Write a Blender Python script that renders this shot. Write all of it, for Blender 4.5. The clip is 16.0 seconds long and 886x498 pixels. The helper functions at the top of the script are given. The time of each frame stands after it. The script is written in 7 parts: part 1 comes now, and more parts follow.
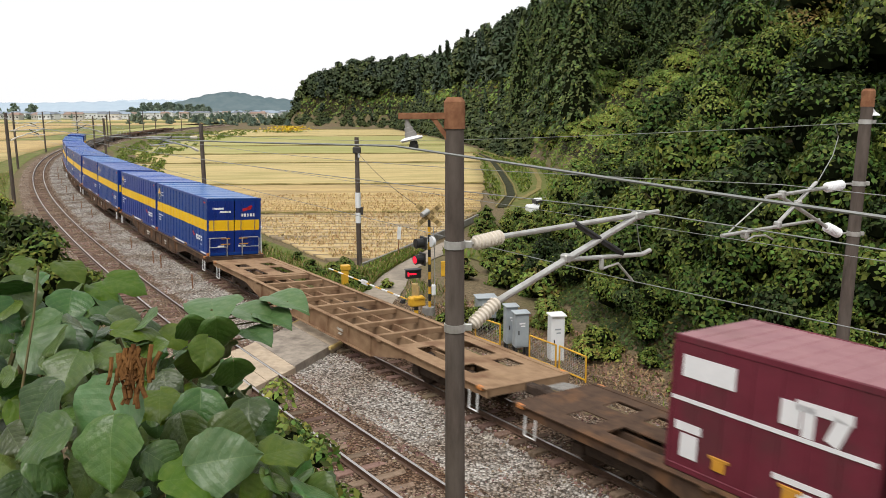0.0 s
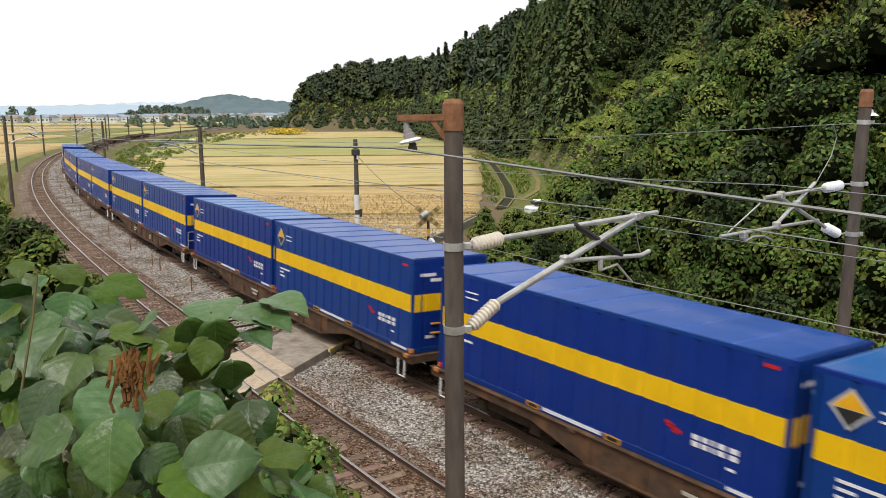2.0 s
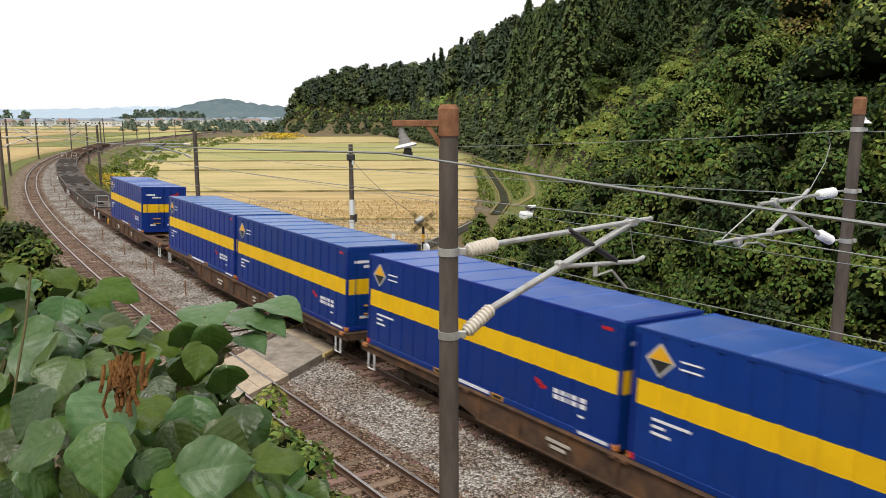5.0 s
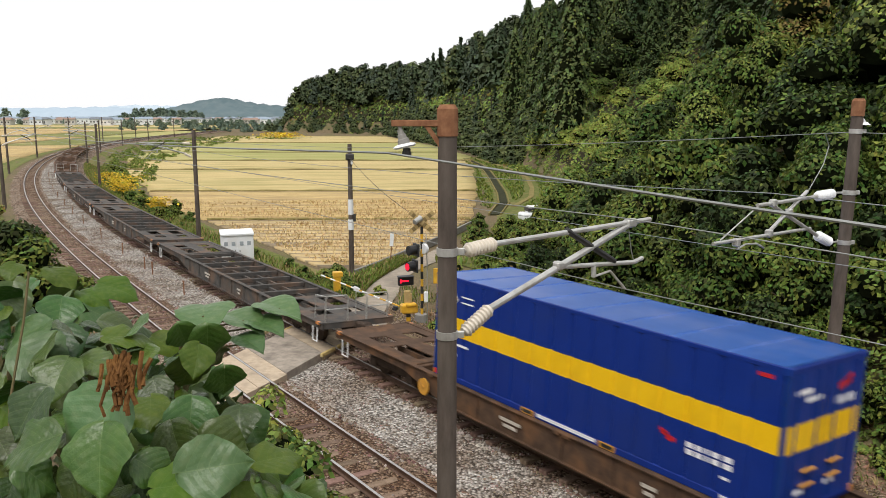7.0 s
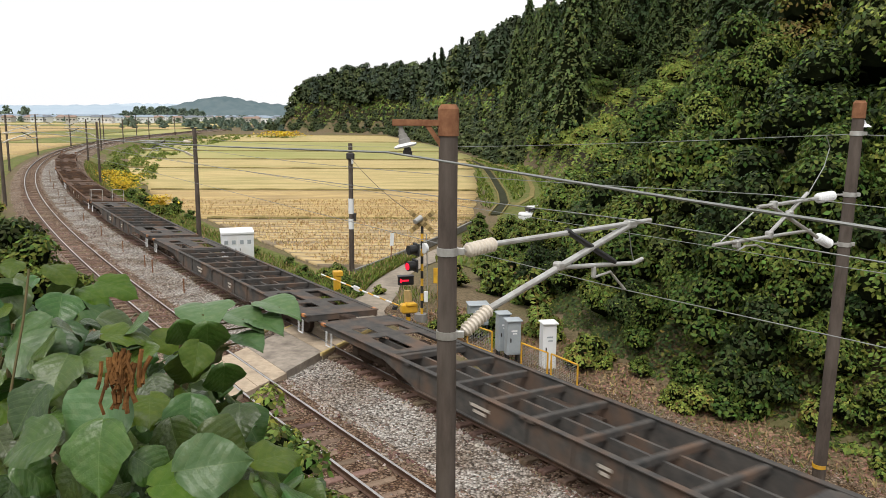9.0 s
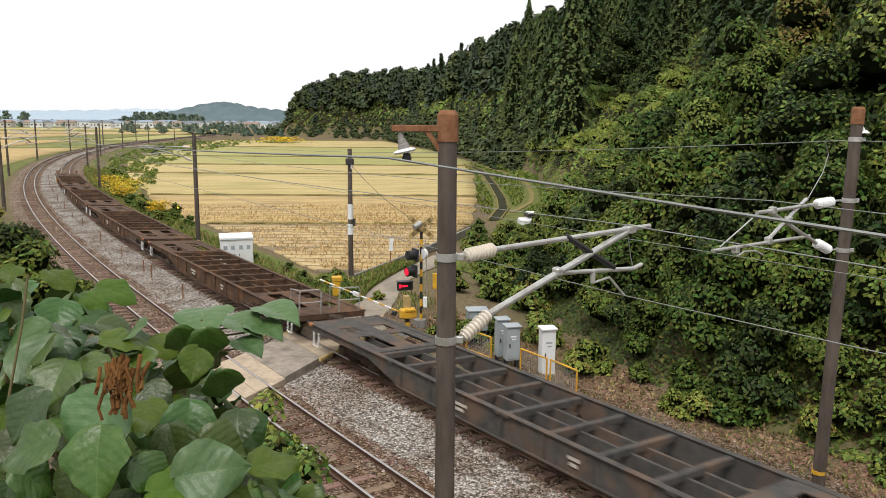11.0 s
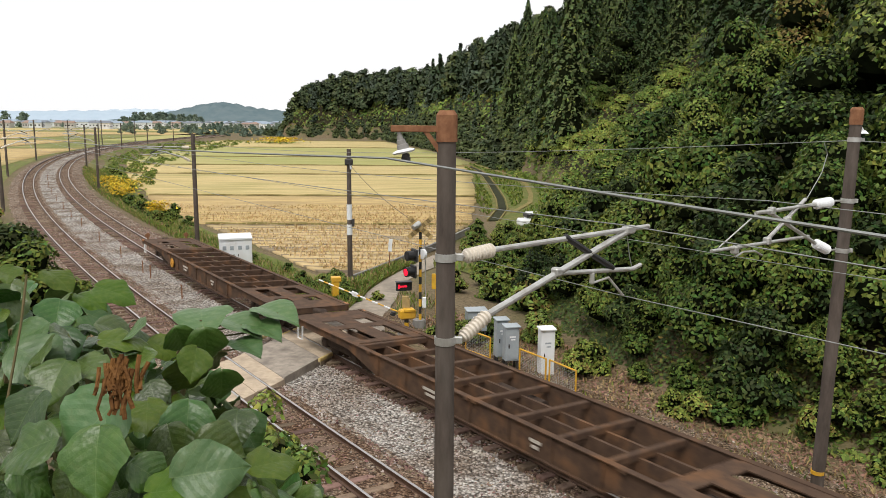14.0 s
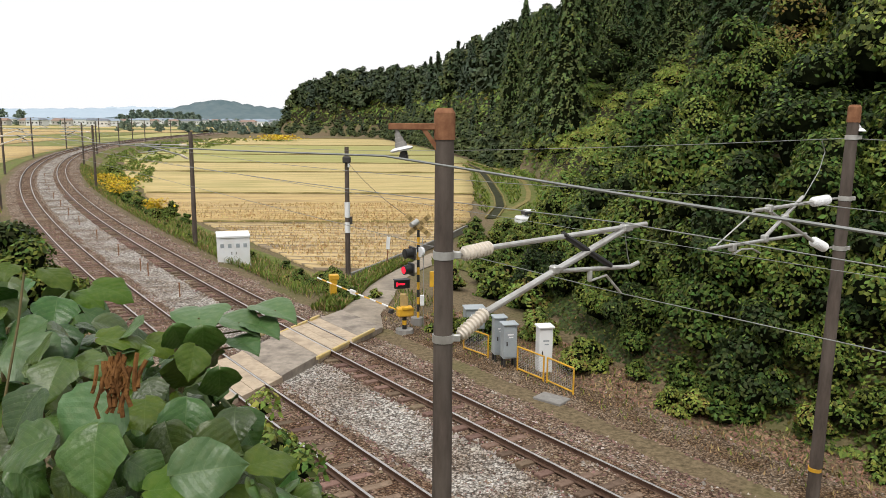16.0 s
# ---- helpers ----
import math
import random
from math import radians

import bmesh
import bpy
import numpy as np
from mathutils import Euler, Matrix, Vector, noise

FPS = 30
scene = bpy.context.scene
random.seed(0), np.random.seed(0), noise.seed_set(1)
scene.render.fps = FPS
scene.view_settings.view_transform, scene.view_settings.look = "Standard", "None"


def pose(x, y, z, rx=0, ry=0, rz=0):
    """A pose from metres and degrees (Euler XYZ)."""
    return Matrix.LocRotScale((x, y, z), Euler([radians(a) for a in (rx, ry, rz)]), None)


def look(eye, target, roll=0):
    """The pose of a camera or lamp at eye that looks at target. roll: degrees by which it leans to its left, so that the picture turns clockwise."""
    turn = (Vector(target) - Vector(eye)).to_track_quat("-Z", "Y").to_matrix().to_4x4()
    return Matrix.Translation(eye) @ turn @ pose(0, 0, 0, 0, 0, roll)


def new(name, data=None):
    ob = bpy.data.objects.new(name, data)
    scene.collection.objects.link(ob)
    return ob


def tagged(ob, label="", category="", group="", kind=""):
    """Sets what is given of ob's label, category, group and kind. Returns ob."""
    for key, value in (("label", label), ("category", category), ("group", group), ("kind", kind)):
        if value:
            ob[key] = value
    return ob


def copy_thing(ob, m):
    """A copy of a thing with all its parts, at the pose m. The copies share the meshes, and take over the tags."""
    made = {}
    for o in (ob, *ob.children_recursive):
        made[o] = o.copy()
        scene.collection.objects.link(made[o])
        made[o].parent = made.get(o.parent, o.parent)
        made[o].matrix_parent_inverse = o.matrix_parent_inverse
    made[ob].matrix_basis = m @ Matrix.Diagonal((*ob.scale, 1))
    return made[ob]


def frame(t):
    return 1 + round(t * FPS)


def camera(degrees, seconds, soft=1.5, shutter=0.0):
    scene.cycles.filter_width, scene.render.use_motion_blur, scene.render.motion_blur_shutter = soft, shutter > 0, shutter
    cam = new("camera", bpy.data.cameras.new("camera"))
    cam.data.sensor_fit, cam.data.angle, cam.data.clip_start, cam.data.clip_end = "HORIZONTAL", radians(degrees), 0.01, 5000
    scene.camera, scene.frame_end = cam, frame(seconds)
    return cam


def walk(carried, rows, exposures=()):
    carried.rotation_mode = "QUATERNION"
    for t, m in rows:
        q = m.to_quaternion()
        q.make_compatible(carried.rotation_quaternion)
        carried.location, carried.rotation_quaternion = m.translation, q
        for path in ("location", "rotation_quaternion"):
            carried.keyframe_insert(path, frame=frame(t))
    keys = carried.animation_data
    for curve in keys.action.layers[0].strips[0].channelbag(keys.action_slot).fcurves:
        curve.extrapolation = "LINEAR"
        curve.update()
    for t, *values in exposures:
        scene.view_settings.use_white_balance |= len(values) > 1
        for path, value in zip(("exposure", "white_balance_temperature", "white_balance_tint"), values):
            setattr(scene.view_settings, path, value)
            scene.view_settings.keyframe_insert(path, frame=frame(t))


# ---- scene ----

# camera: hand-held on a bank beside the line, turning slightly
EYE = (0, 0, 7.59)
cam = camera(59.57, 16.0, soft=0.6, shutter=0.2)
walk(cam, [
    (0, pose(0, 0, 7.59, 79.774, 0.232, 0.784)),
    (0.5, pose(0, 0, 7.59, 79.706, 0.303, 0.751)),
    (1, pose(0, 0, 7.59, 79.746, 0.338, 0.751)),
    (1.5, pose(0, 0, 7.59, 79.796, 0.317, 0.649)),
    (2, pose(0, 0, 7.59, 79.901, 0.422, 0.687)),
    (2.5, pose(0, 0, 7.59, 79.893, 0.461, 0.725)),
    (3, pose(0, 0, 7.59, 80.116, 0.435, 0.585)),
    (3.5, pose(0, 0, 7.59, 80.293, 0.413, 0.529)),
    (4, pose(0, 0, 7.59, 80.289, 0.328, 0.473)),
    (6.5, pose(0, 0, 7.59, 80.303, -0.011, 0.257)),
    (7, pose(0, 0, 7.59, 80.300, -0.070, 0.278)),
    (7.5, pose(0, 0, 7.59, 80.284, -0.156, 0.278)),
    (8, pose(0, 0, 7.59, 80.407, -0.213, 0.317)),
    (8.5, pose(0, 0, 7.59, 80.377, -0.304, 0.314)),
    (9, pose(0, 0, 7.59, 80.282, -0.387, 0.347)),
    (11.5, pose(0, 0, 7.59, 80.733, -0.452, 0.294)),
    (12, pose(0, 0, 7.59, 80.614, -0.411, 0.346)),
    (12.5, pose(0, 0, 7.59, 80.723, -0.475, 0.296)),
    (13, pose(0, 0, 7.59, 80.733, -0.442, 0.203)),
    (13.5, pose(0, 0, 7.59, 80.673, -0.446, 0.197)),
    (14, pose(0, 0, 7.59, 80.713, -0.449, 0.229)),
    (14.5, pose(0, 0, 7.59, 80.730, -0.443, 0.317)),
    (15, pose(0, 0, 7.59, 80.672, -0.442, 0.254)),
    (15.5, pose(0, 0, 7.59, 80.543, -0.458, 0.153)),
    (16, pose(0, 0, 7.59, 80.549, -0.448, 0.075)),
])

# overcast daylight: white sky and one wide soft sun behind the clouds
scene.view_settings.exposure = 0.0
world = bpy.data.worlds.new("overcast_sky")
scene.world = world
world.use_nodes = True
wn, wl = world.node_tree.nodes, world.node_tree.links
sky = wn.new("ShaderNodeTexSky")
sky.sky_type, sky.sun_disc = "NISHITA", False
sky.sun_elevation, sky.sun_rotation = radians(52), radians(200)
sky.air_density, sky.dust_density = 1.0, 6.0
haze = wn.new("ShaderNodeMix")
haze.data_type = "RGBA"
haze.inputs["Factor"].default_value = 0.93
haze.inputs["B"].default_value = (9.75, 9.75, 9.8, 1)
wl.new(sky.outputs[0], haze.inputs["A"])
wl.new(haze.outputs["Result"], wn["Background"].inputs["Color"])
wn["Background"].inputs["Strength"].default_value = 0.110
sun = new("sun", bpy.data.lights.new("sun", "SUN"))
sun.data.energy, sun.data.angle, sun.data.color = 2.1, radians(24), (1.0, 0.96, 0.9)
sun.matrix_world = look((0, 0, 300), (0 + 62, 175 , 0))


# ---------------- materials ----------------
def mat(name, c1, c2=None, rough=0.6, scale=6.0, metal=0.0, bump=0.0, bscale=None, stain=None, stain_scale=0.6, stain_amt=0.5,
        per="none", vary=0.15, stretch=None, trans=0.0, spec=None):
    """A node material: two-colour grain, larger stains, a bump, variation per piece."""
    m = bpy.data.materials.new(name)
    m.use_nodes = True
    n, l = m.node_tree.nodes, m.node_tree.links
    b = n["Principled BSDF"]
    b.inputs["Roughness"].default_value, b.inputs["Metallic"].default_value = rough, metal
    if spec is None and rough > 0.75:
        spec = 0.12
    if spec is not None:
        b.inputs["Specular IOR Level"].default_value = spec
    tc = n.new("ShaderNodeTexCoord")
    mp = n.new("ShaderNodeMapping")
    if stretch:
        mp.inputs["Scale"].default_value = stretch
    l.new(tc.outputs["Object"], mp.inputs["Vector"])
    nz = n.new("ShaderNodeTexNoise")
    nz.inputs["Scale"].default_value, nz.inputs["Detail"].default_value, nz.inputs["Roughness"].default_value = scale, 5, 0.65
    l.new(mp.outputs[0], nz.inputs["Vector"])
    rp = n.new("ShaderNodeValToRGB")
    rp.color_ramp.elements[0].position, rp.color_ramp.elements[1].position = 0.3, 0.7
    rp.color_ramp.elements[0].color = (*c1, 1)
    rp.color_ramp.elements[1].color = (*(c2 or c1), 1)
    l.new(nz.outputs[0], rp.inputs[0])
    col = rp.outputs[0]
    if stain:
        sn = n.new("ShaderNodeTexNoise")
        sn.inputs["Scale"].default_value, sn.inputs["Detail"].default_value = stain_scale, 6
        l.new(mp.outputs[0], sn.inputs["Vector"])
        sr = n.new("ShaderNodeMapRange")
        sr.inputs["From Min"].default_value, sr.inputs["From Max"].default_value = 0.48, 0.68
        sr.inputs["To Max"].default_value = stain_amt
        l.new(sn.outputs[0], sr.inputs["Value"])
        mx = n.new("ShaderNodeMix")
        mx.data_type = "RGBA"
        mx.inputs["B"].default_value = (*stain, 1)
        l.new(sr.outputs[0], mx.inputs["Factor"])
        l.new(col, mx.inputs["A"])
        col = mx.outputs["Result"]
    if per != "none":
        if per == "object":
            src = n.new("ShaderNodeObjectInfo").outputs["Random"]
        elif per == "both":
            pr = n.new("ShaderNodeObjectInfo").outputs["Random"]
            pv = n.new("ShaderNodeMapRange")
            pv.inputs["To Min"].default_value, pv.inputs["To Max"].default_value = 0.62, 1.38
            l.new(pr, pv.inputs["Value"])
            ph = n.new("ShaderNodeHueSaturation")
            l.new(pv.outputs[0], ph.inputs["Value"])
            hp = n.new("ShaderNodeMapRange")
            hp.inputs["To Min"].default_value, hp.inputs["To Max"].default_value = 0.515, 0.47
            l.new(pr, hp.inputs["Value"])
            l.new(hp.outputs[0], ph.inputs["Hue"])
            l.new(col, ph.inputs["Color"])
            col = ph.outputs[0]
            src = n.new("ShaderNodeNewGeometry").outputs["Random Per Island"]
        else:
            src = n.new("ShaderNodeNewGeometry").outputs["Random Per Island"]
        vr = n.new("ShaderNodeMapRange")
        vr.inputs["To Min"].default_value, vr.inputs["To Max"].default_value = 1 - vary, 1 + vary
        l.new(src, vr.inputs["Value"])
        hv = n.new("ShaderNodeHueSaturation")
        l.new(vr.outputs[0], hv.inputs["Value"])
        hr = n.new("ShaderNodeMapRange")
        hr.inputs["To Min"].default_value, hr.inputs["To Max"].default_value = 0.5 - vary * 0.10, 0.5 + vary * 0.06
        ml = n.new("ShaderNodeMath")
        ml.operation, ml.inputs[1].default_value = "MULTIPLY", 7.31
        fr = n.new("ShaderNodeMath")
        fr.operation = "FRACT"
        l.new(src, ml.inputs[0])
        l.new(ml.outputs[0], fr.inputs[0])
        l.new(fr.outputs[0], hr.inputs["Value"])
        l.new(hr.outputs[0], hv.inputs["Hue"])
        l.new(col, hv.inputs["Color"])
        col = hv.outputs[0]
    l.new(col, b.inputs["Base Color"])
    if bump:
        bn = n.new("ShaderNodeTexNoise")
        bn.inputs["Scale"].default_value, bn.inputs["Detail"].default_value = bscale or scale * 3, 4
        l.new(mp.outputs[0], bn.inputs["Vector"])
        bp = n.new("ShaderNodeBump")
        bp.inputs["Strength"].default_value, bp.inputs["Distance"].default_value = bump, 0.02
        l.new(bn.outputs[0], bp.inputs["Height"])
        l.new(bp.outputs[0], b.inputs["Normal"])
    if trans:
        tb = n.new("ShaderNodeBsdfTranslucent")
        l.new(col, tb.inputs["Color"])
        ms = n.new("ShaderNodeMixShader")
        ms.inputs[0].default_value = trans
        l.new(b.outputs[0], ms.inputs[1])
        l.new(tb.outputs[0], ms.inputs[2])
        l.new(ms.outputs[0], n["Material Output"].inputs["Surface"])
    return m


def leafmat(name, c1, c2, vary=0.4, rough=0.55, trans=0.18, scale=0.5, per="both"):
    return mat(name, c1, c2, rough=rough, scale=scale, per=per, vary=vary, trans=trans, spec=0.16)


def stone_mat(name, cols, scale, bump=1.0, stain=None, stain_amt=0.5, stain_scale=0.5):
    """Crushed stone: each pebble its own shade, with deep joints."""
    m = bpy.data.materials.new(name)
    m.use_nodes = True
    n, l = m.node_tree.nodes, m.node_tree.links
    b = n["Principled BSDF"]
    b.inputs["Roughness"].default_value, b.inputs["Specular IOR Level"].default_value = 0.95, 0.1
    tc = n.new("ShaderNodeTexCoord")
    vo = n.new("ShaderNodeTexVoronoi")
    vo.inputs["Scale"].default_value = scale
    l.new(tc.outputs["Object"], vo.inputs["Vector"])
    sp = n.new("ShaderNodeSeparateColor")
    l.new(vo.outputs["Color"], sp.inputs[0])
    rp = n.new("ShaderNodeValToRGB")
    e = rp.color_ramp.elements
    e[0].color, e[1].color = (*cols[0], 1), (*cols[-1], 1)
    for k, c in enumerate(cols[1:-1]):
        e.new((k + 1) / (len(cols) - 1)).color = (*c, 1)
    l.new(sp.outputs[0], rp.inputs[0])
    col = rp.outputs[0]
    if stain:
        sn = n.new("ShaderNodeTexNoise")
        sn.inputs["Scale"].default_value, sn.inputs["Detail"].default_value = stain_scale, 6
        l.new(tc.outputs["Object"], sn.inputs["Vector"])
        sr = n.new("ShaderNodeMapRange")
        sr.inputs["From Min"].default_value, sr.inputs["From Max"].default_value, sr.inputs["To Max"].default_value = 0.42, 0.62, stain_amt
        l.new(sn.outputs[0], sr.inputs["Value"])
        mx = n.new("ShaderNodeMix")
        mx.data_type, mx.blend_type = "RGBA", "MULTIPLY"
        mx.inputs["B"].default_value = (*stain, 1)
        l.new(sr.outputs[0], mx.inputs["Factor"])
        l.new(col, mx.inputs["A"])
        col = mx.outputs["Result"]
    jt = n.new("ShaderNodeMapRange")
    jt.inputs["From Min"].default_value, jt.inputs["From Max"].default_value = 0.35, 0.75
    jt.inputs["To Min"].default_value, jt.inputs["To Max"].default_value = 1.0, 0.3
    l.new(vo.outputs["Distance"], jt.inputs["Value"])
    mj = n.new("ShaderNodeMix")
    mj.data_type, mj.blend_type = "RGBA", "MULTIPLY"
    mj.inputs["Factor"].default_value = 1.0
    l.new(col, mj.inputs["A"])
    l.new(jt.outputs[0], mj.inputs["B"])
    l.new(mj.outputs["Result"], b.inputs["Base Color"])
    bp = n.new("ShaderNodeBump")
    bp.invert = True
    bp.inputs["Strength"].default_value, bp.inputs["Distance"].default_value = bump, 0.05
    l.new(vo.outputs["Distance"], bp.inputs["Height"])
    l.new(bp.outputs[0], b.inputs["Normal"])
    return m


M_RAIL = mat("rail_rust", (0.065, 0.034, 0.022), (0.13, 0.075, 0.05), rough=0.6, scale=9, bump=0.2)
M_RAILTOP = mat("rail_head", (0.42, 0.40, 0.38), (0.60, 0.58, 0.56), rough=0.36, metal=1.0, scale=4)
M_SLEEPER = mat("sleeper", (0.12, 0.082, 0.058), (0.23, 0.165, 0.12), rough=0.9, scale=7, bump=0.4, per="object", vary=0.35)
M_STONE = mat("ballast_stone_brown", (0.120, 0.080, 0.056), (0.26, 0.19, 0.14), rough=0.95, scale=1.3, per="island", vary=0.6)
M_STONEG = mat("ballast_stone_grey", (0.22, 0.19, 0.16), (0.46, 0.42, 0.375), rough=0.95, scale=1.3, per="island", vary=0.5)
M_CONC = mat("crossing_concrete", (0.25, 0.215, 0.18), (0.40, 0.345, 0.285), rough=0.9, scale=4, bump=0.25, stain=(0.12, 0.105, 0.092), stain_scale=1.1, stain_amt=0.75)
M_BOARD = mat("crossing_board", (0.42, 0.33, 0.24), (0.55, 0.45, 0.335), rough=0.85, scale=6, bump=0.2, stain=(0.25, 0.20, 0.155), stain_scale=1.6, stain_amt=0.6)
M_POLE = mat("pole_concrete", (0.062, 0.050, 0.042), (0.125, 0.10, 0.085), rough=0.85, scale=6, bump=0.25, stretch=(1, 1, 0.25), stain=(0.20, 0.175, 0.15), stain_scale=2.6, stain_amt=0.35)
M_POLEG = mat("pole_pale", (0.20, 0.19, 0.18), (0.30, 0.29, 0.27), rough=0.85, scale=6, bump=0.2, stretch=(1, 1, 0.25))
M_RUST = mat("rusty_steel", (0.17, 0.075, 0.04), (0.30, 0.15, 0.08), rough=0.8, scale=9, bump=0.3)
M_GALV = mat("galvanised_steel", (0.42, 0.42, 0.40), (0.56, 0.56, 0.54), rough=0.45, metal=0.55, scale=9, stain=(0.3, 0.26, 0.22), stain_scale=3)
M_DARKSTEEL = mat("dark_steel", (0.02, 0.02, 0.022), (0.05, 0.045, 0.04), rough=0.6, scale=8)
M_PORC = mat("porcelain", (0.62, 0.55, 0.46), (0.72, 0.66, 0.57), rough=0.3, scale=4)
M_WIRE = mat("wire", (0.22, 0.23, 0.22), (0.32, 0.33, 0.32), rough=0.5, metal=0.5)
M_WHITE = mat("white_paint", (0.74, 0.76, 0.78), (0.82, 0.83, 0.84), rough=0.5, scale=3, stain=(0.55, 0.52, 0.47), stain_scale=1.5, stain_amt=0.35)
M_GREYP = mat("grey_paint", (0.30, 0.34, 0.37), (0.38, 0.42, 0.44), rough=0.5, scale=3, stain=(0.22, 0.22, 0.22), stain_scale=2, stain_amt=0.4)
M_YEL = mat("yellow_paint", (0.62, 0.33, 0.02), (0.74, 0.43, 0.03), rough=0.5, scale=5, stain=(0.35, 0.2, 0.06), stain_scale=3, stain_amt=0.5)
M_BLACK = mat("black_paint", (0.012, 0.012, 0.014), (0.03, 0.03, 0.03), rough=0.5)
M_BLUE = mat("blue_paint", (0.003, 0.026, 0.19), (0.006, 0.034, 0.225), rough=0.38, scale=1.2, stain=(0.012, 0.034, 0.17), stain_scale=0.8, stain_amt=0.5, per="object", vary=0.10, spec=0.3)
# the side blue made lighter: the sky's reflection is put into the roof colour
M_BLUER = mat("blue_roof_skylit", (0.012, 0.07, 0.28), (0.022, 0.098, 0.35), rough=0.3, scale=1.5, stain=(0.10, 0.15, 0.36), stain_scale=1.0, stain_amt=0.5, per="object", vary=0.12)
M_BAND = mat("yellow_band", (0.80, 0.47, 0.005), (0.86, 0.53, 0.01), rough=0.35, scale=2, stain=(0.62, 0.36, 0.01), stain_scale=1.2, stain_amt=0.4)
M_LET = mat("white_lettering", (0.75, 0.76, 0.78), (0.82, 0.82, 0.84), rough=0.4)
M_RED = mat("red_paint", (0.45, 0.012, 0.02), (0.55, 0.02, 0.03), rough=0.4)
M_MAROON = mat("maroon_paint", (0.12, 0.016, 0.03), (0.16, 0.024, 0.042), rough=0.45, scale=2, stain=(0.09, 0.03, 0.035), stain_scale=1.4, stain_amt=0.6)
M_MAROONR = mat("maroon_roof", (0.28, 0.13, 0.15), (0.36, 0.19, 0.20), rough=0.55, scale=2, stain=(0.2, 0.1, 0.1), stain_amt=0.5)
M_WTAN = mat("wagon_tan_dust", (0.25, 0.16, 0.094), (0.36, 0.24, 0.147), rough=0.85, scale=3, bump=0.15, stain=(0.14, 0.07, 0.04), stain_scale=1.1, stain_amt=0.75)
M_WBRN = mat("wagon_brown_rust", (0.062, 0.039, 0.028), (0.115, 0.072, 0.048), rough=0.78, scale=3, bump=0.15, stain=(0.19, 0.095, 0.045), stain_scale=1.5, stain_amt=0.6)
M_WGRY = mat("wagon_dark_grey", (0.055, 0.055, 0.055), (0.11, 0.10, 0.09), rough=0.8, scale=3, bump=0.15, stain=(0.16, 0.105, 0.075), stain_scale=1.2, stain_amt=0.8)
M_BOGIE = mat("bogie_grime", (0.035, 0.026, 0.022), (0.085, 0.06, 0.045), rough=0.85, scale=5, bump=0.2)


# ---------------- mesh helpers ----------------
def obj(name, bm, material, parent=None, label="", smooth=False):
    me = bpy.data.meshes.new(name)
    bm.to_mesh(me)
    bm.free()
    for mm in (material if isinstance(material, (list, tuple)) else [material]):
        me.materials.append(mm)
    if smooth:
        me.polygons.foreach_set("use_smooth", [True] * len(me.polygons))
    ob = new(name, me)
    if parent:
        ob.parent = parent
    if label:
        ob["label"] = label
    return ob


def part(name, bm, material, parent, label="", smooth=False):
    return obj(name, bm, material, parent, label, smooth)


def pydata(name, verts, faces, material, parent=None, smooth=False):
    me = bpy.data.meshes.new(name)
    me.from_pydata(verts, [], faces)
    me.materials.append(material)
    if smooth:
        me.polygons.foreach_set("use_smooth", [True] * len(me.polygons))
    ob = new(name, me)
    if parent:
        ob.parent = parent
    return ob


def empty(name, m=None):
    e = new(name)
    e.empty_display_size = 0.2
    if m is not None:
        e.matrix_basis = m
    return e


def box(bm, c, size, rz=0.0, bevel=0.0, mi=0, rx=0.0, ry=0.0):
    r = bmesh.ops.create_cube(bm, size=1.0, matrix=Matrix.LocRotScale(c, Euler((rx, ry, rz)), size))
    fs = {f for v in r["verts"] for f in v.link_faces}
    if bevel:
        es = list({e for v in r["verts"] for e in v.link_edges})
        rb = bmesh.ops.bevel(bm, geom=es, offset=bevel, segments=1, affect="EDGES", profile=0.5)
        fs = set(rb["faces"]) | {f for f in fs if f.is_valid}
    if mi:
        for f in fs:
            f.material_index = mi
    return bm


def cyl(bm, a, b, r, r2=None, seg=12, mi=0):
    a, b = Vector(a), Vector(b)
    d = b - a
    q = d.to_track_quat("Z", "Y")
    k = bmesh.ops.create_cone(bm, cap_ends=True, segments=seg, radius1=r, radius2=r if r2 is None else r2, depth=d.length,
                              matrix=Matrix.LocRotScale((a + b) / 2, q, None))
    if mi:
        for f in {f for v in k["verts"] for f in v.link_faces}:
            f.material_index = mi
    return bm


def tube(bm, pts, r, seg=6):
    """A thin bent rod through points."""
    rings = []
    pts = [Vector(p) for p in pts]
    for i, p in enumerate(pts):
        d = pts[min(i + 1, len(pts) - 1)] - pts[max(i - 1, 0)]
        q = d.to_track_quat("Z", "Y")
        rings.append([bm.verts.new(p + q @ Vector((r * math.cos(2 * math.pi * k / seg), r * math.sin(2 * math.pi * k / seg), 0))) for k in range(seg)])
    for a, b in zip(rings, rings[1:]):
        for k in range(seg):
            bm.faces.new((a[k], a[(k + 1) % seg], b[(k + 1) % seg], b[k]))
    bm.faces.new(rings[0][::-1])
    bm.faces.new(rings[-1])
    return bm


def lathe(bm, a, b, prof, seg=16):
    """A turned body along a to b; prof lists (share of the way, radius)."""
    a, b = Vector(a), Vector(b)
    q = (b - a).to_track_quat("Z", "Y")
    rings = [[bm.verts.new(a.lerp(b, t) + q @ Vector((r * math.cos(2 * math.pi * k / seg), r * math.sin(2 * math.pi * k / seg), 0))) for k in range(seg)] for t, r in prof]
    for u, w in zip(rings, rings[1:]):
        for k in range(seg):
            bm.faces.new((u[k], u[(k + 1) % seg], w[(k + 1) % seg], w[k]))
    bm.faces.new(rings[0][::-1])
    bm.faces.new(rings[-1])


def BM():
    return bmesh.new()


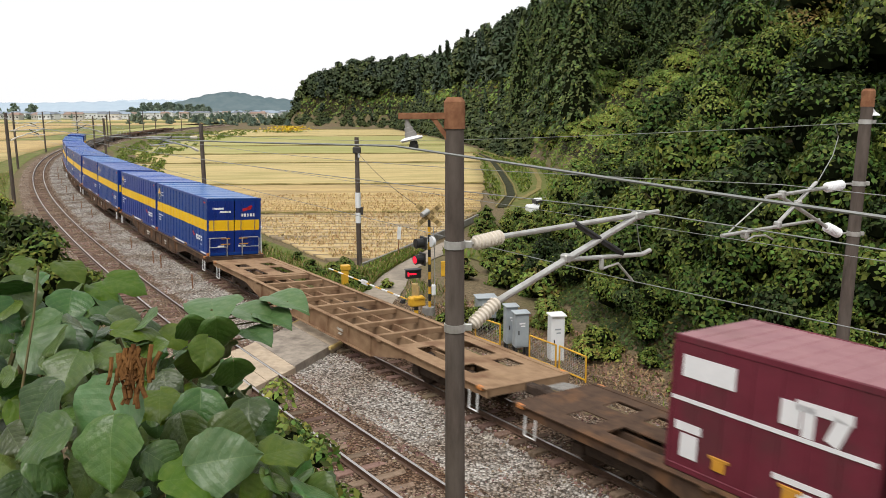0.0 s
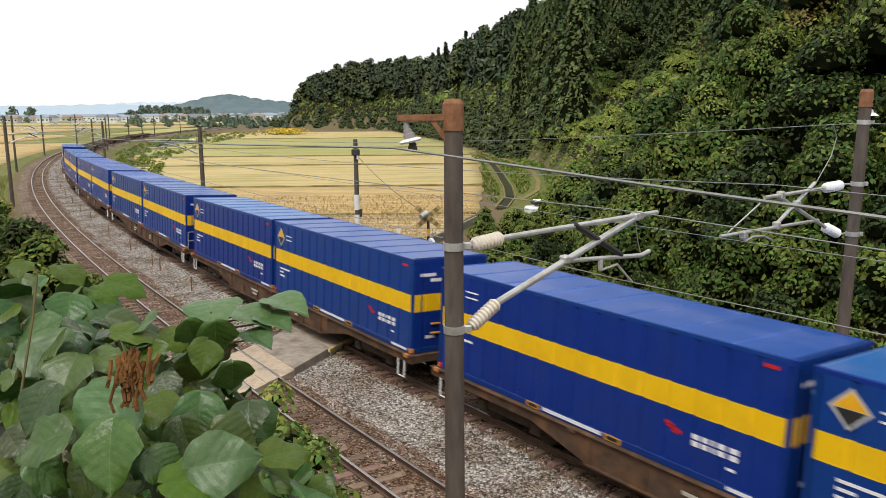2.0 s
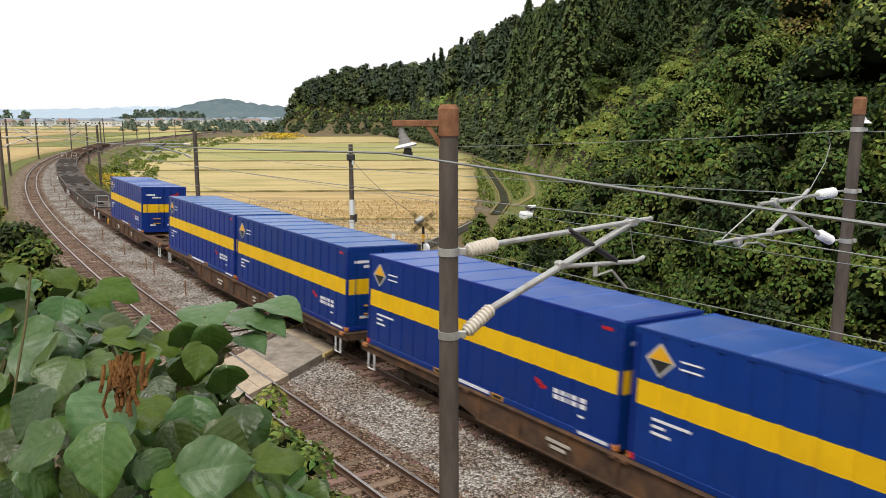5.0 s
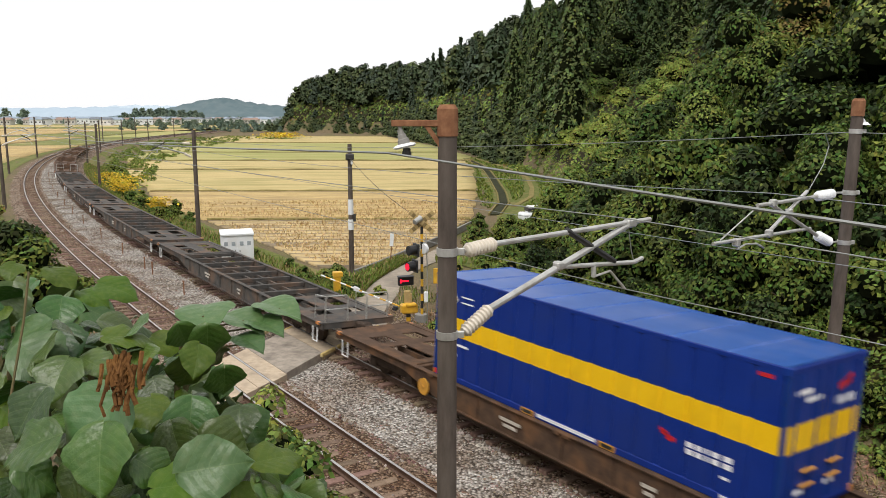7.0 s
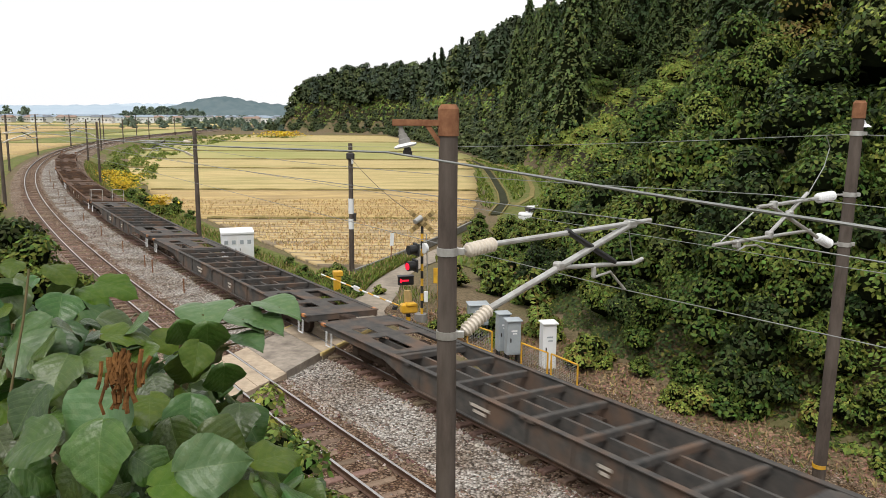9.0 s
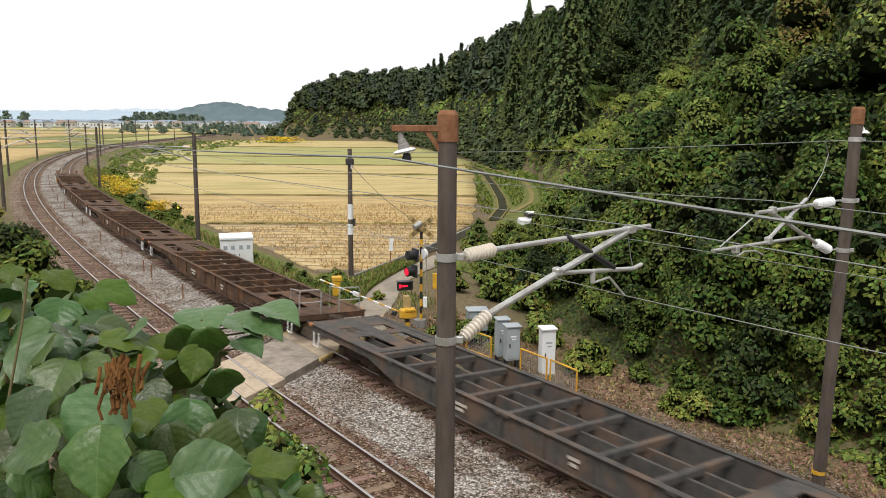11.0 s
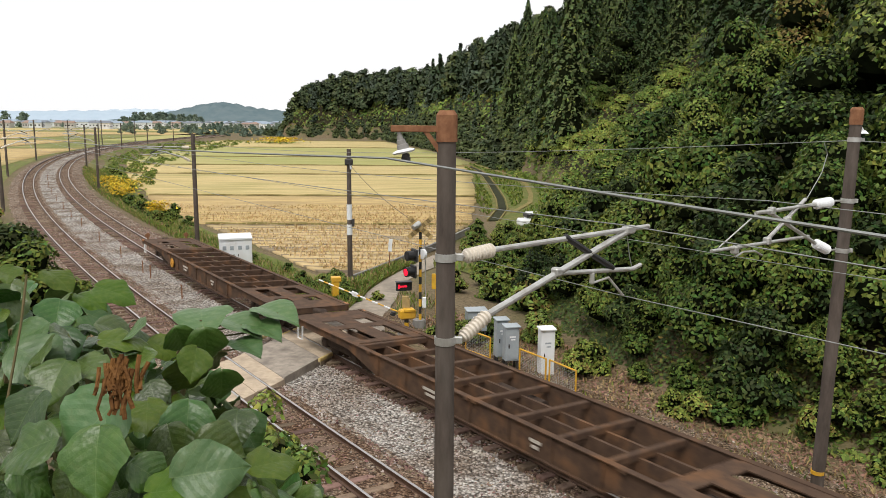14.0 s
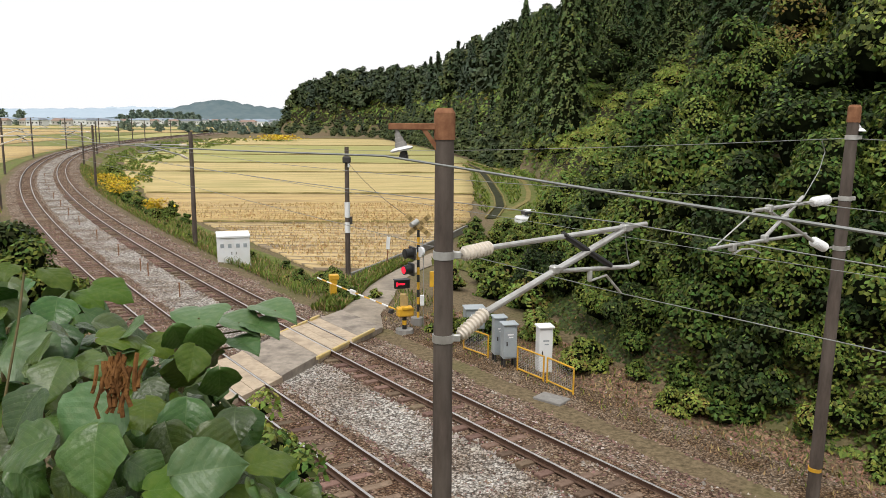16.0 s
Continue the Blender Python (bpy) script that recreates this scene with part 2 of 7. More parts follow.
# ---------------- the line of the track ----------------
CANT = radians(3.2)
LAT_B = -4.12          # centre of the second track, to the camera's side
_s = np.linspace(-420, 900, 5281)
_u = np.clip(_s, -80, 330) / 100
_th = 0.6198 - 0.1522 * _u - 0.0297 * _u ** 2 + 0.0087 * _u ** 3
_ds = _s[1] - _s[0]
_mid = (_th[1:] + _th[:-1]) / 2
_x = np.concatenate([[0], np.cumsum(-np.sin(_mid)) * _ds])
_y = np.concatenate([[0], np.cumsum(np.cos(_mid)) * _ds])
_i0 = int(np.argmin(abs(_s)))
_x += -4.5953 - _x[_i0]
_y += 27.0009 - _y[_i0]


def on_line(s, lat=0.0):
    """Plan place and heading of the line at distance s; lat to the field's side."""
    x, y, th = np.interp(s, _s, _x), np.interp(s, _s, _y), np.interp(s, _s, _th)
    return x + lat * np.cos(th), y + lat * np.sin(th), th


def line_coords(X, Y):
    """Distance along the line and offset from it for many places."""
    sel = slice(0, None, 8)
    cx, cy, cs, ct = _x[sel], _y[sel], _s[sel], _th[sel]
    S, L = np.empty(X.shape), np.empty(X.shape)
    for i in range(0, len(X), 2000):
        q = slice(i, i + 2000)
        k = ((X[q, None] - cx) ** 2 + (Y[q, None] - cy) ** 2).argmin(1)
        dx, dy = X[q] - cx[k], Y[q] - cy[k]
        S[q] = cs[k] - dx * np.sin(ct[k]) + dy * np.cos(ct[k])
        L[q] = dx * np.cos(ct[k]) + dy * np.sin(ct[k])
    return S, L


def at(s, lat, z=0.0, turn=0.0):
    """A pose beside the line: x along the train's way, y to the field."""
    x, y, th = on_line(s, lat)
    return pose(x, y, z, 0, 0, math.degrees(th) - 90 + turn)


# toe of the wooded hill, in plan
TOE = [(95, -95), (62, -47), (24, -1.0), (15.0, 11.5), (10.0, 18.2), (7.0, 21.8), (5.6, 25.5), (4.6, 30), (3.6, 37), (6.4, 48), (12.2, 60), (13.5, 90),
       (15, 130), (12, 175), (2, 240), (-12, 310), (-26, 380), (-60, 430), (-98, 462), (-112, 520), (-60, 760), (220, 900), (560, 420), (560, -220)]


def toe_distance(X, Y):
    """Metres inside the hill's toe (negative outside)."""
    P = np.array(TOE, float)
    Q = np.roll(P, -1, 0)
    best = np.full(X.shape, 1e9)
    inside = np.zeros(X.shape, bool)
    for (ax, ay), (bx, by) in zip(P, Q):
        dx, dy = bx - ax, by - ay
        u = np.clip(((X - ax) * dx + (Y - ay) * dy) / (dx * dx + dy * dy), 0, 1)
        best = np.minimum(best, np.hypot(X - ax - u * dx, Y - ay - u * dy))
        if dy:
            inside ^= ((ay > Y) != (by > Y)) & (X < dx * (Y - ay) / dy + ax)
    return np.where(inside, best, -best)


def smooth(a, b, v):
    t = np.clip((v - a) / (b - a), 0, 1)
    return t * t * (3 - 2 * t)


def wobble(X, Y, w, seed=0):
    return (np.sin(X / w + seed) + np.sin(Y / w * 1.13 + 2 * seed) + np.sin((X + Y) / w * 0.71 + 3 * seed) + np.sin((X - 1.3 * Y) / w * 1.7 + seed)) / 4


# the lane's middle and height, from the crossing to the hill
LANE_Y = [28, 30.6, 34.2, 36.9, 39.6, 42.9, 47.5, 50]
LANE_X = [-4.0, -3.4, -2.98, -2.9, -2.55, -1.8, -0.45, 0.2]
LANE_Z = [-0.12, -0.17, -0.28, -0.37, -0.47, -0.62, -0.85, -0.95]


def ground_z(X, Y):
    X, Y = np.atleast_1d(np.asarray(X, float)), np.atleast_1d(np.asarray(Y, float))
    S, L = line_coords(X, Y)
    D = toe_distance(X, Y)
    field = -1.25 + 0.0 * X
    # formation of the two tracks
    bed = -0.30
    right = smooth(2.4, 5.0, L)
    near_x = 1 - smooth(6, 14, S)
    fz = field * (1 - near_x) + (-0.42) * near_x
    fz = np.where(S < 14, np.where(L > 14, np.minimum(fz, -0.42 - 0.0 * L), fz), fz)
    fz = fz - near_x * 0.7 * smooth(7, 14, L)
    z = bed * (1 - right) + fz * right
    # shoulders that carry the lane
    lx = np.interp(Y, LANE_Y, LANE_X)
    w = (1 - smooth(1.5, 3.4, np.abs(X - lx))) * smooth(26, 29, Y) * (1 - smooth(49, 52, Y)) * (L > 2.7)
    z = np.maximum(z, z * (1 - w) + (np.interp(Y, LANE_Y, LANE_Z) - 0.09) * w)
    # the camera's side: a bank that falls away along the line
    left = smooth(6.5, 12.4, -L)
    high = 1 - smooth(-8, 14, S)
    bank = -0.30 + (-6.5 - L).clip(0, 6.2) * 1.02
    low = -0.30 - 0.9 * smooth(7, 11, -L)
    z = np.where(L < -6.5, bank * high + low * (1 - high), z)
    # the hill
    top = 26 + 12 * smooth(60, 120, Y) - 10 * smooth(320, 410, Y) + 2.0 * wobble(X, Y, 47, 2)
    hill = top * (1 - np.exp(-np.maximum(D, 0) / (42.0 - 16.0 * smooth(60, 140, Y) - 7.0 * smooth(170, 230, Y)))) + np.minimum(np.maximum(D, 0), 3.0) * 0.35
    z = np.where((D > 0) & (L > 3.0), np.maximum(z, z * np.exp(-np.maximum(D, 0) / 5) + hill), z)
    r = np.hypot(X, Y)
    z = z + 0.05 * wobble(X, Y, 0.9, 1) * smooth(6.3, 7.5, np.abs(L + 2)) * (r < 200)
    return z


def gz(x, y):
    return float(ground_z(x, y)[0])


# ---------------- ground ----------------
def ground_mat():
    m = mat("grassy_earth", (0.075, 0.058, 0.032), (0.235, 0.18, 0.11), rough=0.97, scale=7, bump=0.9, bscale=22, stain=(0.11, 0.12, 0.04), stain_scale=0.16, stain_amt=0.7)
    return m


def build_ground():
    rs = np.concatenate([np.linspace(0.3, 14, 30), np.geomspace(14.6, 130, 90), np.geomspace(134, 800, 56), np.geomspace(850, 4800, 14)])
    an = np.concatenate([np.radians(np.linspace(-50, 56, 190)), np.radians(np.linspace(60, 306, 46))])
    R, A = np.meshgrid(rs, an, indexing="ij")
    X, Y = (R * np.sin(A)).ravel(), (R * np.cos(A)).ravel()
    Z = ground_z(X, Y)
    Z = np.where(R.ravel() > 700, -1.4, Z)
    na, nr = len(an), len(rs)
    verts = np.c_[X, Y, Z].tolist()
    faces = [(i * na + j, i * na + (j + 1) % na, (i + 1) * na + (j + 1) % na, (i + 1) * na + j) for i in range(nr - 1) for j in range(na)]
    verts.append((0, 0, gz(0, 0)))
    faces += [(len(verts) - 1, (j + 1) % na, j) for j in range(na)]
    ob = pydata("ground", verts, faces, ground_mat(), smooth=True)
    tagged(ob, "grassy earth ground rising to a bank and a wooded hill", "ground", kind="structure")


build_ground()


def strip(name, s0, s1, la, lb, z, material, step=2.0, thick=0.0, nl=2, zf=None):
    """A ribbon laid along the line between two offsets."""
    ss = np.arange(s0, s1 + step / 2, step)
    ls = np.linspace(la, lb, nl)
    v = []
    for s in ss:
        for q in ls:
            x, y, _ = on_line(s, q)
            v.append((x, y, zf(s, q) if zf else z))
    f = [(i * nl + j, i * nl + j + 1, (i + 1) * nl + j + 1, (i + 1) * nl + j) for i in range(len(ss) - 1) for j in range(nl - 1)]
    return pydata(name, v, f, material, smooth=True)


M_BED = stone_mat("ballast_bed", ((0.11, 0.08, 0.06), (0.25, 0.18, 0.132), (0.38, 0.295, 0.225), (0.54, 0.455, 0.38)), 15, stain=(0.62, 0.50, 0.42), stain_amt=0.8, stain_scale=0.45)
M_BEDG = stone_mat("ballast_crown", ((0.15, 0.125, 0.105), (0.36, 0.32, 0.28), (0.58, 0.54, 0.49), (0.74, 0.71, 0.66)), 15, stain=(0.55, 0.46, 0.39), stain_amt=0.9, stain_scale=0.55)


def bed_z(s, q):
    sh = 0.0
    for c in (0.0, LAT_B):
        d = abs(q - c)
        if d < 1.35:
            sh = max(sh, 0.10 * min(1, (1.35 - d) / 0.35))
    edge = max(0, q - 1.9) + max(0, -5.9 - q)
    return -0.275 + sh - 0.16 * edge + 0.02 * math.sin(s * 1.9 + q * 3)


bed = strip("track_bed", -120, 420, -7.0, 3.1, 0, M_BED, step=1.0, nl=36, zf=bed_z)
crown = strip("ballast_crown", -110, 220, -3.05, -1.0, 0, M_BEDG, step=1.0, nl=10, zf=lambda s, q: bed_z(s, q) + 0.015 - 0.03 * (abs(q + 2.03) > 1.0))
tagged(crown, "pale grey crushed stone between the two tracks", "track bed", kind="structure")
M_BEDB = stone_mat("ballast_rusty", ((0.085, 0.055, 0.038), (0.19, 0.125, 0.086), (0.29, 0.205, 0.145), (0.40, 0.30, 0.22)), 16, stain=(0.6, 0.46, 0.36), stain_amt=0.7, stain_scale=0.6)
for c_ in (0.0, LAT_B):
    o_ = strip("track_infill", -110, 420, c_ - 0.98, c_ + 0.98, 0, M_BEDB, step=1.5, nl=8, zf=lambda s, q: bed_z(s, q) + 0.008)
    tagged(o_, "rust-brown stained ballast between the rails", "track bed", kind="structure")
M_VERGE = mat("verge_turf", (0.075, 0.105, 0.025), (0.17, 0.175, 0.055), rough=0.97, scale=2.2, bump=0.9, bscale=10, stain=(0.24, 0.18, 0.085), stain_scale=0.4, stain_amt=0.65)
for a_, b_, q_, r_ in ((7.5, 330, 2.95, 7.4), (12, 330, -12.6, -6.9)):
    o_ = strip("grass_verge", a_, b_, q_, r_, 0, M_VERGE, step=2.0, nl=8, zf=lambda s, q: gz(*on_line(s, q)[:2]) + 0.04)
    tagged(o_, "rough green grass verge beside the ballast", "verge", kind="structure")
tagged(bed, "brown and grey crushed stone ballast under two tracks", "track bed", kind="structure")


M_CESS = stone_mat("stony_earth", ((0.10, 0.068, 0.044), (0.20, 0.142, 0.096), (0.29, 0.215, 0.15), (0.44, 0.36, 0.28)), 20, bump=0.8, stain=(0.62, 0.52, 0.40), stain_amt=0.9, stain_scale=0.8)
o_ = strip("cess", -60, 3.0, 2.85, 4.9, 0, M_CESS, step=0.7, nl=9, zf=lambda s, q: gz(*on_line(s, q)[:2]) + 0.05 - 0.12 * max(0, (q - 4.5) / 0.4) - 0.1 * max(0, (3.0 - q) / 0.15))
tagged(o_, "stony brown earth strip beside the ballast", "ground", kind="structure")


def rail(lat, top, name):
    """One rail: foot, web and head swept along the line."""
    prof = [(-0.064, -0.155), (-0.064, -0.143), (-0.012, -0.125), (-0.010, -0.045), (-0.033, -0.034), (-0.033, -0.006), (-0.024, 0.0),
            (0.024, 0.0), (0.033, -0.006), (0.033, -0.034), (0.010, -0.045), (0.012, -0.125), (0.064, -0.143), (0.064, -0.155)]
    ss = np.concatenate([np.arange(-110, 60, 1.5), np.arange(60, 430, 4.0)])
    v, f, n = [], [], len(prof)
    for s in ss:
        for (px, pz) in prof:
            x, y, _ = on_line(s, lat + px)
            v.append((x, y, top + pz))
    for i in range(len(ss) - 1):
        for j in range(n - 1):
            f.append((i * n + j, i * n + j + 1, (i + 1) * n + j + 1, (i + 1) * n + j))
    ob = pydata(name, v, f, M_RAIL)
    ob.data.materials.append(M_RAILTOP)
    for p in ob.data.polygons:
        if p.index % (n - 1) in (5, 6, 7):
            p.material_index = 1
    return tagged(ob, "rusty steel rail with a polished head on sleepers", "rail", "rails of the two tracks", "structure")


GA = 0.548
RISE = GA * math.sin(CANT)
for c in (0.0, LAT_B):
    rail(c - GA, RISE, "rail")
    rail(c + GA, -RISE, "rail")


def sleepers():
    b = BM()
    box(b, (0, 0, 0), (0.22, 2.05, 0.14), bevel=0.015)
    me = bpy.data.meshes.new("sleeper")
    b.to_mesh(me)
    b.free()
    me.materials.append(M_SLEEPER)
    rng = random.Random(5)
    for c, lo, hi in ((0.0, -32, 60), (LAT_B, -26, 60)):
        s = lo
        while s < hi:
            if not -2.4 + 0.6 * c < s < 1.9 + 0.6 * c:
                o = new("sleeper", me)
                x, y, th = on_line(s, c)
                o.matrix_basis = pose(x, y, -0.226 + rng.uniform(-0.01, 0.01), -math.degrees(CANT), 0, math.degrees(th) - 90 + rng.uniform(-1.5, 1.5))
                o.parent = bed
            s += 0.62


sleepers()


def stones():
    """Loose ballast stones near the crossing, too many to count."""
    rng = np.random.RandomState(3)
    n = 76000
    s = -27 + 62 * rng.rand(n) ** 1.25
    q = rng.uniform(-6.7, 3.0, n)
    q = np.where((rng.rand(n) < 0.22) & (s < 6), rng.uniform(-3.2, -0.8, n), q)
    wide = rng.rand(n) < 0.2
    q = np.where(wide & (s < 2), rng.uniform(2.6, 5.0, n), q)
    v, f, mi = [], [], []
    base = np.array([(1, 0, 0), (0, 1, 0), (-1, 0, 0), (0, -1, 0), (0, 0, 0.8)])
    tri = [(0, 1, 4), (1, 2, 4), (2, 3, 4), (3, 0, 4)]
    xs, ys, ths = on_line(s, q)
    gzs = ground_z(xs, ys)
    a = rng.uniform(0, 6.28, n)
    sz = rng.uniform(0.026, 0.062, n)
    for i in range(n):
        if -2.1 + 0.6 * q[i] < s[i] < 1.4 + 0.64 * q[i]:
            continue
        z = (bed_z(s[i], q[i]) if q[i] < 2.9 else float(gzs[i])) - 0.006
        k = len(v)
        ca, sa = math.cos(a[i]) * sz[i], math.sin(a[i]) * sz[i]
        jit = rng.uniform(0.6, 1.3, 5)
        for (bx, by, bz), j in zip(base, jit):
            v.append((xs[i] + (bx * ca - by * sa) * j, ys[i] + (bx * sa + by * ca) * j, z + bz * sz[i] * j))
        f += [(k + p, k + r, k + t) for p, r, t in tri]
        grey = 0.72 if -3.1 < q[i] + 0.35 * math.sin(s[i] * 0.8) < -0.9 else 0.13
        mi += [1 if rng.rand() < grey else 0] * 4
    ob = pydata("ballast_stones", v, f, M_STONE)
    ob.data.materials.append(M_STONEG)
    ob.data.polygons.foreach_set("material_index", mi)
    tagged(ob, "loose brown and grey ballast stones between the rails", "ballast", kind="stuff")


stones()


# ---------------- level crossing and lane ----------------
M_LANE = mat("lane_asphalt", (0.26, 0.22, 0.175), (0.39, 0.335, 0.27), rough=0.95, scale=3, bump=0.3, bscale=40, stain=(0.17, 0.15, 0.125), stain_scale=0.5, stain_amt=0.7)


def slab(name, pts, z0, z1, material, label, parent=None):
    """A flat slab with the plan pts (world), top at z1 per corner."""
    bm = BM()
    zt = z1 if isinstance(z1, (list, tuple)) else [z1] * len(pts)
    up = [bm.verts.new((x, y, z)) for (x, y), z in zip(pts, zt)]
    lo = [bm.verts.new((x, y, z0)) for x, y in pts]
    bm.faces.new(up)
    bm.faces.new(lo[::-1])
    for i in range(len(pts)):
        j = (i + 1) % len(pts)
        bm.faces.new((up[j], up[i], lo[i], lo[j]))
    bmesh.ops.recalc_face_normals(bm, faces=bm.faces)
    ob = obj(name, bm, material, parent)
    if label:
        ob["label"] = label
    return ob


def sl(s, q):
    return on_line(s, q)[:2]


def crossing():
    e = empty("level_crossing", at(0.8, -1.6, 0))
    tagged(e, "worn concrete level crossing with pale boards beside the rails", "level crossing", kind="structure")

    def n_(q):
        return -2.0 + 0.60 * q

    def f_(q):
        return 1.30 + 0.64 * q

    def piece(name, q0, q1, z0, z1, m, ds0=0.0, ds1=0.0):
        o = slab(name, [sl(n_(q0) + ds0, q0), sl(f_(q0) + ds1, q0), sl(f_(q1) + ds1, q1), sl(n_(q1) + ds0, q1)], -0.28, [z0, z0, z1, z1], m, "")
        o.parent = e
        o.matrix_parent_inverse = e.matrix_basis.inverted()
        return o
    r = 0.035
    for q in np.linspace(-GA + 0.075, GA - 0.075, 3)[:-1]:
        piece("crossing_board", q, q + GA - 0.085, r * (-q / GA), r * (-(q + GA) / GA), M_BOARD)
    piece("crossing_board", -GA - 0.62, -GA - 0.045, r * 1.3, r, M_BOARD)
    piece("crossing_board", GA + 0.045, GA + 0.62, -r, -r * 1.3, M_BOARD)
    piece("concrete_slab", LAT_B + GA + 0.66, -GA - 0.63, -0.03, 0.035, M_CONC, 0.1, -0.1)
    piece("concrete_slab", GA + 0.63, 2.6, -0.045, -0.09, M_CONC, 0.05, -0.1)
    for q in np.linspace(LAT_B - GA + 0.075, LAT_B + GA - 0.075, 3)[:-1]:
        piece("crossing_board", q, q + GA - 0.085, 0.01, 0.0, M_BOARD)
    piece("crossing_board", LAT_B + GA + 0.045, LAT_B + GA + 0.65, -r, -r, M_BOARD)
    piece("crossing_board", LAT_B - GA - 0.75, LAT_B - GA - 0.045, r, r, M_BOARD)
    piece("concrete_slab", LAT_B - GA - 2.6, LAT_B - GA - 0.76, 0.0, r, M_CONC)
    # yellow edge kerbs along the skewed sides
    for s0, q0, s1, q1 in ((n_(-1.3), -1.3, n_(-0.6), -0.6), (n_(-0.45), -0.45, n_(0.45), 0.45), (n_(0.65), 0.65, n_(2.0), 2.0), (f_(-1.1), -1.1, f_(-0.62), -0.62), (f_(-0.45), -0.45, f_(0.45), 0.45),
                           (f_(0.65), 0.65, f_(1.2), 1.2), (0.05, -2.63, 1.15, -1.3)):
        x0, y0 = sl(s0, q0)
        x1, y1 = sl(s1, q1)
        bm = BM()
        L = math.hypot(x1 - x0, y1 - y0)
        box(bm, ((x0 + x1) / 2, (y0 + y1) / 2, 0.0), (L, 0.09, 0.13), rz=math.atan2(y1 - y0, x1 - x0), bevel=0.02)
        o = obj("kerb", bm, M_KERB, e)
        o.matrix_parent_inverse = e.matrix_basis.inverted()


M_KERB = mat("worn_yellow", (0.55, 0.40, 0.14), (0.68, 0.54, 0.26), rough=0.8, scale=8, stain=(0.42, 0.38, 0.32), stain_scale=4)
crossing()


def lane():
    """The lane from the crossing down between field and hill."""
    right = [sl(-0.40, 2.62), (-2.49, 30.6), (-2.21, 34.2), (-2.2, 36.9), (-1.9, 39.6), (-1.1, 42.9), (0.5, 47.5), (1.2, 50)]
    left = [sl(2.90, 2.62), (-4.05, 32.2), (-3.75, 34.4), (-3.6, 36.8), (-3.2, 39.3), (-2.5, 42.8), (-1.4, 47.5), (-0.8, 50)]
    v = []
    k, m = 36, 6
    for i in range(k + 1):
        t = i / k * (len(right) - 1)
        ax, ay = (np.interp(t, range(len(right)), [p[c] for p in right]) for c in (0, 1))
        bx, by = (np.interp(t, range(len(left)), [p[c] for p in left]) for c in (0, 1))
        for j in range(m + 1):
            x, y = ax + (bx - ax) * j / m, ay + (by - ay) * j / m
            edge = 0.03 if j in (0, m) else 0.0
            zc = float(np.interp(t, range(8), [-0.10, -0.17, -0.28, -0.37, -0.47, -0.62, -0.85, -0.95]))
            v.append((x, y, zc if 0 < j < m else zc - 0.05))
    f = [(i * (m + 1) + j, (i + 1) * (m + 1) + j, (i + 1) * (m + 1) + j + 1, i * (m + 1) + j + 1) for i in range(k) for j in range(m)]
    ob = pydata("lane", v, f, M_LANE, smooth=False)
    m = ob.modifiers.new("thick", "SOLIDIFY")
    m.thickness, m.offset = 0.3, -1
    tagged(ob, "narrow pale asphalt farm lane leading off the crossing", "road", kind="structure")


lane()


# ---------------- rice fields ----------------
def fieldmat(name, a, b, st, amt, sx, rows=0.0):
    """Stubble: straw colours, streaks of bare mud, and the cut rows."""
    m = mat(name, a, b, rough=0.95, scale=1.4, bump=0.6, bscale=5, stretch=sx, stain=st, stain_scale=0.33, stain_amt=amt)
    n, l = m.node_tree.nodes, m.node_tree.links
    p = n["Principled BSDF"]
    src = p.inputs["Base Color"].links[0].from_socket
    tc = n.new("ShaderNodeTexCoord")
    wv = n.new("ShaderNodeTexWave")
    wv.bands_direction = "Y"
    wv.inputs["Scale"].default_value, wv.inputs["Distortion"].default_value, wv.inputs["Detail"].default_value, wv.inputs["Detail Scale"].default_value = 0.22, 5.0, 4.0, 0.35
    l.new(tc.outputs["Object"], wv.inputs["Vector"])
    mr = n.new("ShaderNodeMapRange")
    mr.inputs["From Min"].default_value, mr.inputs["From Max"].default_value, mr.inputs["To Max"].default_value = 0.72, 0.98, rows
    l.new(wv.outputs[0], mr.inputs["Value"])
    mx = n.new("ShaderNodeMix")
    mx.data_type = "RGBA"
    l.new(mr.outputs[0], mx.inputs["Factor"])
    l.new(src, mx.inputs["A"])
    mx.inputs["B"].default_value = (*[0.8 * q for q in st], 1)
    l.new(mx.outputs["Result"], p.inputs["Base Color"])
    return m


F_GOLD = fieldmat("stubble_gold", (0.42, 0.30, 0.125), (0.60, 0.45, 0.215), (0.28, 0.205, 0.115), 0.7, (0.3, 1.7, 1), 0.6)
F_DARK = fieldmat("stubble_wet", (0.42, 0.31, 0.15), (0.60, 0.46, 0.25), (0.20, 0.165, 0.125), 0.95, (0.4, 1.5, 1), 0.8)
F_PALE = fieldmat("stubble_pale", (0.44, 0.335, 0.15), (0.60, 0.475, 0.24), (0.29, 0.27, 0.10), 0.75, (0.2, 1.3, 1), 0.45)
F_GREEN = fieldmat("stubble_green", (0.25, 0.265, 0.085), (0.38, 0.365, 0.14), (0.46, 0.38, 0.18), 0.8, (0.1, 0.8, 1), 0.4)
M_BUND = mat("bund_grass", (0.15, 0.13, 0.045), (0.27, 0.22, 0.09), rough=0.95, scale=2, bump=0.6, stain=(0.26, 0.2, 0.09), stain_scale=0.5)


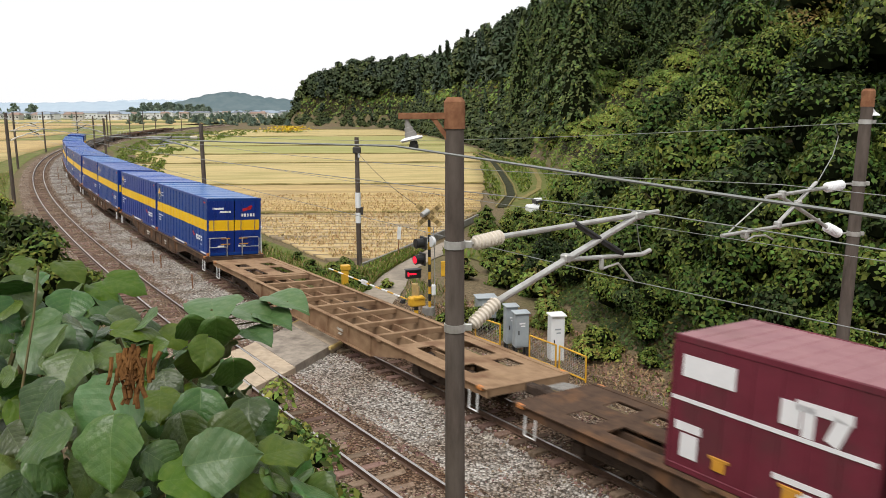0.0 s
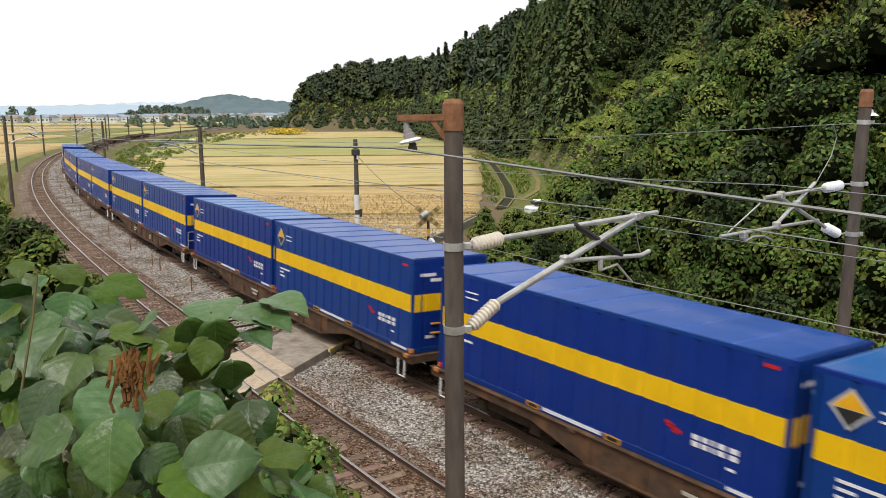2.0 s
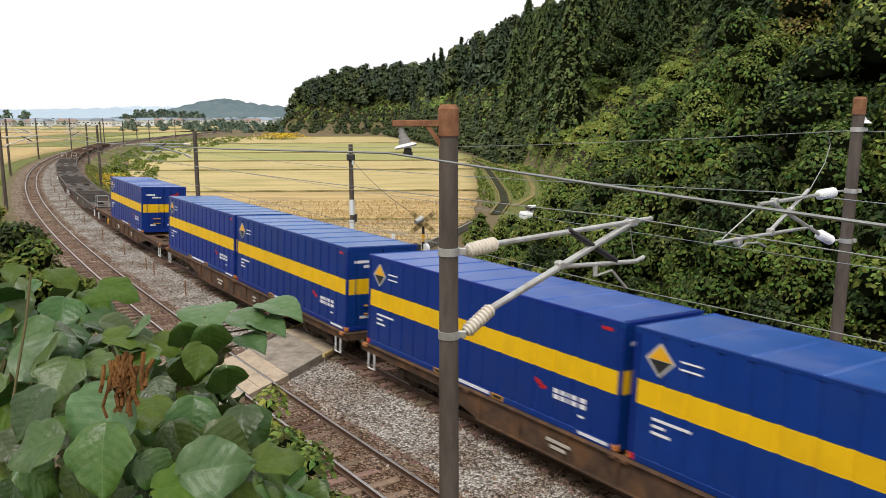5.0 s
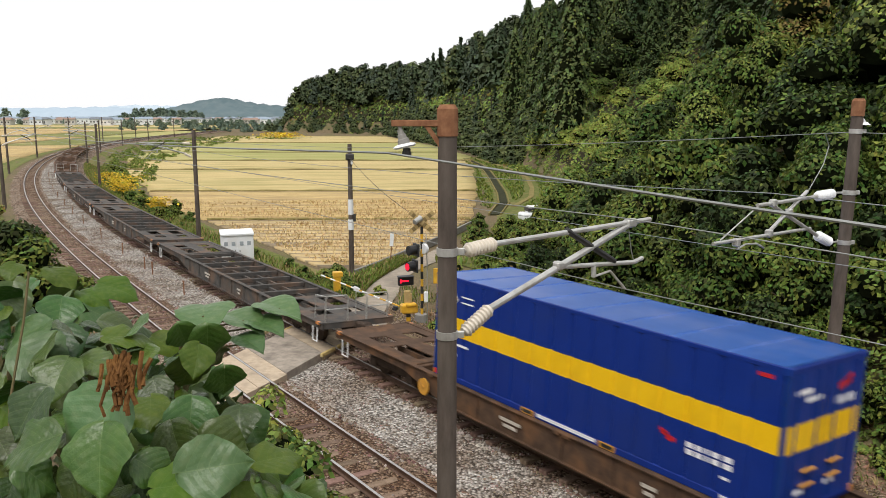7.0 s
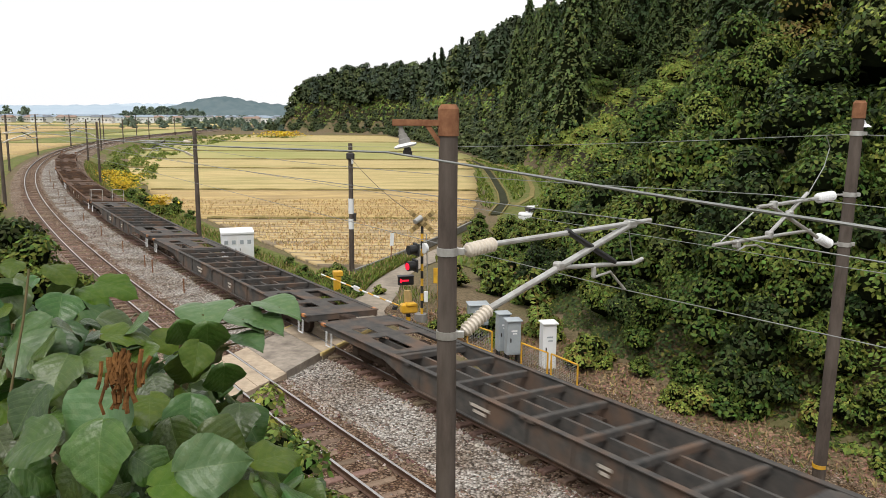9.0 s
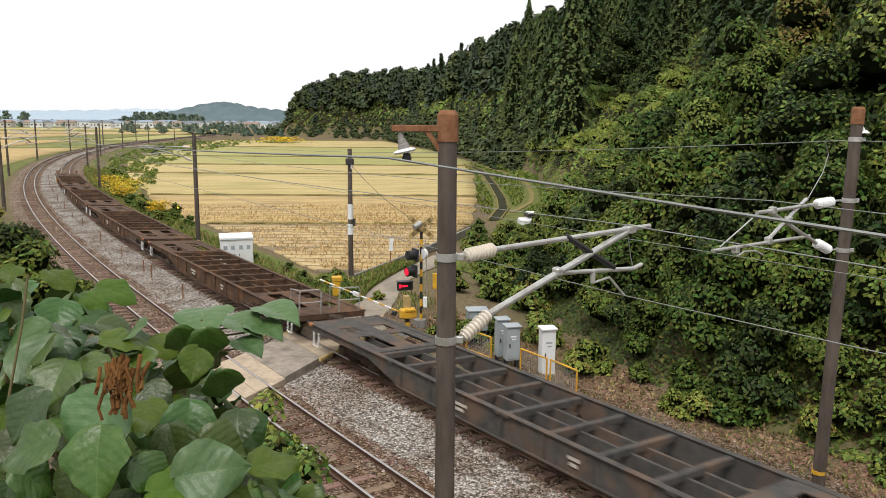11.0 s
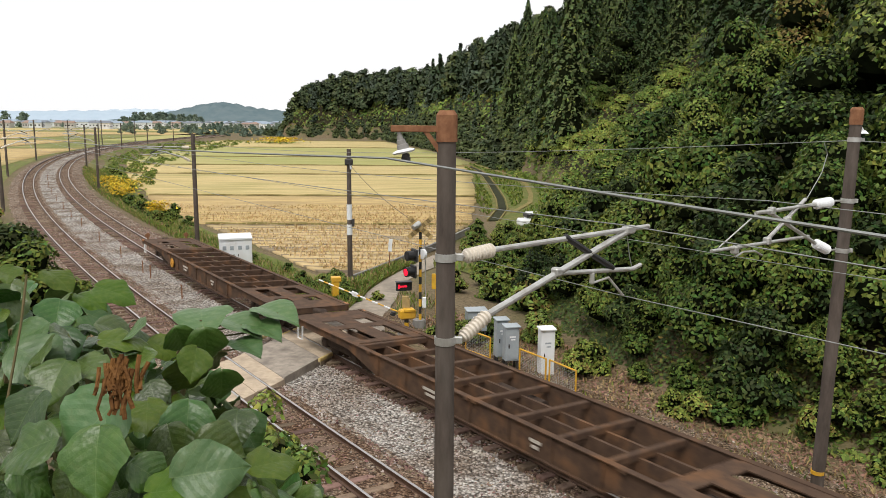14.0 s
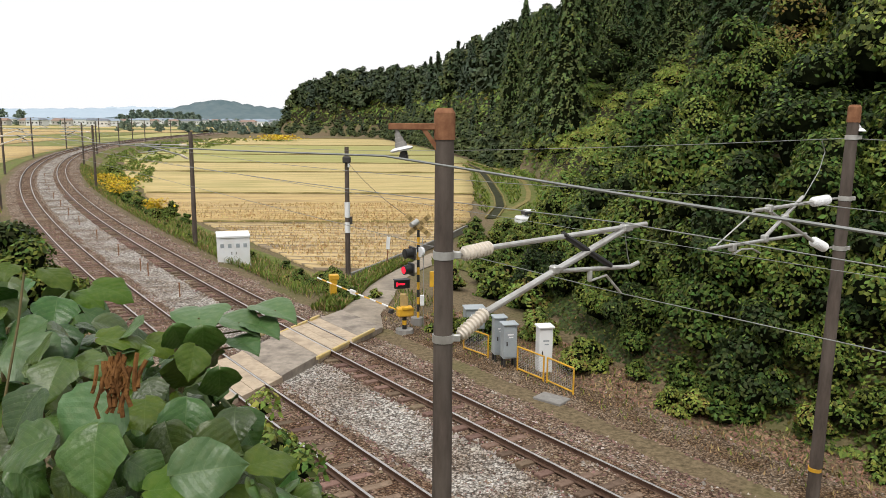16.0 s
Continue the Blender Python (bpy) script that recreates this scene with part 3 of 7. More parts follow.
def fields():
    cuts = [(43.5, 65, F_DARK), (65, 91, F_GOLD), (91, 129, F_PALE), (129, 156, F_PALE), (156, 192, F_GREEN), (192, 262, F_GREEN), (262, 350, F_PALE)]
    for a, b, m in cuts:
        n = max(6, int((b - a) / 2.5))
        ys = np.linspace(a + 0.35, b - 0.35, n)
        v, f = [], []
        for y in ys:
            xs = np.linspace(-140, 60, 401)
            S, L = line_coords(xs, np.full_like(xs, y))
            D = toe_distance(xs, np.full_like(xs, y))
            ok = (L > 7.0 + 0.6 * np.sin(y / 7) + 0.025 * np.maximum(y - 60, 0)) & (D < -6.5) & (xs < 30)
            lane_x = np.interp(y, [37, 42, 49, 57, 66, 90], [-5.6, -4.2, -2.4, 0.0, 2.4, 3.4])
            ok &= xs < lane_x + 0.02 * max(y - 66, 0)
            xs = xs[ok]
            x0, x1 = (xs.min(), xs.max()) if len(xs) else (-20, -19)
            for k in np.linspace(0, 1, 24):
                x = x0 + (x1 - x0) * k
                v.append((x, y + 0.035 * (x + 40), -1.13 + 0.015 * math.sin(x * 2.1 + y)))
        f = [(i * 24 + j, i * 24 + j + 1, (i + 1) * 24 + j + 1, (i + 1) * 24 + j) for i in range(n - 1) for j in range(23)]
        ob = pydata("rice_field", v, f, m, smooth=True)
        md = ob.modifiers.new("thick", "SOLIDIFY")
        md.thickness, md.offset = 0.25, -1
        tagged(ob, "harvested rice field of cut golden stubble in rows", "field", "rice fields beside the line", "structure")
        # low grass bund on the far side
        bm = BM()
        x0, x1 = v[-24][0], v[-1][0]
        pts = [(x0 + (x1 - x0) * k, b + 0.035 * (x0 + (x1 - x0) * k + 40), -1.13 + 0.04 * math.sin(k * 40)) for k in np.linspace(0, 1, 40)]
        tube(bm, pts, 0.10 + 0.0006 * b, 6)
        o = obj("bund", bm, M_BUND)
        tagged(o, "low grassy bund between two rice fields", "bund", "bunds between the fields", "structure")



def ditch_and_path():
    """A ditch painted dark for its shade between field and hill, and a pale path beyond it."""
    # flat strip above the ground; near-black colour stands for the shade down in it
    M_DITCH = mat("ditch_shade", (0.022, 0.024, 0.013), (0.05, 0.052, 0.025), rough=0.9, scale=2)
    pts = [(4.4, 70), (5.9, 79.5), (6.4, 90), (6.6, 108), (6.6, 125), (6.2, 142), (4.0, 165)]
    for off, w, z, m, nm, lab in ((0, 0.8, -1.13, M_DITCH, "ditch", "drainage ditch beside the rice field, its shade a dark colour"), (-0.55, 0.14, -1.04, M_BUND, "ditch_edge", "grassy earth edge of the ditch"), (0.55, 0.14, -1.04, M_BUND, "ditch_edge", "grassy earth edge of the ditch")):
        bm = BM()
        for (xa, ya), (xb, yb) in zip(pts, pts[1:]):
            L = math.hypot(xb - xa, yb - ya)
            box(bm, ((xa + xb) / 2 + off, (ya + yb) / 2, z - 0.2), (L + 0.3, w, 0.4), rz=math.atan2(yb - ya, xb - xa))
        tagged(obj(nm, bm, m), lab, "ditch", kind="structure")
    pts = [(6.6, 76), (9.4, 86), (10.6, 96), (11.7, 112), (11.4, 128), (8.6, 148), (5.5, 170)]
    v = []
    for x, y in pts:
        v += [(x - 0.28, y, -1.12), (x + 0.28, y, -1.12)]
    f = [(2 * i, 2 * i + 1, 2 * i + 3, 2 * i + 2) for i in range(len(pts) - 1)]
    ob = pydata("footpath", v, f, M_BUND)
    md = ob.modifiers.new("thick", "SOLIDIFY")
    md.thickness, md.offset = 0.25, -1
    tagged(ob, "pale unpaved path curving along the hill", "path", kind="structure")


def meadow():
    """Green turf between the field's edge and the foot of the hill."""
    v, n = [], 8
    ys = np.linspace(44, 172, 64)
    for y in ys:
        x0 = float(np.interp(y, [44, 49, 57, 66, 76, 172], [0.0, 1.7, 3.6, 4.4, 4.8, 3.2]))
        x1 = float(np.interp(y, [44, 48, 60, 90, 130, 172], [5.2, 6.2, 12.0, 13.3, 14.8, 12.0]))
        xs = np.linspace(x0, x1, n)
        v += list(zip(xs.tolist(), [float(y)] * n, (ground_z(xs, np.full(n, y)) + 0.05).tolist()))
    f = [(i * n + j, i * n + j + 1, (i + 1) * n + j + 1, (i + 1) * n + j) for i in range(len(ys) - 1) for j in range(n - 1)]
    tagged(pydata("meadow", v, f, M_VERGE, smooth=True), "rough green turf between the field and the hill", "meadow", kind="structure")


fields()
ditch_and_path()
meadow()


# ---------------- the train ----------------
PITCH = 20.4


def wagon(material, label, rails_front=False, brake_wheel=0.0, tail=False):
    """Container flat wagon; x forward, origin on the rails' level."""
    e = empty("flat_wagon")
    tagged(e, label, "wagon", "wagons of the freight train")
    D, HW, HL = 1.0, 1.32, 9.75
    for sd in (-1, 1):
        bm = BM()
        y = sd * (HW - 0.05)
        # fish-bellied side sill
        xs = [-HL, -6.0, -4.3, 4.3, 6.0, HL]
        dp = [0.22, 0.24, 0.62, 0.62, 0.24, 0.22]
        o, i = [], []
        for yy, ring in ((y + sd * 0.03, o), (y - sd * 0.03, i)):
            for x, d in zip(xs, dp):
                ring.append((bm.verts.new((x, yy, D)), bm.verts.new((x, yy, D - d))))
        for ring in (o, i):
            for a, b in zip(ring, ring[1:]):
                bm.faces.new((a[0], b[0], b[1], a[1]))
        for k in range(5):
            bm.faces.new((o[k][0], o[k + 1][0], i[k + 1][0], i[k][0]))
            bm.faces.new((o[k][1], o[k + 1][1], i[k + 1][1], i[k][1]))
        for k in (0, 5):
            bm.faces.new((o[k][0], o[k][1], i[k][1], i[k][0]))
        bmesh.ops.recalc_face_normals(bm, faces=bm.faces)
        box(bm, (0, sd * (HW - 0.03), D + 0.012), (2 * HL, 0.17, 0.03), bevel=0.006)
        box(bm, (0, sd * (HW - 0.02), D - 0.61), (8.6, 0.15, 0.03))
        for x in np.arange(-4.2, 4.3, 1.4):
            box(bm, (x, sd * (HW - 0.005), D - 0.32), (0.05, 0.05, 0.56))
        part("side_sill", bm, material, e)
    # plated ends with openings
    for ed in (-1, 1):
        bm = BM()
        h0 = 5.6
        y1, y2, y3 = 0.30, 0.86, HW - 0.12
        gx, gy = [9.75, 8.55, 7.85, 7.4, 5.95, h0], [-y3, -y2, -y1, y1, y2, y3]
        g = [[bm.verts.new((ed * x, y, D + 0.005)) for y in gy] for x in gx]
        for i in range(5):
            for j in range(5):
                if not (i in (1, 3) and j in (1, 3)):
                    bm.faces.new((g[i][j], g[i + 1][j], g[i + 1][j + 1], g[i][j + 1]))
        ex = bmesh.ops.extrude_face_region(bm, geom=list(bm.faces))
        bmesh.ops.translate(bm, vec=(0, 0, -0.03), verts=[v for v in ex["geom"] if isinstance(v, bmesh.types.BMVert)])
        bmesh.ops.recalc_face_normals(bm, faces=bm.faces)
        part("end_deck", bm, material, e)
        bm = BM()
        box(bm, (ed * 9.72, 0, D - 0.09), (0.06, 2 * HW, 0.2))
        part("end_beam", bm, material, e)
        bm = BM()
        box(bm, (ed * 9.95, 0, 0.86), (0.5, 0.26, 0.24), bevel=0.04)
        box(bm, (ed * 10.12, 0, 0.86), (0.16, 0.36, 0.32), bevel=0.04)
        part("coupler", bm, M_BOGIE, e)
    for x in (-5.5, -4.2, -2.8, -1.4, 0, 1.4, 2.8, 4.2, 5.5):
        bm = BM()
        box(bm, (x, 0, D - 0.10), (0.16, 2 * HW - 0.2, 0.16), bevel=0.01)
        part("cross_beam", bm, material, e)
    bm = BM()
    for y in (-0.28, 0.28):
        box(bm, (0, y, D - 0.30), (15.6, 0.09, 0.34))
    part("centre_sill", bm, material, e)
    bm = BM()
    for y, zz in ((-0.75, -0.42), (0.8, -0.4), (-0.5, -0.5), (0.55, -0.5)):
        cyl(bm, (-5.5, y, D + zz), (5.5, y, D + zz), 0.03, seg=6)
    part("brake_pipe", bm, M_BOGIE, e)
    bm = BM()
    cyl(bm, (-1.3, 0.75, 0.55), (0.4, 0.75, 0.55), 0.2, seg=12)
    part("air_tank", bm, M_BOGIE, e)
    bm = BM()
    box(bm, (1.4, -0.75, 0.55), (0.7, 0.35, 0.3), bevel=0.02)
    part("valve_box", bm, M_BOGIE, e)
    for bx in (-7.1, 7.1):
        bm = BM()
        for sd in (-1, 1):
            box(bm, (bx, sd * 0.92, 0.50), (1.5, 0.14, 0.24), bevel=0.03)
            box(bm, (bx, sd * 0.92, 0.62), (0.5, 0.2, 0.3), bevel=0.03)
            for ax in (-0.95, 0.95):
                box(bm, (bx + ax, sd * 0.92, 0.44), (0.36, 0.2, 0.3), bevel=0.04)
        box(bm, (bx, 0, 0.62), (0.45, 1.9, 0.26), bevel=0.03)
        bg = part("bogie", bm, M_BOGIE, e)
        for ax in (-0.95, 0.95):
            bm = BM()
            cyl(bm, (bx + ax, -0.8, 0.43), (bx + ax, 0.8, 0.43), 0.08, seg=10)
            for sd in (-1, 1):
                cyl(bm, (bx + ax, sd * 0.485, 0.43), (bx + ax, sd * 0.615, 0.43), 0.43, seg=24)
                cyl(bm, (bx + ax, sd * 0.465, 0.43), (bx + ax, sd * 0.485, 0.43), 0.455, seg=24)
            part("wheelset", bm, M_BOGIE, bg, "worn steel wheels on an axle")
    # twist-lock brackets along the sills
    for x in (-9.5, -0.15, 0.15, 9.5, -4.7, 4.7):
        for sd in (-1, 1):
            bm = BM()
            box(bm, (x, sd * (HW + 0.005), D - 0.02), (0.22, 0.12, 0.10), bevel=0.02)
            part("container_lock", bm, M_LOCK if abs(x) > 9 else material, e)
    for x, w in ((-1.6, 0.7), (2.3, 0.35)):
        for sd in (-1, 1):
            for k in range(2):
                bm = BM()
                box(bm, (x, sd * (HW + 0.018), D - 0.27 - 0.13 * k), (w * (1 - 0.35 * k), 0.012, 0.07))
                part("marking_bar", bm, M_MARK, e, "faded white marking bar")
    for ed in (-1, 1):
        bm = BM()
        x, y = ed * 9.2, -(HW - 0.02)
        tube(bm, [(x - 0.16, y, 0.8), (x - 0.16, y, 0.34), (x + 0.16, y, 0.34), (x + 0.16, y, 0.8)], 0.025, 6)
        part("step_iron", bm, M_WHITE, e, "white painted step iron")
    for ed in (1,):
        if rails_front:
            x = ed * 9.62
            for ya, yb in ((-1.15, -0.35), (0.35, 1.15)):
                bm = BM()
                tube(bm, [(x, ya, D), (x, ya, D + 0.78), (x, ya + 0.06, D + 0.85), (x, yb - 0.06, D + 0.85), (x, yb, D + 0.78), (x, yb, D)], 0.022, 6)
                tube(bm, [(x, ya, D + 0.42), (x, yb, D + 0.42)], 0.018, 6)
                tube(bm, [(x - ed * 0.75, ya, D), (x - ed * 0.75, ya, D + 0.78), (x, ya, D + 0.85)], 0.02, 6)
                part("end_railing", bm, M_GALV, e, "grey tubular end railing")
    if tail:
        for y in (-1.05, 1.05):
            bm = BM()
            box(bm, (-9.66, y, D + 0.1), (0.06, 0.08, 0.3), bevel=0.01)
            cyl(bm, (-9.73, y, D + 0.22), (-9.69, y, D + 0.22), 0.13, seg=18)
            part("tail_disc", bm, M_RUST, e, "dusty round tail disc on a short post")
    if brake_wheel:
        bm = BM()
        x = brake_wheel
        cyl(bm, (x, -(HW + 0.10), 0.62), (x, -(HW + 0.06), 0.62), 0.22, seg=20)
        cyl(bm, (x, -(HW + 0.13), 0.62), (x, -(HW - 0.1), 0.62), 0.05, seg=8)
        part("brake_wheel", bm, M_ORANGE, e, "orange painted hand-brake wheel")
    return e


M_LOCK = mat("orange_lock", (0.50, 0.16, 0.03), (0.62, 0.24, 0.05), rough=0.6, scale=8, stain=(0.2, 0.1, 0.05), stain_scale=4)
M_ORANGE = mat("orange_paint", (0.55, 0.25, 0.02), (0.65, 0.33, 0.04), rough=0.6, scale=8, stain=(0.3, 0.15, 0.05), stain_scale=4)
M_MARK = mat("faded_white", (0.42, 0.38, 0.33), (0.58, 0.54, 0.48), rough=0.8, scale=12)


def ribbed(bm, us, offs, zs, mis, put):
    """One pressed sheet: uprights at us with their depth offs, bands between the heights zs."""
    g = [[bm.verts.new(put(u, o, z)) for z in zs] for u, o in zip(us, offs)]
    for a, b in zip(g, g[1:]):
        for k, mi in enumerate(mis):
            bm.faces.new((a[k], b[k], b[k + 1], a[k + 1])).material_index = mi
    bmesh.ops.recalc_face_normals(bm, faces=bm.faces)
    return bm


def pressed(a, b, n, groove, depth):
    """Places and depths of n flat panels with pressed grooves between them."""
    w, us, offs = (b - a) / n, [], []
    for i in range(n):
        us += [a + w * i + groove / 2, a + w * i + groove, a + w * (i + 1) - groove, a + w * (i + 1) - groove / 2]
        offs += [depth, 0.0, 0.0, depth]
    return us, offs


def blue_container():
    """31-foot box, x forward, origin at the middle of its floor."""
    L, Wd, H = 9.41, 2.49, 2.6
    e = empty("blue_container")
    tagged(e, "blue steel freight container with a yellow band on a flat wagon", "container", "blue containers of the train")
    hl, hw = L / 2, Wd / 2
    bz0, bz1 = 1.14, 1.62
    for sd in (-1, 1):
        # side of shallow panels: blue below, yellow band, blue above
        us, offs = pressed(-hl + 0.05, hl - 0.05, 16, 0.07, 0.028)
        bm = ribbed(BM(), us, offs, (0.12, bz0, bz1, H - 0.06), (0, 1, 0), lambda u, o, z: (u, sd * (hw - 0.003 - o), z))
        part("side_wall", bm, [M_BLUE, M_BAND], e)
        bm = BM()
        box(bm, (0, sd * (hw - 0.03), 0.07), (L, 0.07, 0.14), bevel=0.012)
        part("side_rail", bm, M_BLUE, e)
        bm = BM()
        box(bm, (0, sd * (hw - 0.035), H - 0.045), (L, 0.07, 0.09), bevel=0.012)
        part("side_rail", bm, M_BLUE, e)
        bm = BM()
        for x in (-1.15, 1.15):
            box(bm, (x, sd * (hw + 0.006), 0.075), (0.42, 0.012, 0.12))
        part("fork_pocket", bm, M_ORANGE, e, "orange framed fork-lift pocket")
        # flat black plates paint the shade inside the fork pockets
        bm = BM()
        for x in (-1.15, 1.15):
            box(bm, (x, sd * (hw + 0.012), 0.075), (0.30, 0.012, 0.07))
        part("pocket_hole", bm, M_BLACK, e)
        bm = BM()
        box(bm, (0, sd * (hw + 0.004), 0.085), (1.7, 0.008, 0.08))
        box(bm, (4.1, sd * (hw + 0.004), 0.085), (0.8, 0.008, 0.07))
        part("edge_strip", bm, M_LET, e, "pale reflective strip along the lower edge")
        # markings: maker's mark as plain shapes, small print as bars
        f = 1 if sd < 0 else -1
        bm = BM()
        y = sd * (hw + 0.003)
        x0 = f * 3.0
        for dx, w in ((0.02, 0.15), (0.21, 0.13), (0.37, 0.06), (0.54, 0.15), (0.78, 0.17)):
            for dz in (-0.065, 0.065):
                box(bm, (x0 + f * dx, y, 0.70 + dz), (w, 0.006, 0.095))
        box(bm, (f * 3.75, y, 0.42), (0.16, 0.006, 0.05))
        for k, w in enumerate((0.85, 0.3, 0.42)):
            box(bm, (f * (-3.9 + w / 2 - 0.3), y, 0.95 - 0.13 * k), (w, 0.006, 0.055))
        for k in (0, 1):
            box(bm, (f * -3.45, y, 2.17 - 0.14 * k), (0.45, 0.006, 0.035))
        part("white_marking", bm, M_LET, e)
        bm = BM()
        for dx, dz, w in ((0.1, 0.0, 0.34), (0.0, 0.06, 0.2), (0.12, -0.05, 0.12)):
            box(bm, (f * (2.45 + dx), y, 0.78 + dz), (w, 0.006, 0.07), ry=f * 0.25)
        part("red_mark", bm, M_RED, e)
        bm = BM()
        box(bm, (f * 4.3, y, H - 0.20), (0.26, 0.006, 0.07))
        box(bm, (f * -4.6, y, 0.09), (0.1, 0.02, 0.12))
        part("red_plate", bm, M_RED, e)
        bm = BM()
        a = f * -4.12
        ring = [bm.verts.new((a + dx, y + sd * 0.0015, 2.075 + dz)) for dx, dz in ((-0.33, 0), (0, 0.34), (0.33, 0), (0, -0.33))]
        bm.faces.new(ring)
        part("emblem_edge", bm, M_SILVER, e)
        bm = BM()
        tri = [bm.verts.new((a - 0.27, y + sd * 0.003, 2.08)), bm.verts.new((a + 0.27, y + sd * 0.003, 2.08)), bm.verts.new((a, y + sd * 0.003, 2.36))]
        bm.faces.new(tri)
        g = bmesh.ops.extrude_face_region(bm, geom=list(bm.faces))
        bmesh.ops.translate(bm, vec=(0, -sd * 0.004, 0), verts=[v for v in g["geom"] if isinstance(v, bmesh.types.BMVert)])
        part("orange_emblem", bm, M_BAND2, e)
        bm = BM()
        tri = [bm.verts.new((a - 0.25, y + sd * 0.003, 2.07)), bm.verts.new((a + 0.25, y + sd * 0.003, 2.07)), bm.verts.new((a, y + sd * 0.003, 1.80))]
        bm.faces.new(tri)
        g = bmesh.ops.extrude_face_region(bm, geom=list(bm.faces))
        bmesh.ops.translate(bm, vec=(0, -sd * 0.004, 0), verts=[v for v in g["geom"] if isinstance(v, bmesh.types.BMVert)])
        part("emblem_shade", bm, M_BLACK, e)
    # roof of panels
    bm = BM()
    us, offs = pressed(-hl + 0.01, hl - 0.01, 8, 0.06, -0.022)
    ribbed(bm, us, offs, (-hw + 0.03, -hw + 0.06, hw - 0.06, hw - 0.03), (0, 0, 0), lambda u, o, z: (u, z, H - 0.004 - (o if abs(z) < hw - 0.04 else 0.012)))
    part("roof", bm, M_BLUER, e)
    bm = BM()
    box(bm, (0, 0, 0.1), (L - 0.1, Wd - 0.1, 0.08))
    part("floor", bm, M_DARKSTEEL, e)
    # ends: a door end forward, a plain end behind
    for ed in (-1, 1):
        for sd in (-1, 1):
            bm = BM()
            us, offs = pressed(sd * 0.01, sd * (hw - 0.05), 3, sd * 0.02, 0.012)
            ribbed(bm, us, offs, (0.12, bz0, bz1, H - 0.08), (0, 1, 0), lambda u, o, z: (ed * (hl - 0.002 - o), u, z))
            part("door" if ed > 0 else "end_wall", bm, [M_BLUE, M_BAND], e)
            bm = BM()
            box(bm, (ed * (hl - 0.03), sd * (hw - 0.04), H / 2), (0.07, 0.085, H), bevel=0.012)
            part("corner_post", bm, M_BLUE, e)
            for z in (0.075, H - 0.06):
                bm = BM()
                box(bm, (ed * (hl - 0.045), sd * (hw - 0.05), z), (0.13, 0.115, 0.13), bevel=0.012)
                part("corner_casting", bm, M_LOCK if z < 1 else M_BLUE, e)
        bm = BM()
        box(bm, (ed * (hl - 0.03), 0, 0.07), (0.07, Wd - 0.1, 0.14), bevel=0.012)
        part("end_rail", bm, M_BLUE, e)
        bm = BM()
        box(bm, (ed * (hl - 0.03), 0, H - 0.05), (0.07, Wd - 0.1, 0.1), bevel=0.012)
        part("end_rail", bm, M_BLUE, e)
        if ed > 0:
            for y in (-0.95, -0.3, 0.3, 0.95):
                bm = BM()
                cyl(bm, (hl + 0.02, y, 0.15), (hl + 0.02, y, H - 0.12), 0.014, seg=6)
                part("locking_bar", bm, M_BLUE, e)
            for y in (-0.42, 0.42):
                bm = BM()
                for z in (0.78, 0.52):
                    box(bm, (hl + 0.03, y, z), (0.05, 0.42, 0.045), bevel=0.01)
                part("door_handle", bm, M_ORANGE, e)
            bm = BM()
            X = hl + 0.004
            for y0, z, w in ((-0.75, 2.15, 0.5), (-0.42, 2.0, 0.5), (-0.62, 0.42, 0.3), (0.35, 0.42, 0.35)):
                box(bm, (X, y0, z), (0.006, w, 0.085))
            for k in range(5):
                box(bm, (X, 0.34 + 0.145 * k, 1.84), (0.006, 0.10 if k != 2 else 0.05, 0.14))
            part("white_marking", bm, M_LET, e)
            bm = BM()
            box(bm, (X, 0.58, 2.12), (0.006, 0.42, 0.13), rx=0.25)
            box(bm, (X, 0.70, 2.19), (0.006, 0.26, 0.10), rx=0.45)
            part("red_mark", bm, M_RED, e)
    return e


M_SILVER = mat("silver_edge", (0.42, 0.42, 0.42), (0.5, 0.5, 0.5), rough=0.4, scale=5)
M_BAND2 = mat("orange_emblem", (0.75, 0.36, 0.01), (0.8, 0.42, 0.02), rough=0.4)


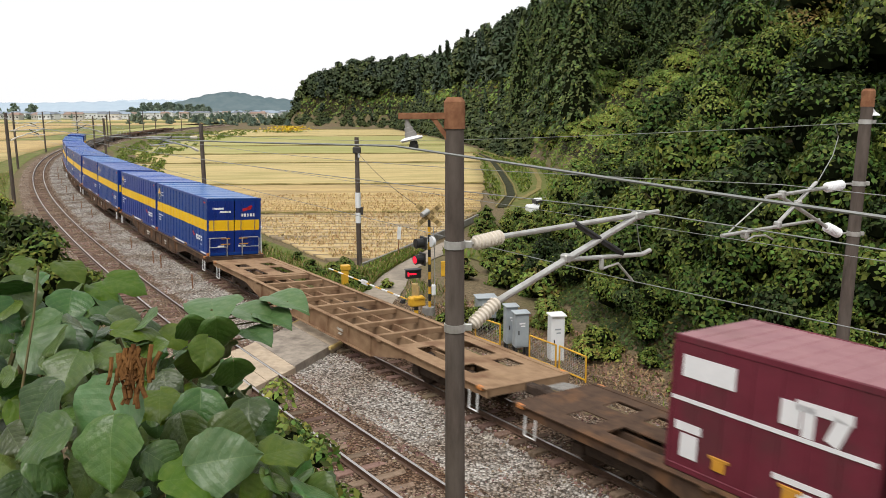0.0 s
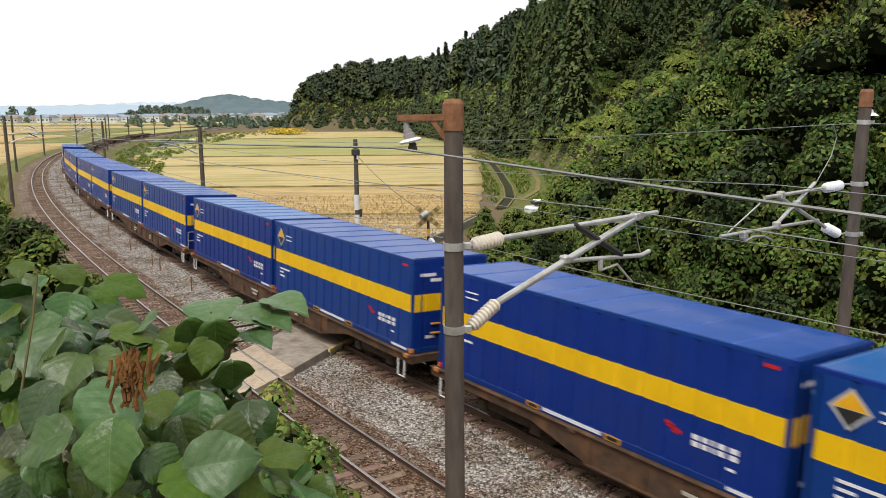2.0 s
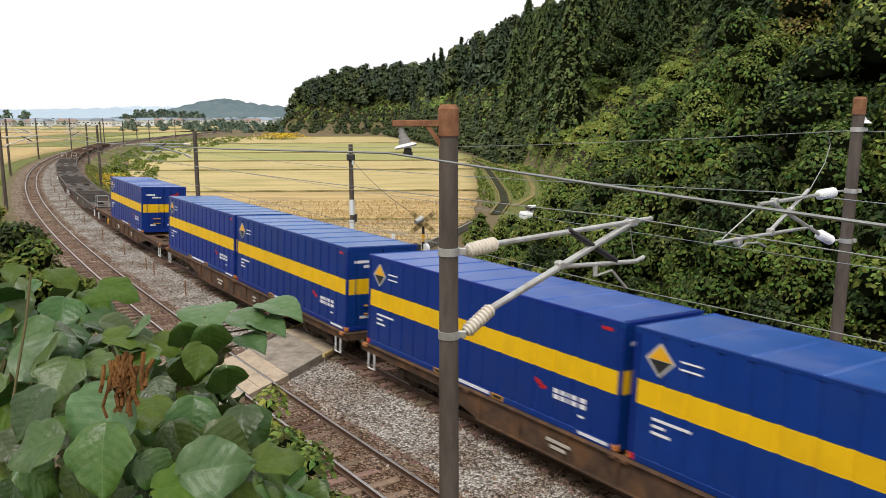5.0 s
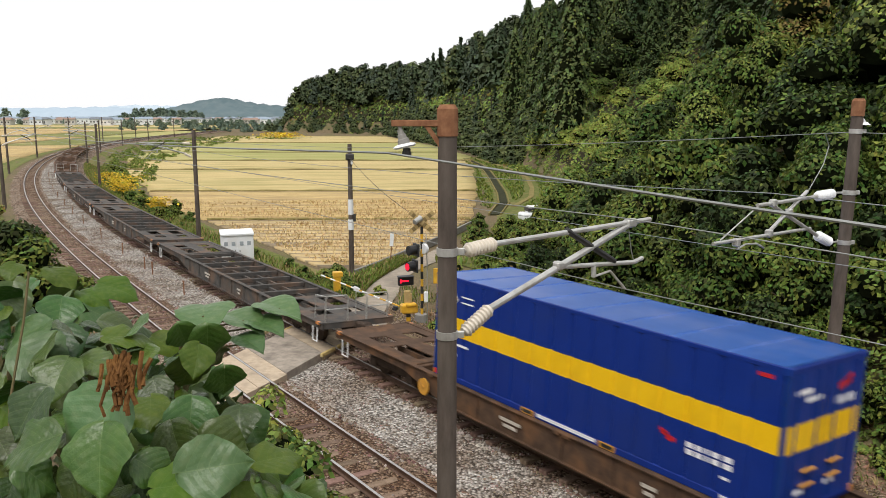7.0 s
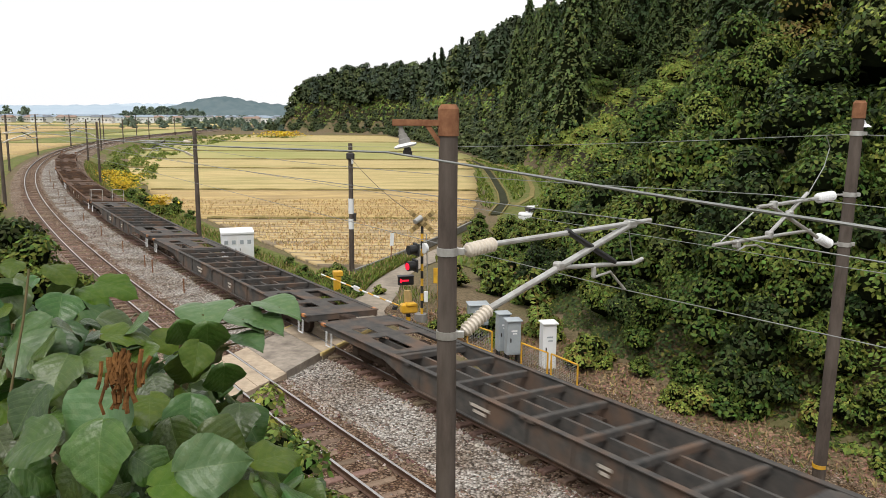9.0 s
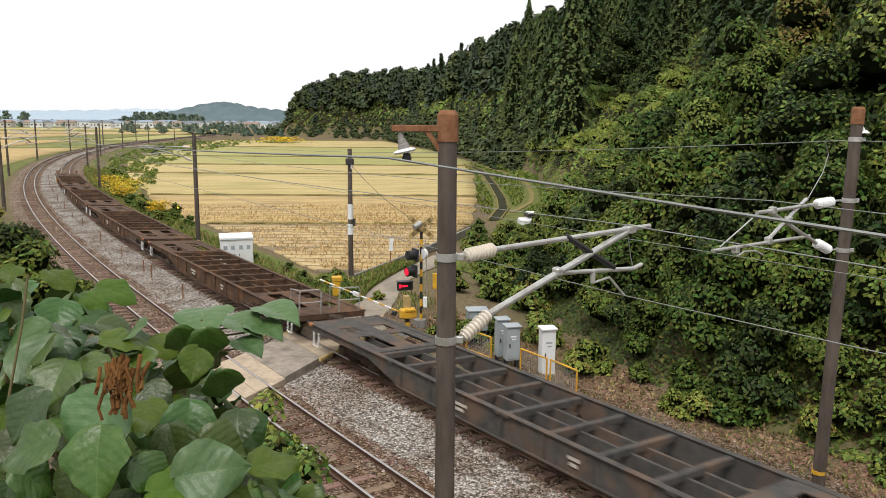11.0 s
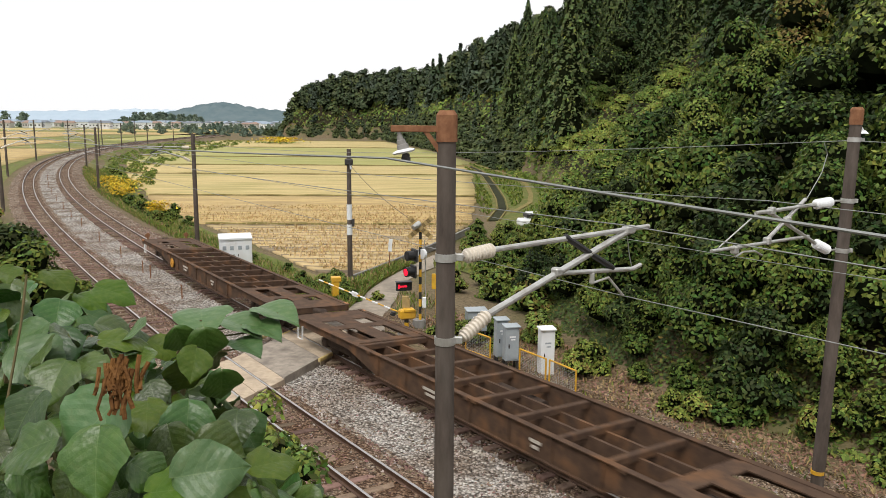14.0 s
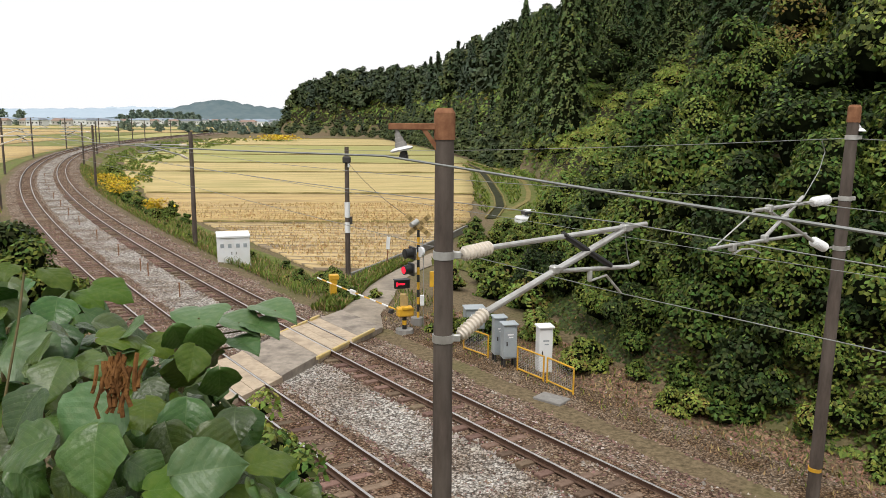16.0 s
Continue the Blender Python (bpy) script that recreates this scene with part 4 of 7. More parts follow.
def maroon_container():
    L, Wd, H = 3.715, 2.45, 2.5
    e = empty("maroon_container")
    tagged(e, "maroon steel freight container with white markings on a flat wagon", "container", "maroon containers of the train")
    hl, hw = L / 2, Wd / 2
    for sd in (-1, 1):
        bm = BM()
        n = 7
        for i in range(n):
            w = (L - 0.14) / n
            box(bm, (-hl + 0.07 + w * (i + 0.5), sd * (hw - 0.025), H / 2), (w - 0.02, 0.03, H - 0.16), bevel=0.006)
        box(bm, (0, sd * (hw - 0.04), H / 2), (L - 0.1, 0.03, H - 0.1))
        part("side_wall", bm, M_MAROON, e)
        for z in (0.07, H - 0.05):
            bm = BM()
            box(bm, (0, sd * (hw - 0.03), z), (L, 0.07, 0.12), bevel=0.012)
            part("side_rail", bm, M_MAROON, e)
        f = 1 if sd < 0 else -1
        y = sd * (hw + 0.003)
        bm = BM()
        box(bm, (0, y, 1.36), (L - 0.1, 0.008, 0.075))
        box(bm, (f * -1.1, y, 1.98), (1.05, 0.008, 0.40))
        box(bm, (f * -1.42, y, 0.86), (0.55, 0.008, 0.16))
        box(bm, (f * -1.38, y, 0.52), (0.36, 0.008, 0.44))
        # large rounded mark, two joined bars
        box(bm, (f * 0.42, y, 1.72), (0.34, 0.008, 0.42), bevel=0.003)
        box(bm, (f * 0.95, y, 1.90), (0.9, 0.008, 0.17))
        box(bm, (f * 0.72, y, 1.66), (0.2, 0.008, 0.5))
        box(bm, (f * 1.18, y, 1.64), (0.24, 0.008, 0.44), ry=f * 0.35)
        box(bm, (f * 0.7, y, 0.62), (0.95, 0.008, 0.10))
        box(bm, (f * 0.72, y, 0.46), (0.6, 0.008, 0.10))
        part("white_marking", bm, M_LET, e)
        for x in (-0.75, 0.55):
            bm = BM()
            box(bm, (x, sd * (hw + 0.01), 0.5), (0.4, 0.03, 0.06), bevel=0.01)
            box(bm, (x, sd * (hw + 0.01), 0.38), (0.25, 0.03, 0.2), bevel=0.01)
            part("side_latch", bm, M_ORANGE, e, "yellow side-door latch")
    bm = BM()
    for i in range(9):
        w = L / 9
        box(bm, (-hl + w * (i + 0.5), 0, H - 0.015), (w - 0.05, Wd - 0.1, 0.03), bevel=0.01)
    box(bm, (0, 0, H - 0.03), (L - 0.02, Wd - 0.06, 0.03))
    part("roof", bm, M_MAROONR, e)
    for ed in (-1, 1):
        bm = BM()
        for k in range(6):
            w = (Wd - 0.16) / 6
            box(bm, (ed * (hl - 0.02), -hw + 0.08 + w * (k + 0.5), H / 2), (0.04, w - 0.04, H - 0.2), bevel=0.008)
        box(bm, (ed * (hl - 0.04), 0, H / 2), (0.04, Wd - 0.1, H - 0.1))
        part("end_wall", bm, M_MAROON, e)
        for sd in (-1, 1):
            bm = BM()
            box(bm, (ed * (hl - 0.035), sd * (hw - 0.035), H / 2), (0.08, 0.08, H), bevel=0.012)
            part("corner_post", bm, M_MAROON, e)
    return e


def gap_at(t):
    """Where the coupling behind the second wagon stands on the line at t."""
    return 9.0 - (18.55 + 0.125 * t - 0.0035 * t * t) * t


def train_pose(mid):
    """Pose of a body whose middle is at distance mid on the line, carried by two bogies."""
    xa, ya, _ = on_line(mid - 7.1)
    xb, yb, _ = on_line(mid + 7.1)
    return pose((xa + xb) / 2, (ya + yb) / 2, 0, -math.degrees(CANT), 0, math.degrees(math.atan2(ya - yb, xa - xb)))


TRAIN = []           # (thing, distance behind the reference coupling, place on the wagon)


def build_train():
    tan = "tan dust-covered steel container flat wagon on the rails"
    brn = "rusty brown steel container flat wagon on the rails"
    gry = "dark grey weathered steel container flat wagon on the rails"
    kinds = {}

    def get(key, m, lab, **k):
        if key in kinds:
            return copy_thing(kinds[key], Matrix())
        kinds[key] = wagon(m, lab, **k)
        return kinds[key]
    first_blue, first_mar = None, None
    for k in range(0, 16):
        back = PITCH * (k - 1.5)
        if k == 1:
            w = get("tan", M_WTAN, tan)
        elif k in (2, 4):
            w = get("brnr", M_WBRN, brn, rails_front=True)
        elif k in (0, 3, 5, 6):
            w = get("brn", M_WBRN, brn)
        elif k == 7:
            w = get("brnw", M_WBRN, "rusty brown container flat wagon with an orange brake wheel", brake_wheel=-4.9)
        elif k == 8:
            w = get("gryr", M_WGRY, gry, rails_front=True)
        elif k in (9, 10, 11):
            w = get("gry", M_WGRY, gry)
        elif k == 12:
            w = get("brnr", M_WBRN, brn, rails_front=True)
        elif k in (13, 14):
            w = get("brn", M_WBRN, brn)
        else:
            w = get("last", M_WBRN, "rusty brown steel flat wagon, last of the train", tail=True, brake_wheel=-3.6)
        TRAIN.append((w, back, 0.0, 0.0))
        spots = (4.855, -4.855) if 2 <= k <= 6 else ((0.0,) if k == 7 else ())
        for x in spots:
            if first_blue is None:
                first_blue = c = blue_container()
            else:
                c = copy_thing(first_blue, Matrix())
            TRAIN.append((c, back, x, 1.03))
        if k == 0:
            for x in (7.64, 3.83, 0.0, -3.83):
                if first_mar is None:
                    first_mar = c = maroon_container()
                else:
                    c = copy_thing(first_mar, Matrix())
                TRAIN.append((c, back, x, 1.03))


build_train()


def motions():
    """The train passes towards the camera's side and leaves."""
    times = [0.25 * i for i in range(65)]
    for thing, back, x, z in TRAIN:
        walk(thing, [(t, train_pose(gap_at(t) + back) @ pose(x, 0, z)) for t in times])


# ---------------- poles, arms and wires ----------------
def pole(x, y, z0, z1, r0, r1, name="catenary_pole", label="weathered concrete catenary pole with a rusty steel cap", m=None, cap=True, tilt=0.0, bands=()):
    e = empty(name, pose(x, y, z0, 0, tilt, 0))
    tagged(e, label, "pole", "poles beside the line")
    h = z1 - z0
    bm = BM()
    cyl(bm, (0, 0, 0), (0, 0, h - (0.32 if cap else 0)), r0, r1, seg=20)
    part("shaft", bm, m or M_POLE, e, smooth=False)
    if cap:
        bm = BM()
        cyl(bm, (0, 0, h - 0.34), (0, 0, h - 0.05), r1 * 1.12, r1 * 1.12, seg=20)
        cyl(bm, (0, 0, h - 0.05), (0, 0, h), r1 * 1.12, r1 * 0.8, seg=20)
        part("cap", bm, M_RUST, e, "rusty steel cap")
    for z in bands:
        bm = BM()
        rr = r0 + (r1 - r0) * (z - z0) / h + 0.012
        cyl(bm, (0, 0, z - z0 - 0.045), (0, 0, z - z0 + 0.045), rr, seg=20)
        box(bm, (rr + 0.03, 0, z - z0), (0.09, 0.05, 0.08), bevel=0.008)
        part("clamp_band", bm, M_GALV, e, "galvanised clamp band")
    return e


def local_part(name, bm, m, e, label=""):
    """A part given in world places, under a thing that already stands."""
    o = obj(name, bm, m, e, label)
    o.matrix_parent_inverse = e.matrix_basis.inverted()
    return o


def insulator(bm, a, b, r=0.075, n=7):
    a, b = Vector(a), Vector(b)
    prof = [(0.0, r * 0.5), (0.02, r * 0.72)]
    for k in range(n):
        t = 0.05 + 0.9 * (k + 0.5) / n
        prof += [(t - 0.30 / n, r * 0.74), (t - 0.05 / n, r), (t + 0.12 / n, r * 0.98), (t + 0.30 / n, r * 0.76)]
    prof += [(0.98, r * 0.7), (1.0, r * 0.5)]
    lathe(bm, a, b, prof)


def along(base, k, z, th, out=1):
    """A place k metres from a pole towards its track."""
    return Vector((base[0] + out * k * math.cos(th), base[1] + out * k * math.sin(th), z))


def cantilever(e, base, out, reach, zt, zb, lo, th, big=True):
    """Two-strut cantilever with insulators, a steady arm and clamps."""
    P = lambda k, z: along(base, k, z, th, out)
    r = 0.038
    bm = BM()
    a, b = P(0.26, zt - 0.02), P(0.70, zt + 0.02)
    insulator(bm, a, b, 0.088, 8)
    part_i = local_part("insulator", bm, M_PORC, e, "cream ribbed porcelain insulator")
    bm = BM()
    c, d = P(0.24, zb + 0.02), P(0.64, zb + 0.25)
    insulator(bm, c, d, 0.088, 8)
    local_part("insulator", bm, M_PORC, e, "cream ribbed porcelain insulator")
    top_end = P(reach + 0.45, zt + 0.09)
    knee = P(reach, zt + 0.05)
    bm = BM()
    cyl(bm, b, top_end, r * 0.9, seg=10)
    cyl(bm, P(0.1, zt - 0.025), a, 0.02, seg=8)
    local_part("top_tube", bm, M_GALV, e)
    bm = BM()
    cyl(bm, d, knee, r * 1.15, seg=10)
    cyl(bm, P(0.1, zb - 0.02), c, 0.02, seg=8)
    local_part("strut_tube", bm, M_GALV, e)
    k1 = d.lerp(knee, 0.46)
    bm = BM()
    st = P(reach + 0.15, lo + 0.42)
    cyl(bm, k1, st, r * 0.8, seg=10)
    cyl(bm, st, P(reach + 0.32, lo + 0.46), r * 0.8, seg=10)
    local_part("registration_tube", bm, M_GALV, e)
    bm = BM()
    cyl(bm, b.lerp(top_end, 0.42) + Vector((0, 0, 0.03)), k1.lerp(st, 0.72) + Vector((0, 0, 0.03)), 0.042, seg=8)
    local_part("stay", bm, M_BLACK, e, "black diagonal stay")
    bm = BM()
    h = k1.lerp(st, 0.45)
    pts = [h + Vector((0, 0, -0.02)), h + Vector((0, 0, -0.16)), h.lerp(st, 0.4) + Vector((0, 0, -0.10)), P(reach - 0.02, lo + 0.07)]
    tube(bm, pts, 0.018, 8)
    box(bm, h + Vector((0, 0, -0.09)), (0.06, 0.06, 0.16), bevel=0.015)
    local_part("steady_arm", bm, M_GALV, e)
    bm = BM()
    for p in (knee, top_end.lerp(knee, 0.85), k1):
        box(bm, p + Vector((0, 0, 0.02)), (0.12, 0.12, 0.11), rz=th, bevel=0.02)
    local_part("clamp", bm, M_GALV, e)
    bm = BM()
    tube(bm, [knee + Vector((0, 0, -0.02)), P(reach + 0.08, zt - 0.3), st], 0.007, 5)
    local_part("hanger", bm, M_WIRE, e)


def pull_off(e, base, th):
    """Cantilever with a long registration tube that pulls the wire to the inside of the bend."""
    P = lambda k, z: along(base, k, z, th, -1)
    bm = BM()
    insulator(bm, P(0.45, 6.12), P(1.05, 6.10), 0.10, 9)
    local_part("insulator", bm, M_WHITE, e, "white ribbed insulator")
    bm = BM()
    insulator(bm, P(0.42, 5.16), P(0.92, 5.34), 0.10, 8)
    local_part("insulator", bm, M_WHITE, e, "white ribbed insulator")
    for name, a, b, r in (("top_tube", (1.05, 6.10), (3.05, 6.06), 0.036), ("strut_tube", (0.92, 5.34), (2.62, 6.05), 0.036), ("diagonal_tube", (1.42, 6.22), (2.62, 5.56), 0.036),
                          ("registration_tube", (1.2, 5.5), (4.3, 5.50), 0.032), ("stay", (3.0, 6.06), (4.1, 5.54), 0.013)):
        bm = BM()
        cyl(bm, P(*a), P(*b), r, seg=10)
        local_part(name, bm, M_GALV, e)
    bm = BM()
    tube(bm, [P(3.6, 5.5), P(3.58, 5.34), P(3.35, 5.40), P(3.0, 5.38), P(2.75, 5.28)], 0.018, 8)
    local_part("steady_arm", bm, M_GALV, e)
    for k, z in ((2.55, 6.07), (2.0, 5.86), (2.62, 5.53), (3.62, 5.46)):
        bm = BM()
        box(bm, P(k, z), (0.12, 0.12, 0.14), rz=th, bevel=0.02)
        local_part("clamp", bm, M_GALV, e)
    bm = BM()
    for z in (6.12, 5.14):
        cyl(bm, P(0.1, z), P(0.45, z + 0.01), 0.022, seg=8)
    local_part("hinge", bm, M_GALV, e)
    bm = BM()
    tube(bm, [P(1.4, 6.2), P(0.9, 6.7), P(0.75, 7.05), P(0.9, 7.26)], 0.01, 5)
    local_part("jumper_wire", bm, M_WIRE, e)


# near pole, before the second track
S1 = -17.5
th1 = on_line(S1)[2]
P1 = (0.008, 8.55)
p = pole(P1[0], P1[1], -0.2, 7.72, 0.125, 0.104, bands=(6.10, 5.14), tilt=0.0)
cantilever(p, P1, 1, 3.07, 6.10, 5.10, 5.20, th1)
bm = BM()
box(bm, (P1[0] - 0.30, P1[1] - 0.02, 7.52), (0.62, 0.075, 0.07), bevel=0.006)
box(bm, (P1[0] - 0.14, P1[1] - 0.02, 7.37), (0.05, 0.05, 0.42), ry=-0.62)
local_part("bracket", bm, M_RUST, p, "rusty angle-steel bracket")
bm = BM()
cyl(bm, (P1[0] - 0.53, P1[1] - 0.02, 7.52), (P1[0] - 0.51, P1[1] - 0.02, 7.43), 0.022, seg=10)
lathe(bm, (P1[0] - 0.52, P1[1] - 0.02, 7.45), (P1[0] - 0.47, P1[1] - 0.02, 7.29), [(0, 0.03), (0.3, 0.036), (0.34, 0.046), (0.6, 0.05), (0.65, 0.062), (1.0, 0.068)])
local_part("pin", bm, M_POLEG, p, "grey ribbed insulator pin on a rusty hook")
bm = BM()
lathe(bm, (P1[0] - 0.475, P1[1] - 0.02, 7.30), (P1[0] - 0.465, P1[1] - 0.02, 7.255), [(0, 0.07), (0.3, 0.115), (0.6, 0.13), (1.0, 0.11)], 24)
local_part("insulator", bm, M_WHITE, p, "white porcelain disc insulator")
bm = BM()
box(bm, (P1[0] - 0.45, P1[1] - 0.02, 7.215), (0.08, 0.06, 0.09), ry=0.3, bevel=0.012)
box(bm, (P1[0] - 0.42, P1[1] - 0.02, 7.185), (0.05, 0.07, 0.07), bevel=0.012)
local_part("wire_clamp", bm, M_DARKSTEEL, p)

# pole of the train's track, beyond it
P2 = on_line(-16.8, 3.2)[:2]
th2 = on_line(-16.8)[2]
p = pole(P2[0], P2[1], -0.35, 7.95, 0.135, 0.112, bands=(7.32, 6.12, 5.12))
p.rotation_euler = (0, radians(0.9), 0)
pull_off(p, P2, th2)
bm = BM()
cyl(bm, (P2[0] + 0.27, P2[1], 7.50), (P2[0] + 0.27, P2[1], 7.44), 0.05, 0.12, seg=18)
cyl(bm, (P2[0] + 0.16, P2[1], 7.66), (P2[0] + 0.27, P2[1], 7.50), 0.03, seg=8)
local_part("insulator", bm, M_WHITE, p, "white porcelain disc insulator")
bm = BM()
cyl(bm, (P2[0], P2[1], 0.35), (P2[0], P2[1], 0.43), 0.14, seg=20)
local_part("number_plate", bm, M_YEL, p, "yellow band with dark bars")

FAR_A = [(23.8, 2.9), (71, 3.0), (117, 3.0), (163, 3.0), (208, 3.0), (254, 3.0), (300, 3.0)]
NEAR_B = [(51.1, -6.6), (97, -7.0), (144, -7.0), (190, -7.0), (235, -7.0), (282, -7.0)]
for s, q in FAR_A:
    x, y, th = on_line(s, q)
    pp = pole(x, y, gz(x, y) - 0.1, 6.75, 0.15, 0.12, m=M_POLE, label="slim weathered concrete catenary pole beside the field", cap=False)
    cantilever(pp, (x, y), -1, q - 0.1, 5.95, 5.1, 5.12, th)
for s, q in NEAR_B:
    x, y, th = on_line(s, q)
    pp = pole(x, y, gz(x, y) - 0.1, 7.45, 0.16, 0.13, m=M_POLE, label="weathered concrete catenary pole beside the outer track", cap=False)
    cantilever(pp, (x, y), 1, -4.12 - q + 0.1, 5.95, 5.1, 5.12, th)


def wire(name, stops, zs, r, label, sag=0.25, m=None):
    """A line over the poles: stops are (s, lat), zs their heights."""
    bm = BM()
    pts = []
    for (a, qa), (b, qb), za, zb in zip(stops, stops[1:], zs, zs[1:]):
        for k in np.linspace(0, 1, 13)[:-1]:
            x, y, _ = on_line(a + (b - a) * k, 0)
            # straight between poles
            x0, y0, _ = on_line(a, qa)
            x1, y1, _ = on_line(b, qb)
            pts.append((x0 + (x1 - x0) * k, y0 + (y1 - y0) * k, za + (zb - za) * k - sag * 4 * k * (1 - k)))
    x1, y1, _ = on_line(*stops[-1])
    pts.append((x1, y1, zs[-1]))
    tube(bm, pts, r, 5)
    ob = obj(name, bm, m or M_WIRE)
    tagged(ob, label, "wire", "overhead wires of the line", "structure")


sA = [(-64, 0.1), (-16.8, 0.6)] + [(s, 0.1) for s, _ in FAR_A]
zA = [5.15] * len(sA)
wire("contact_wire", sA, zA, 0.007, "copper-grey contact wire over the train's track", 0.0)
wire("catenary_wire", sA, [6.2, 6.25] + [6.05] * len(FAR_A), 0.0085, "grey messenger wire over the train's track", 0.32)
sB = [(-64, LAT_B), (S1, LAT_B - 0.05), (51.1, LAT_B)] + [(s, LAT_B) for s, _ in NEAR_B[1:]]
zB = [5.2] * len(sB)
wire("contact_wire", sB, [5.2, 5.27] + [5.12] * (len(sB) - 2), 0.007, "copper-grey contact wire over the outer track", 0.0)
wire("catenary_wire", sB, [6.2, 6.24] + [6.05] * (len(sB) - 2), 0.0085, "grey messenger wire over the outer track", 0.35)
SF = [(-62, -7.9), (S1 + 0.35, -7.75)] + [(s, q - 0.5) for s, q in NEAR_B]
wire("feeder_wire", SF, [6.8, 7.2] + [7.3] * len(NEAR_B), 0.013, "thick grey feeder cable on the poles", 0.5)
wire("feeder_wire", [(-62, 3.6), (-16.8, 3.3)] + [(s, q) for s, q in FAR_A], [7.25, 7.3] + [6.2] * len(FAR_A), 0.008, "thin grey feeder wire on the poles", 0.4)


# utility pole with white bands beside the lane
U = (-5.0, 40.1)
p = pole(U[0], U[1], gz(*U) - 0.1, 6.2, 0.14, 0.11, name="utility_pole", label="slim dark utility pole with white bands beside the lane", cap=False)
bm = BM()
cyl(bm, (*U, 2.55), (*U, 3.35), 0.142, seg=18)
cyl(bm, (*U, 1.75), (*U, 2.3), 0.147, seg=18)
local_part("white_band", bm, M_WHITE, p, "white painted band")
bm = BM()
box(bm, (U[0] + 0.02, U[1] - 0.18, 5.55), (0.42, 0.2, 0.34), bevel=0.05)
local_part("junction_box", bm, M_DARKSTEEL, p)
bm = BM()
box(bm, (U[0] + 0.2, U[1] - 0.1, 2.4), (0.14, 0.14, 0.4), bevel=0.02)
local_part("junction_box", bm, M_DARKSTEEL, p)
bm = BM()
box(bm, (U[0] + 0.12, U[1] - 0.2, 5.3), (0.10, 0.1, 0.3), bevel=0.03)
local_part("fuse_holder", bm, M_WHITE, p)


def cable(name, a, b, sag, r, label):
    bm = BM()
    a, b = Vector(a), Vector(b)
    tube(bm, [a.lerp(b, k) - Vector((0, 0, sag * 4 * k * (1 - k))) for k in np.linspace(0, 1, 14)], r, 5)
    tagged(obj(name, bm, M_DARKSTEEL), label, "cable", "service cables", "structure")


# ---------------- crossing equipment ----------------


def lamp_mat():
    m = mat("red_signal_lens", (0.5, 0.0, 0.01), (0.6, 0.01, 0.02), rough=0.2)
    b = m.node_tree.nodes["Principled BSDF"]
    b.inputs["Emission Color"].default_value = (1.0, 0.02, 0.06, 1)
    b.inputs["Emission Strength"].default_value = 1.0
    return m


M_LENS = lamp_mat()
XS = (-0.95, 29.35)


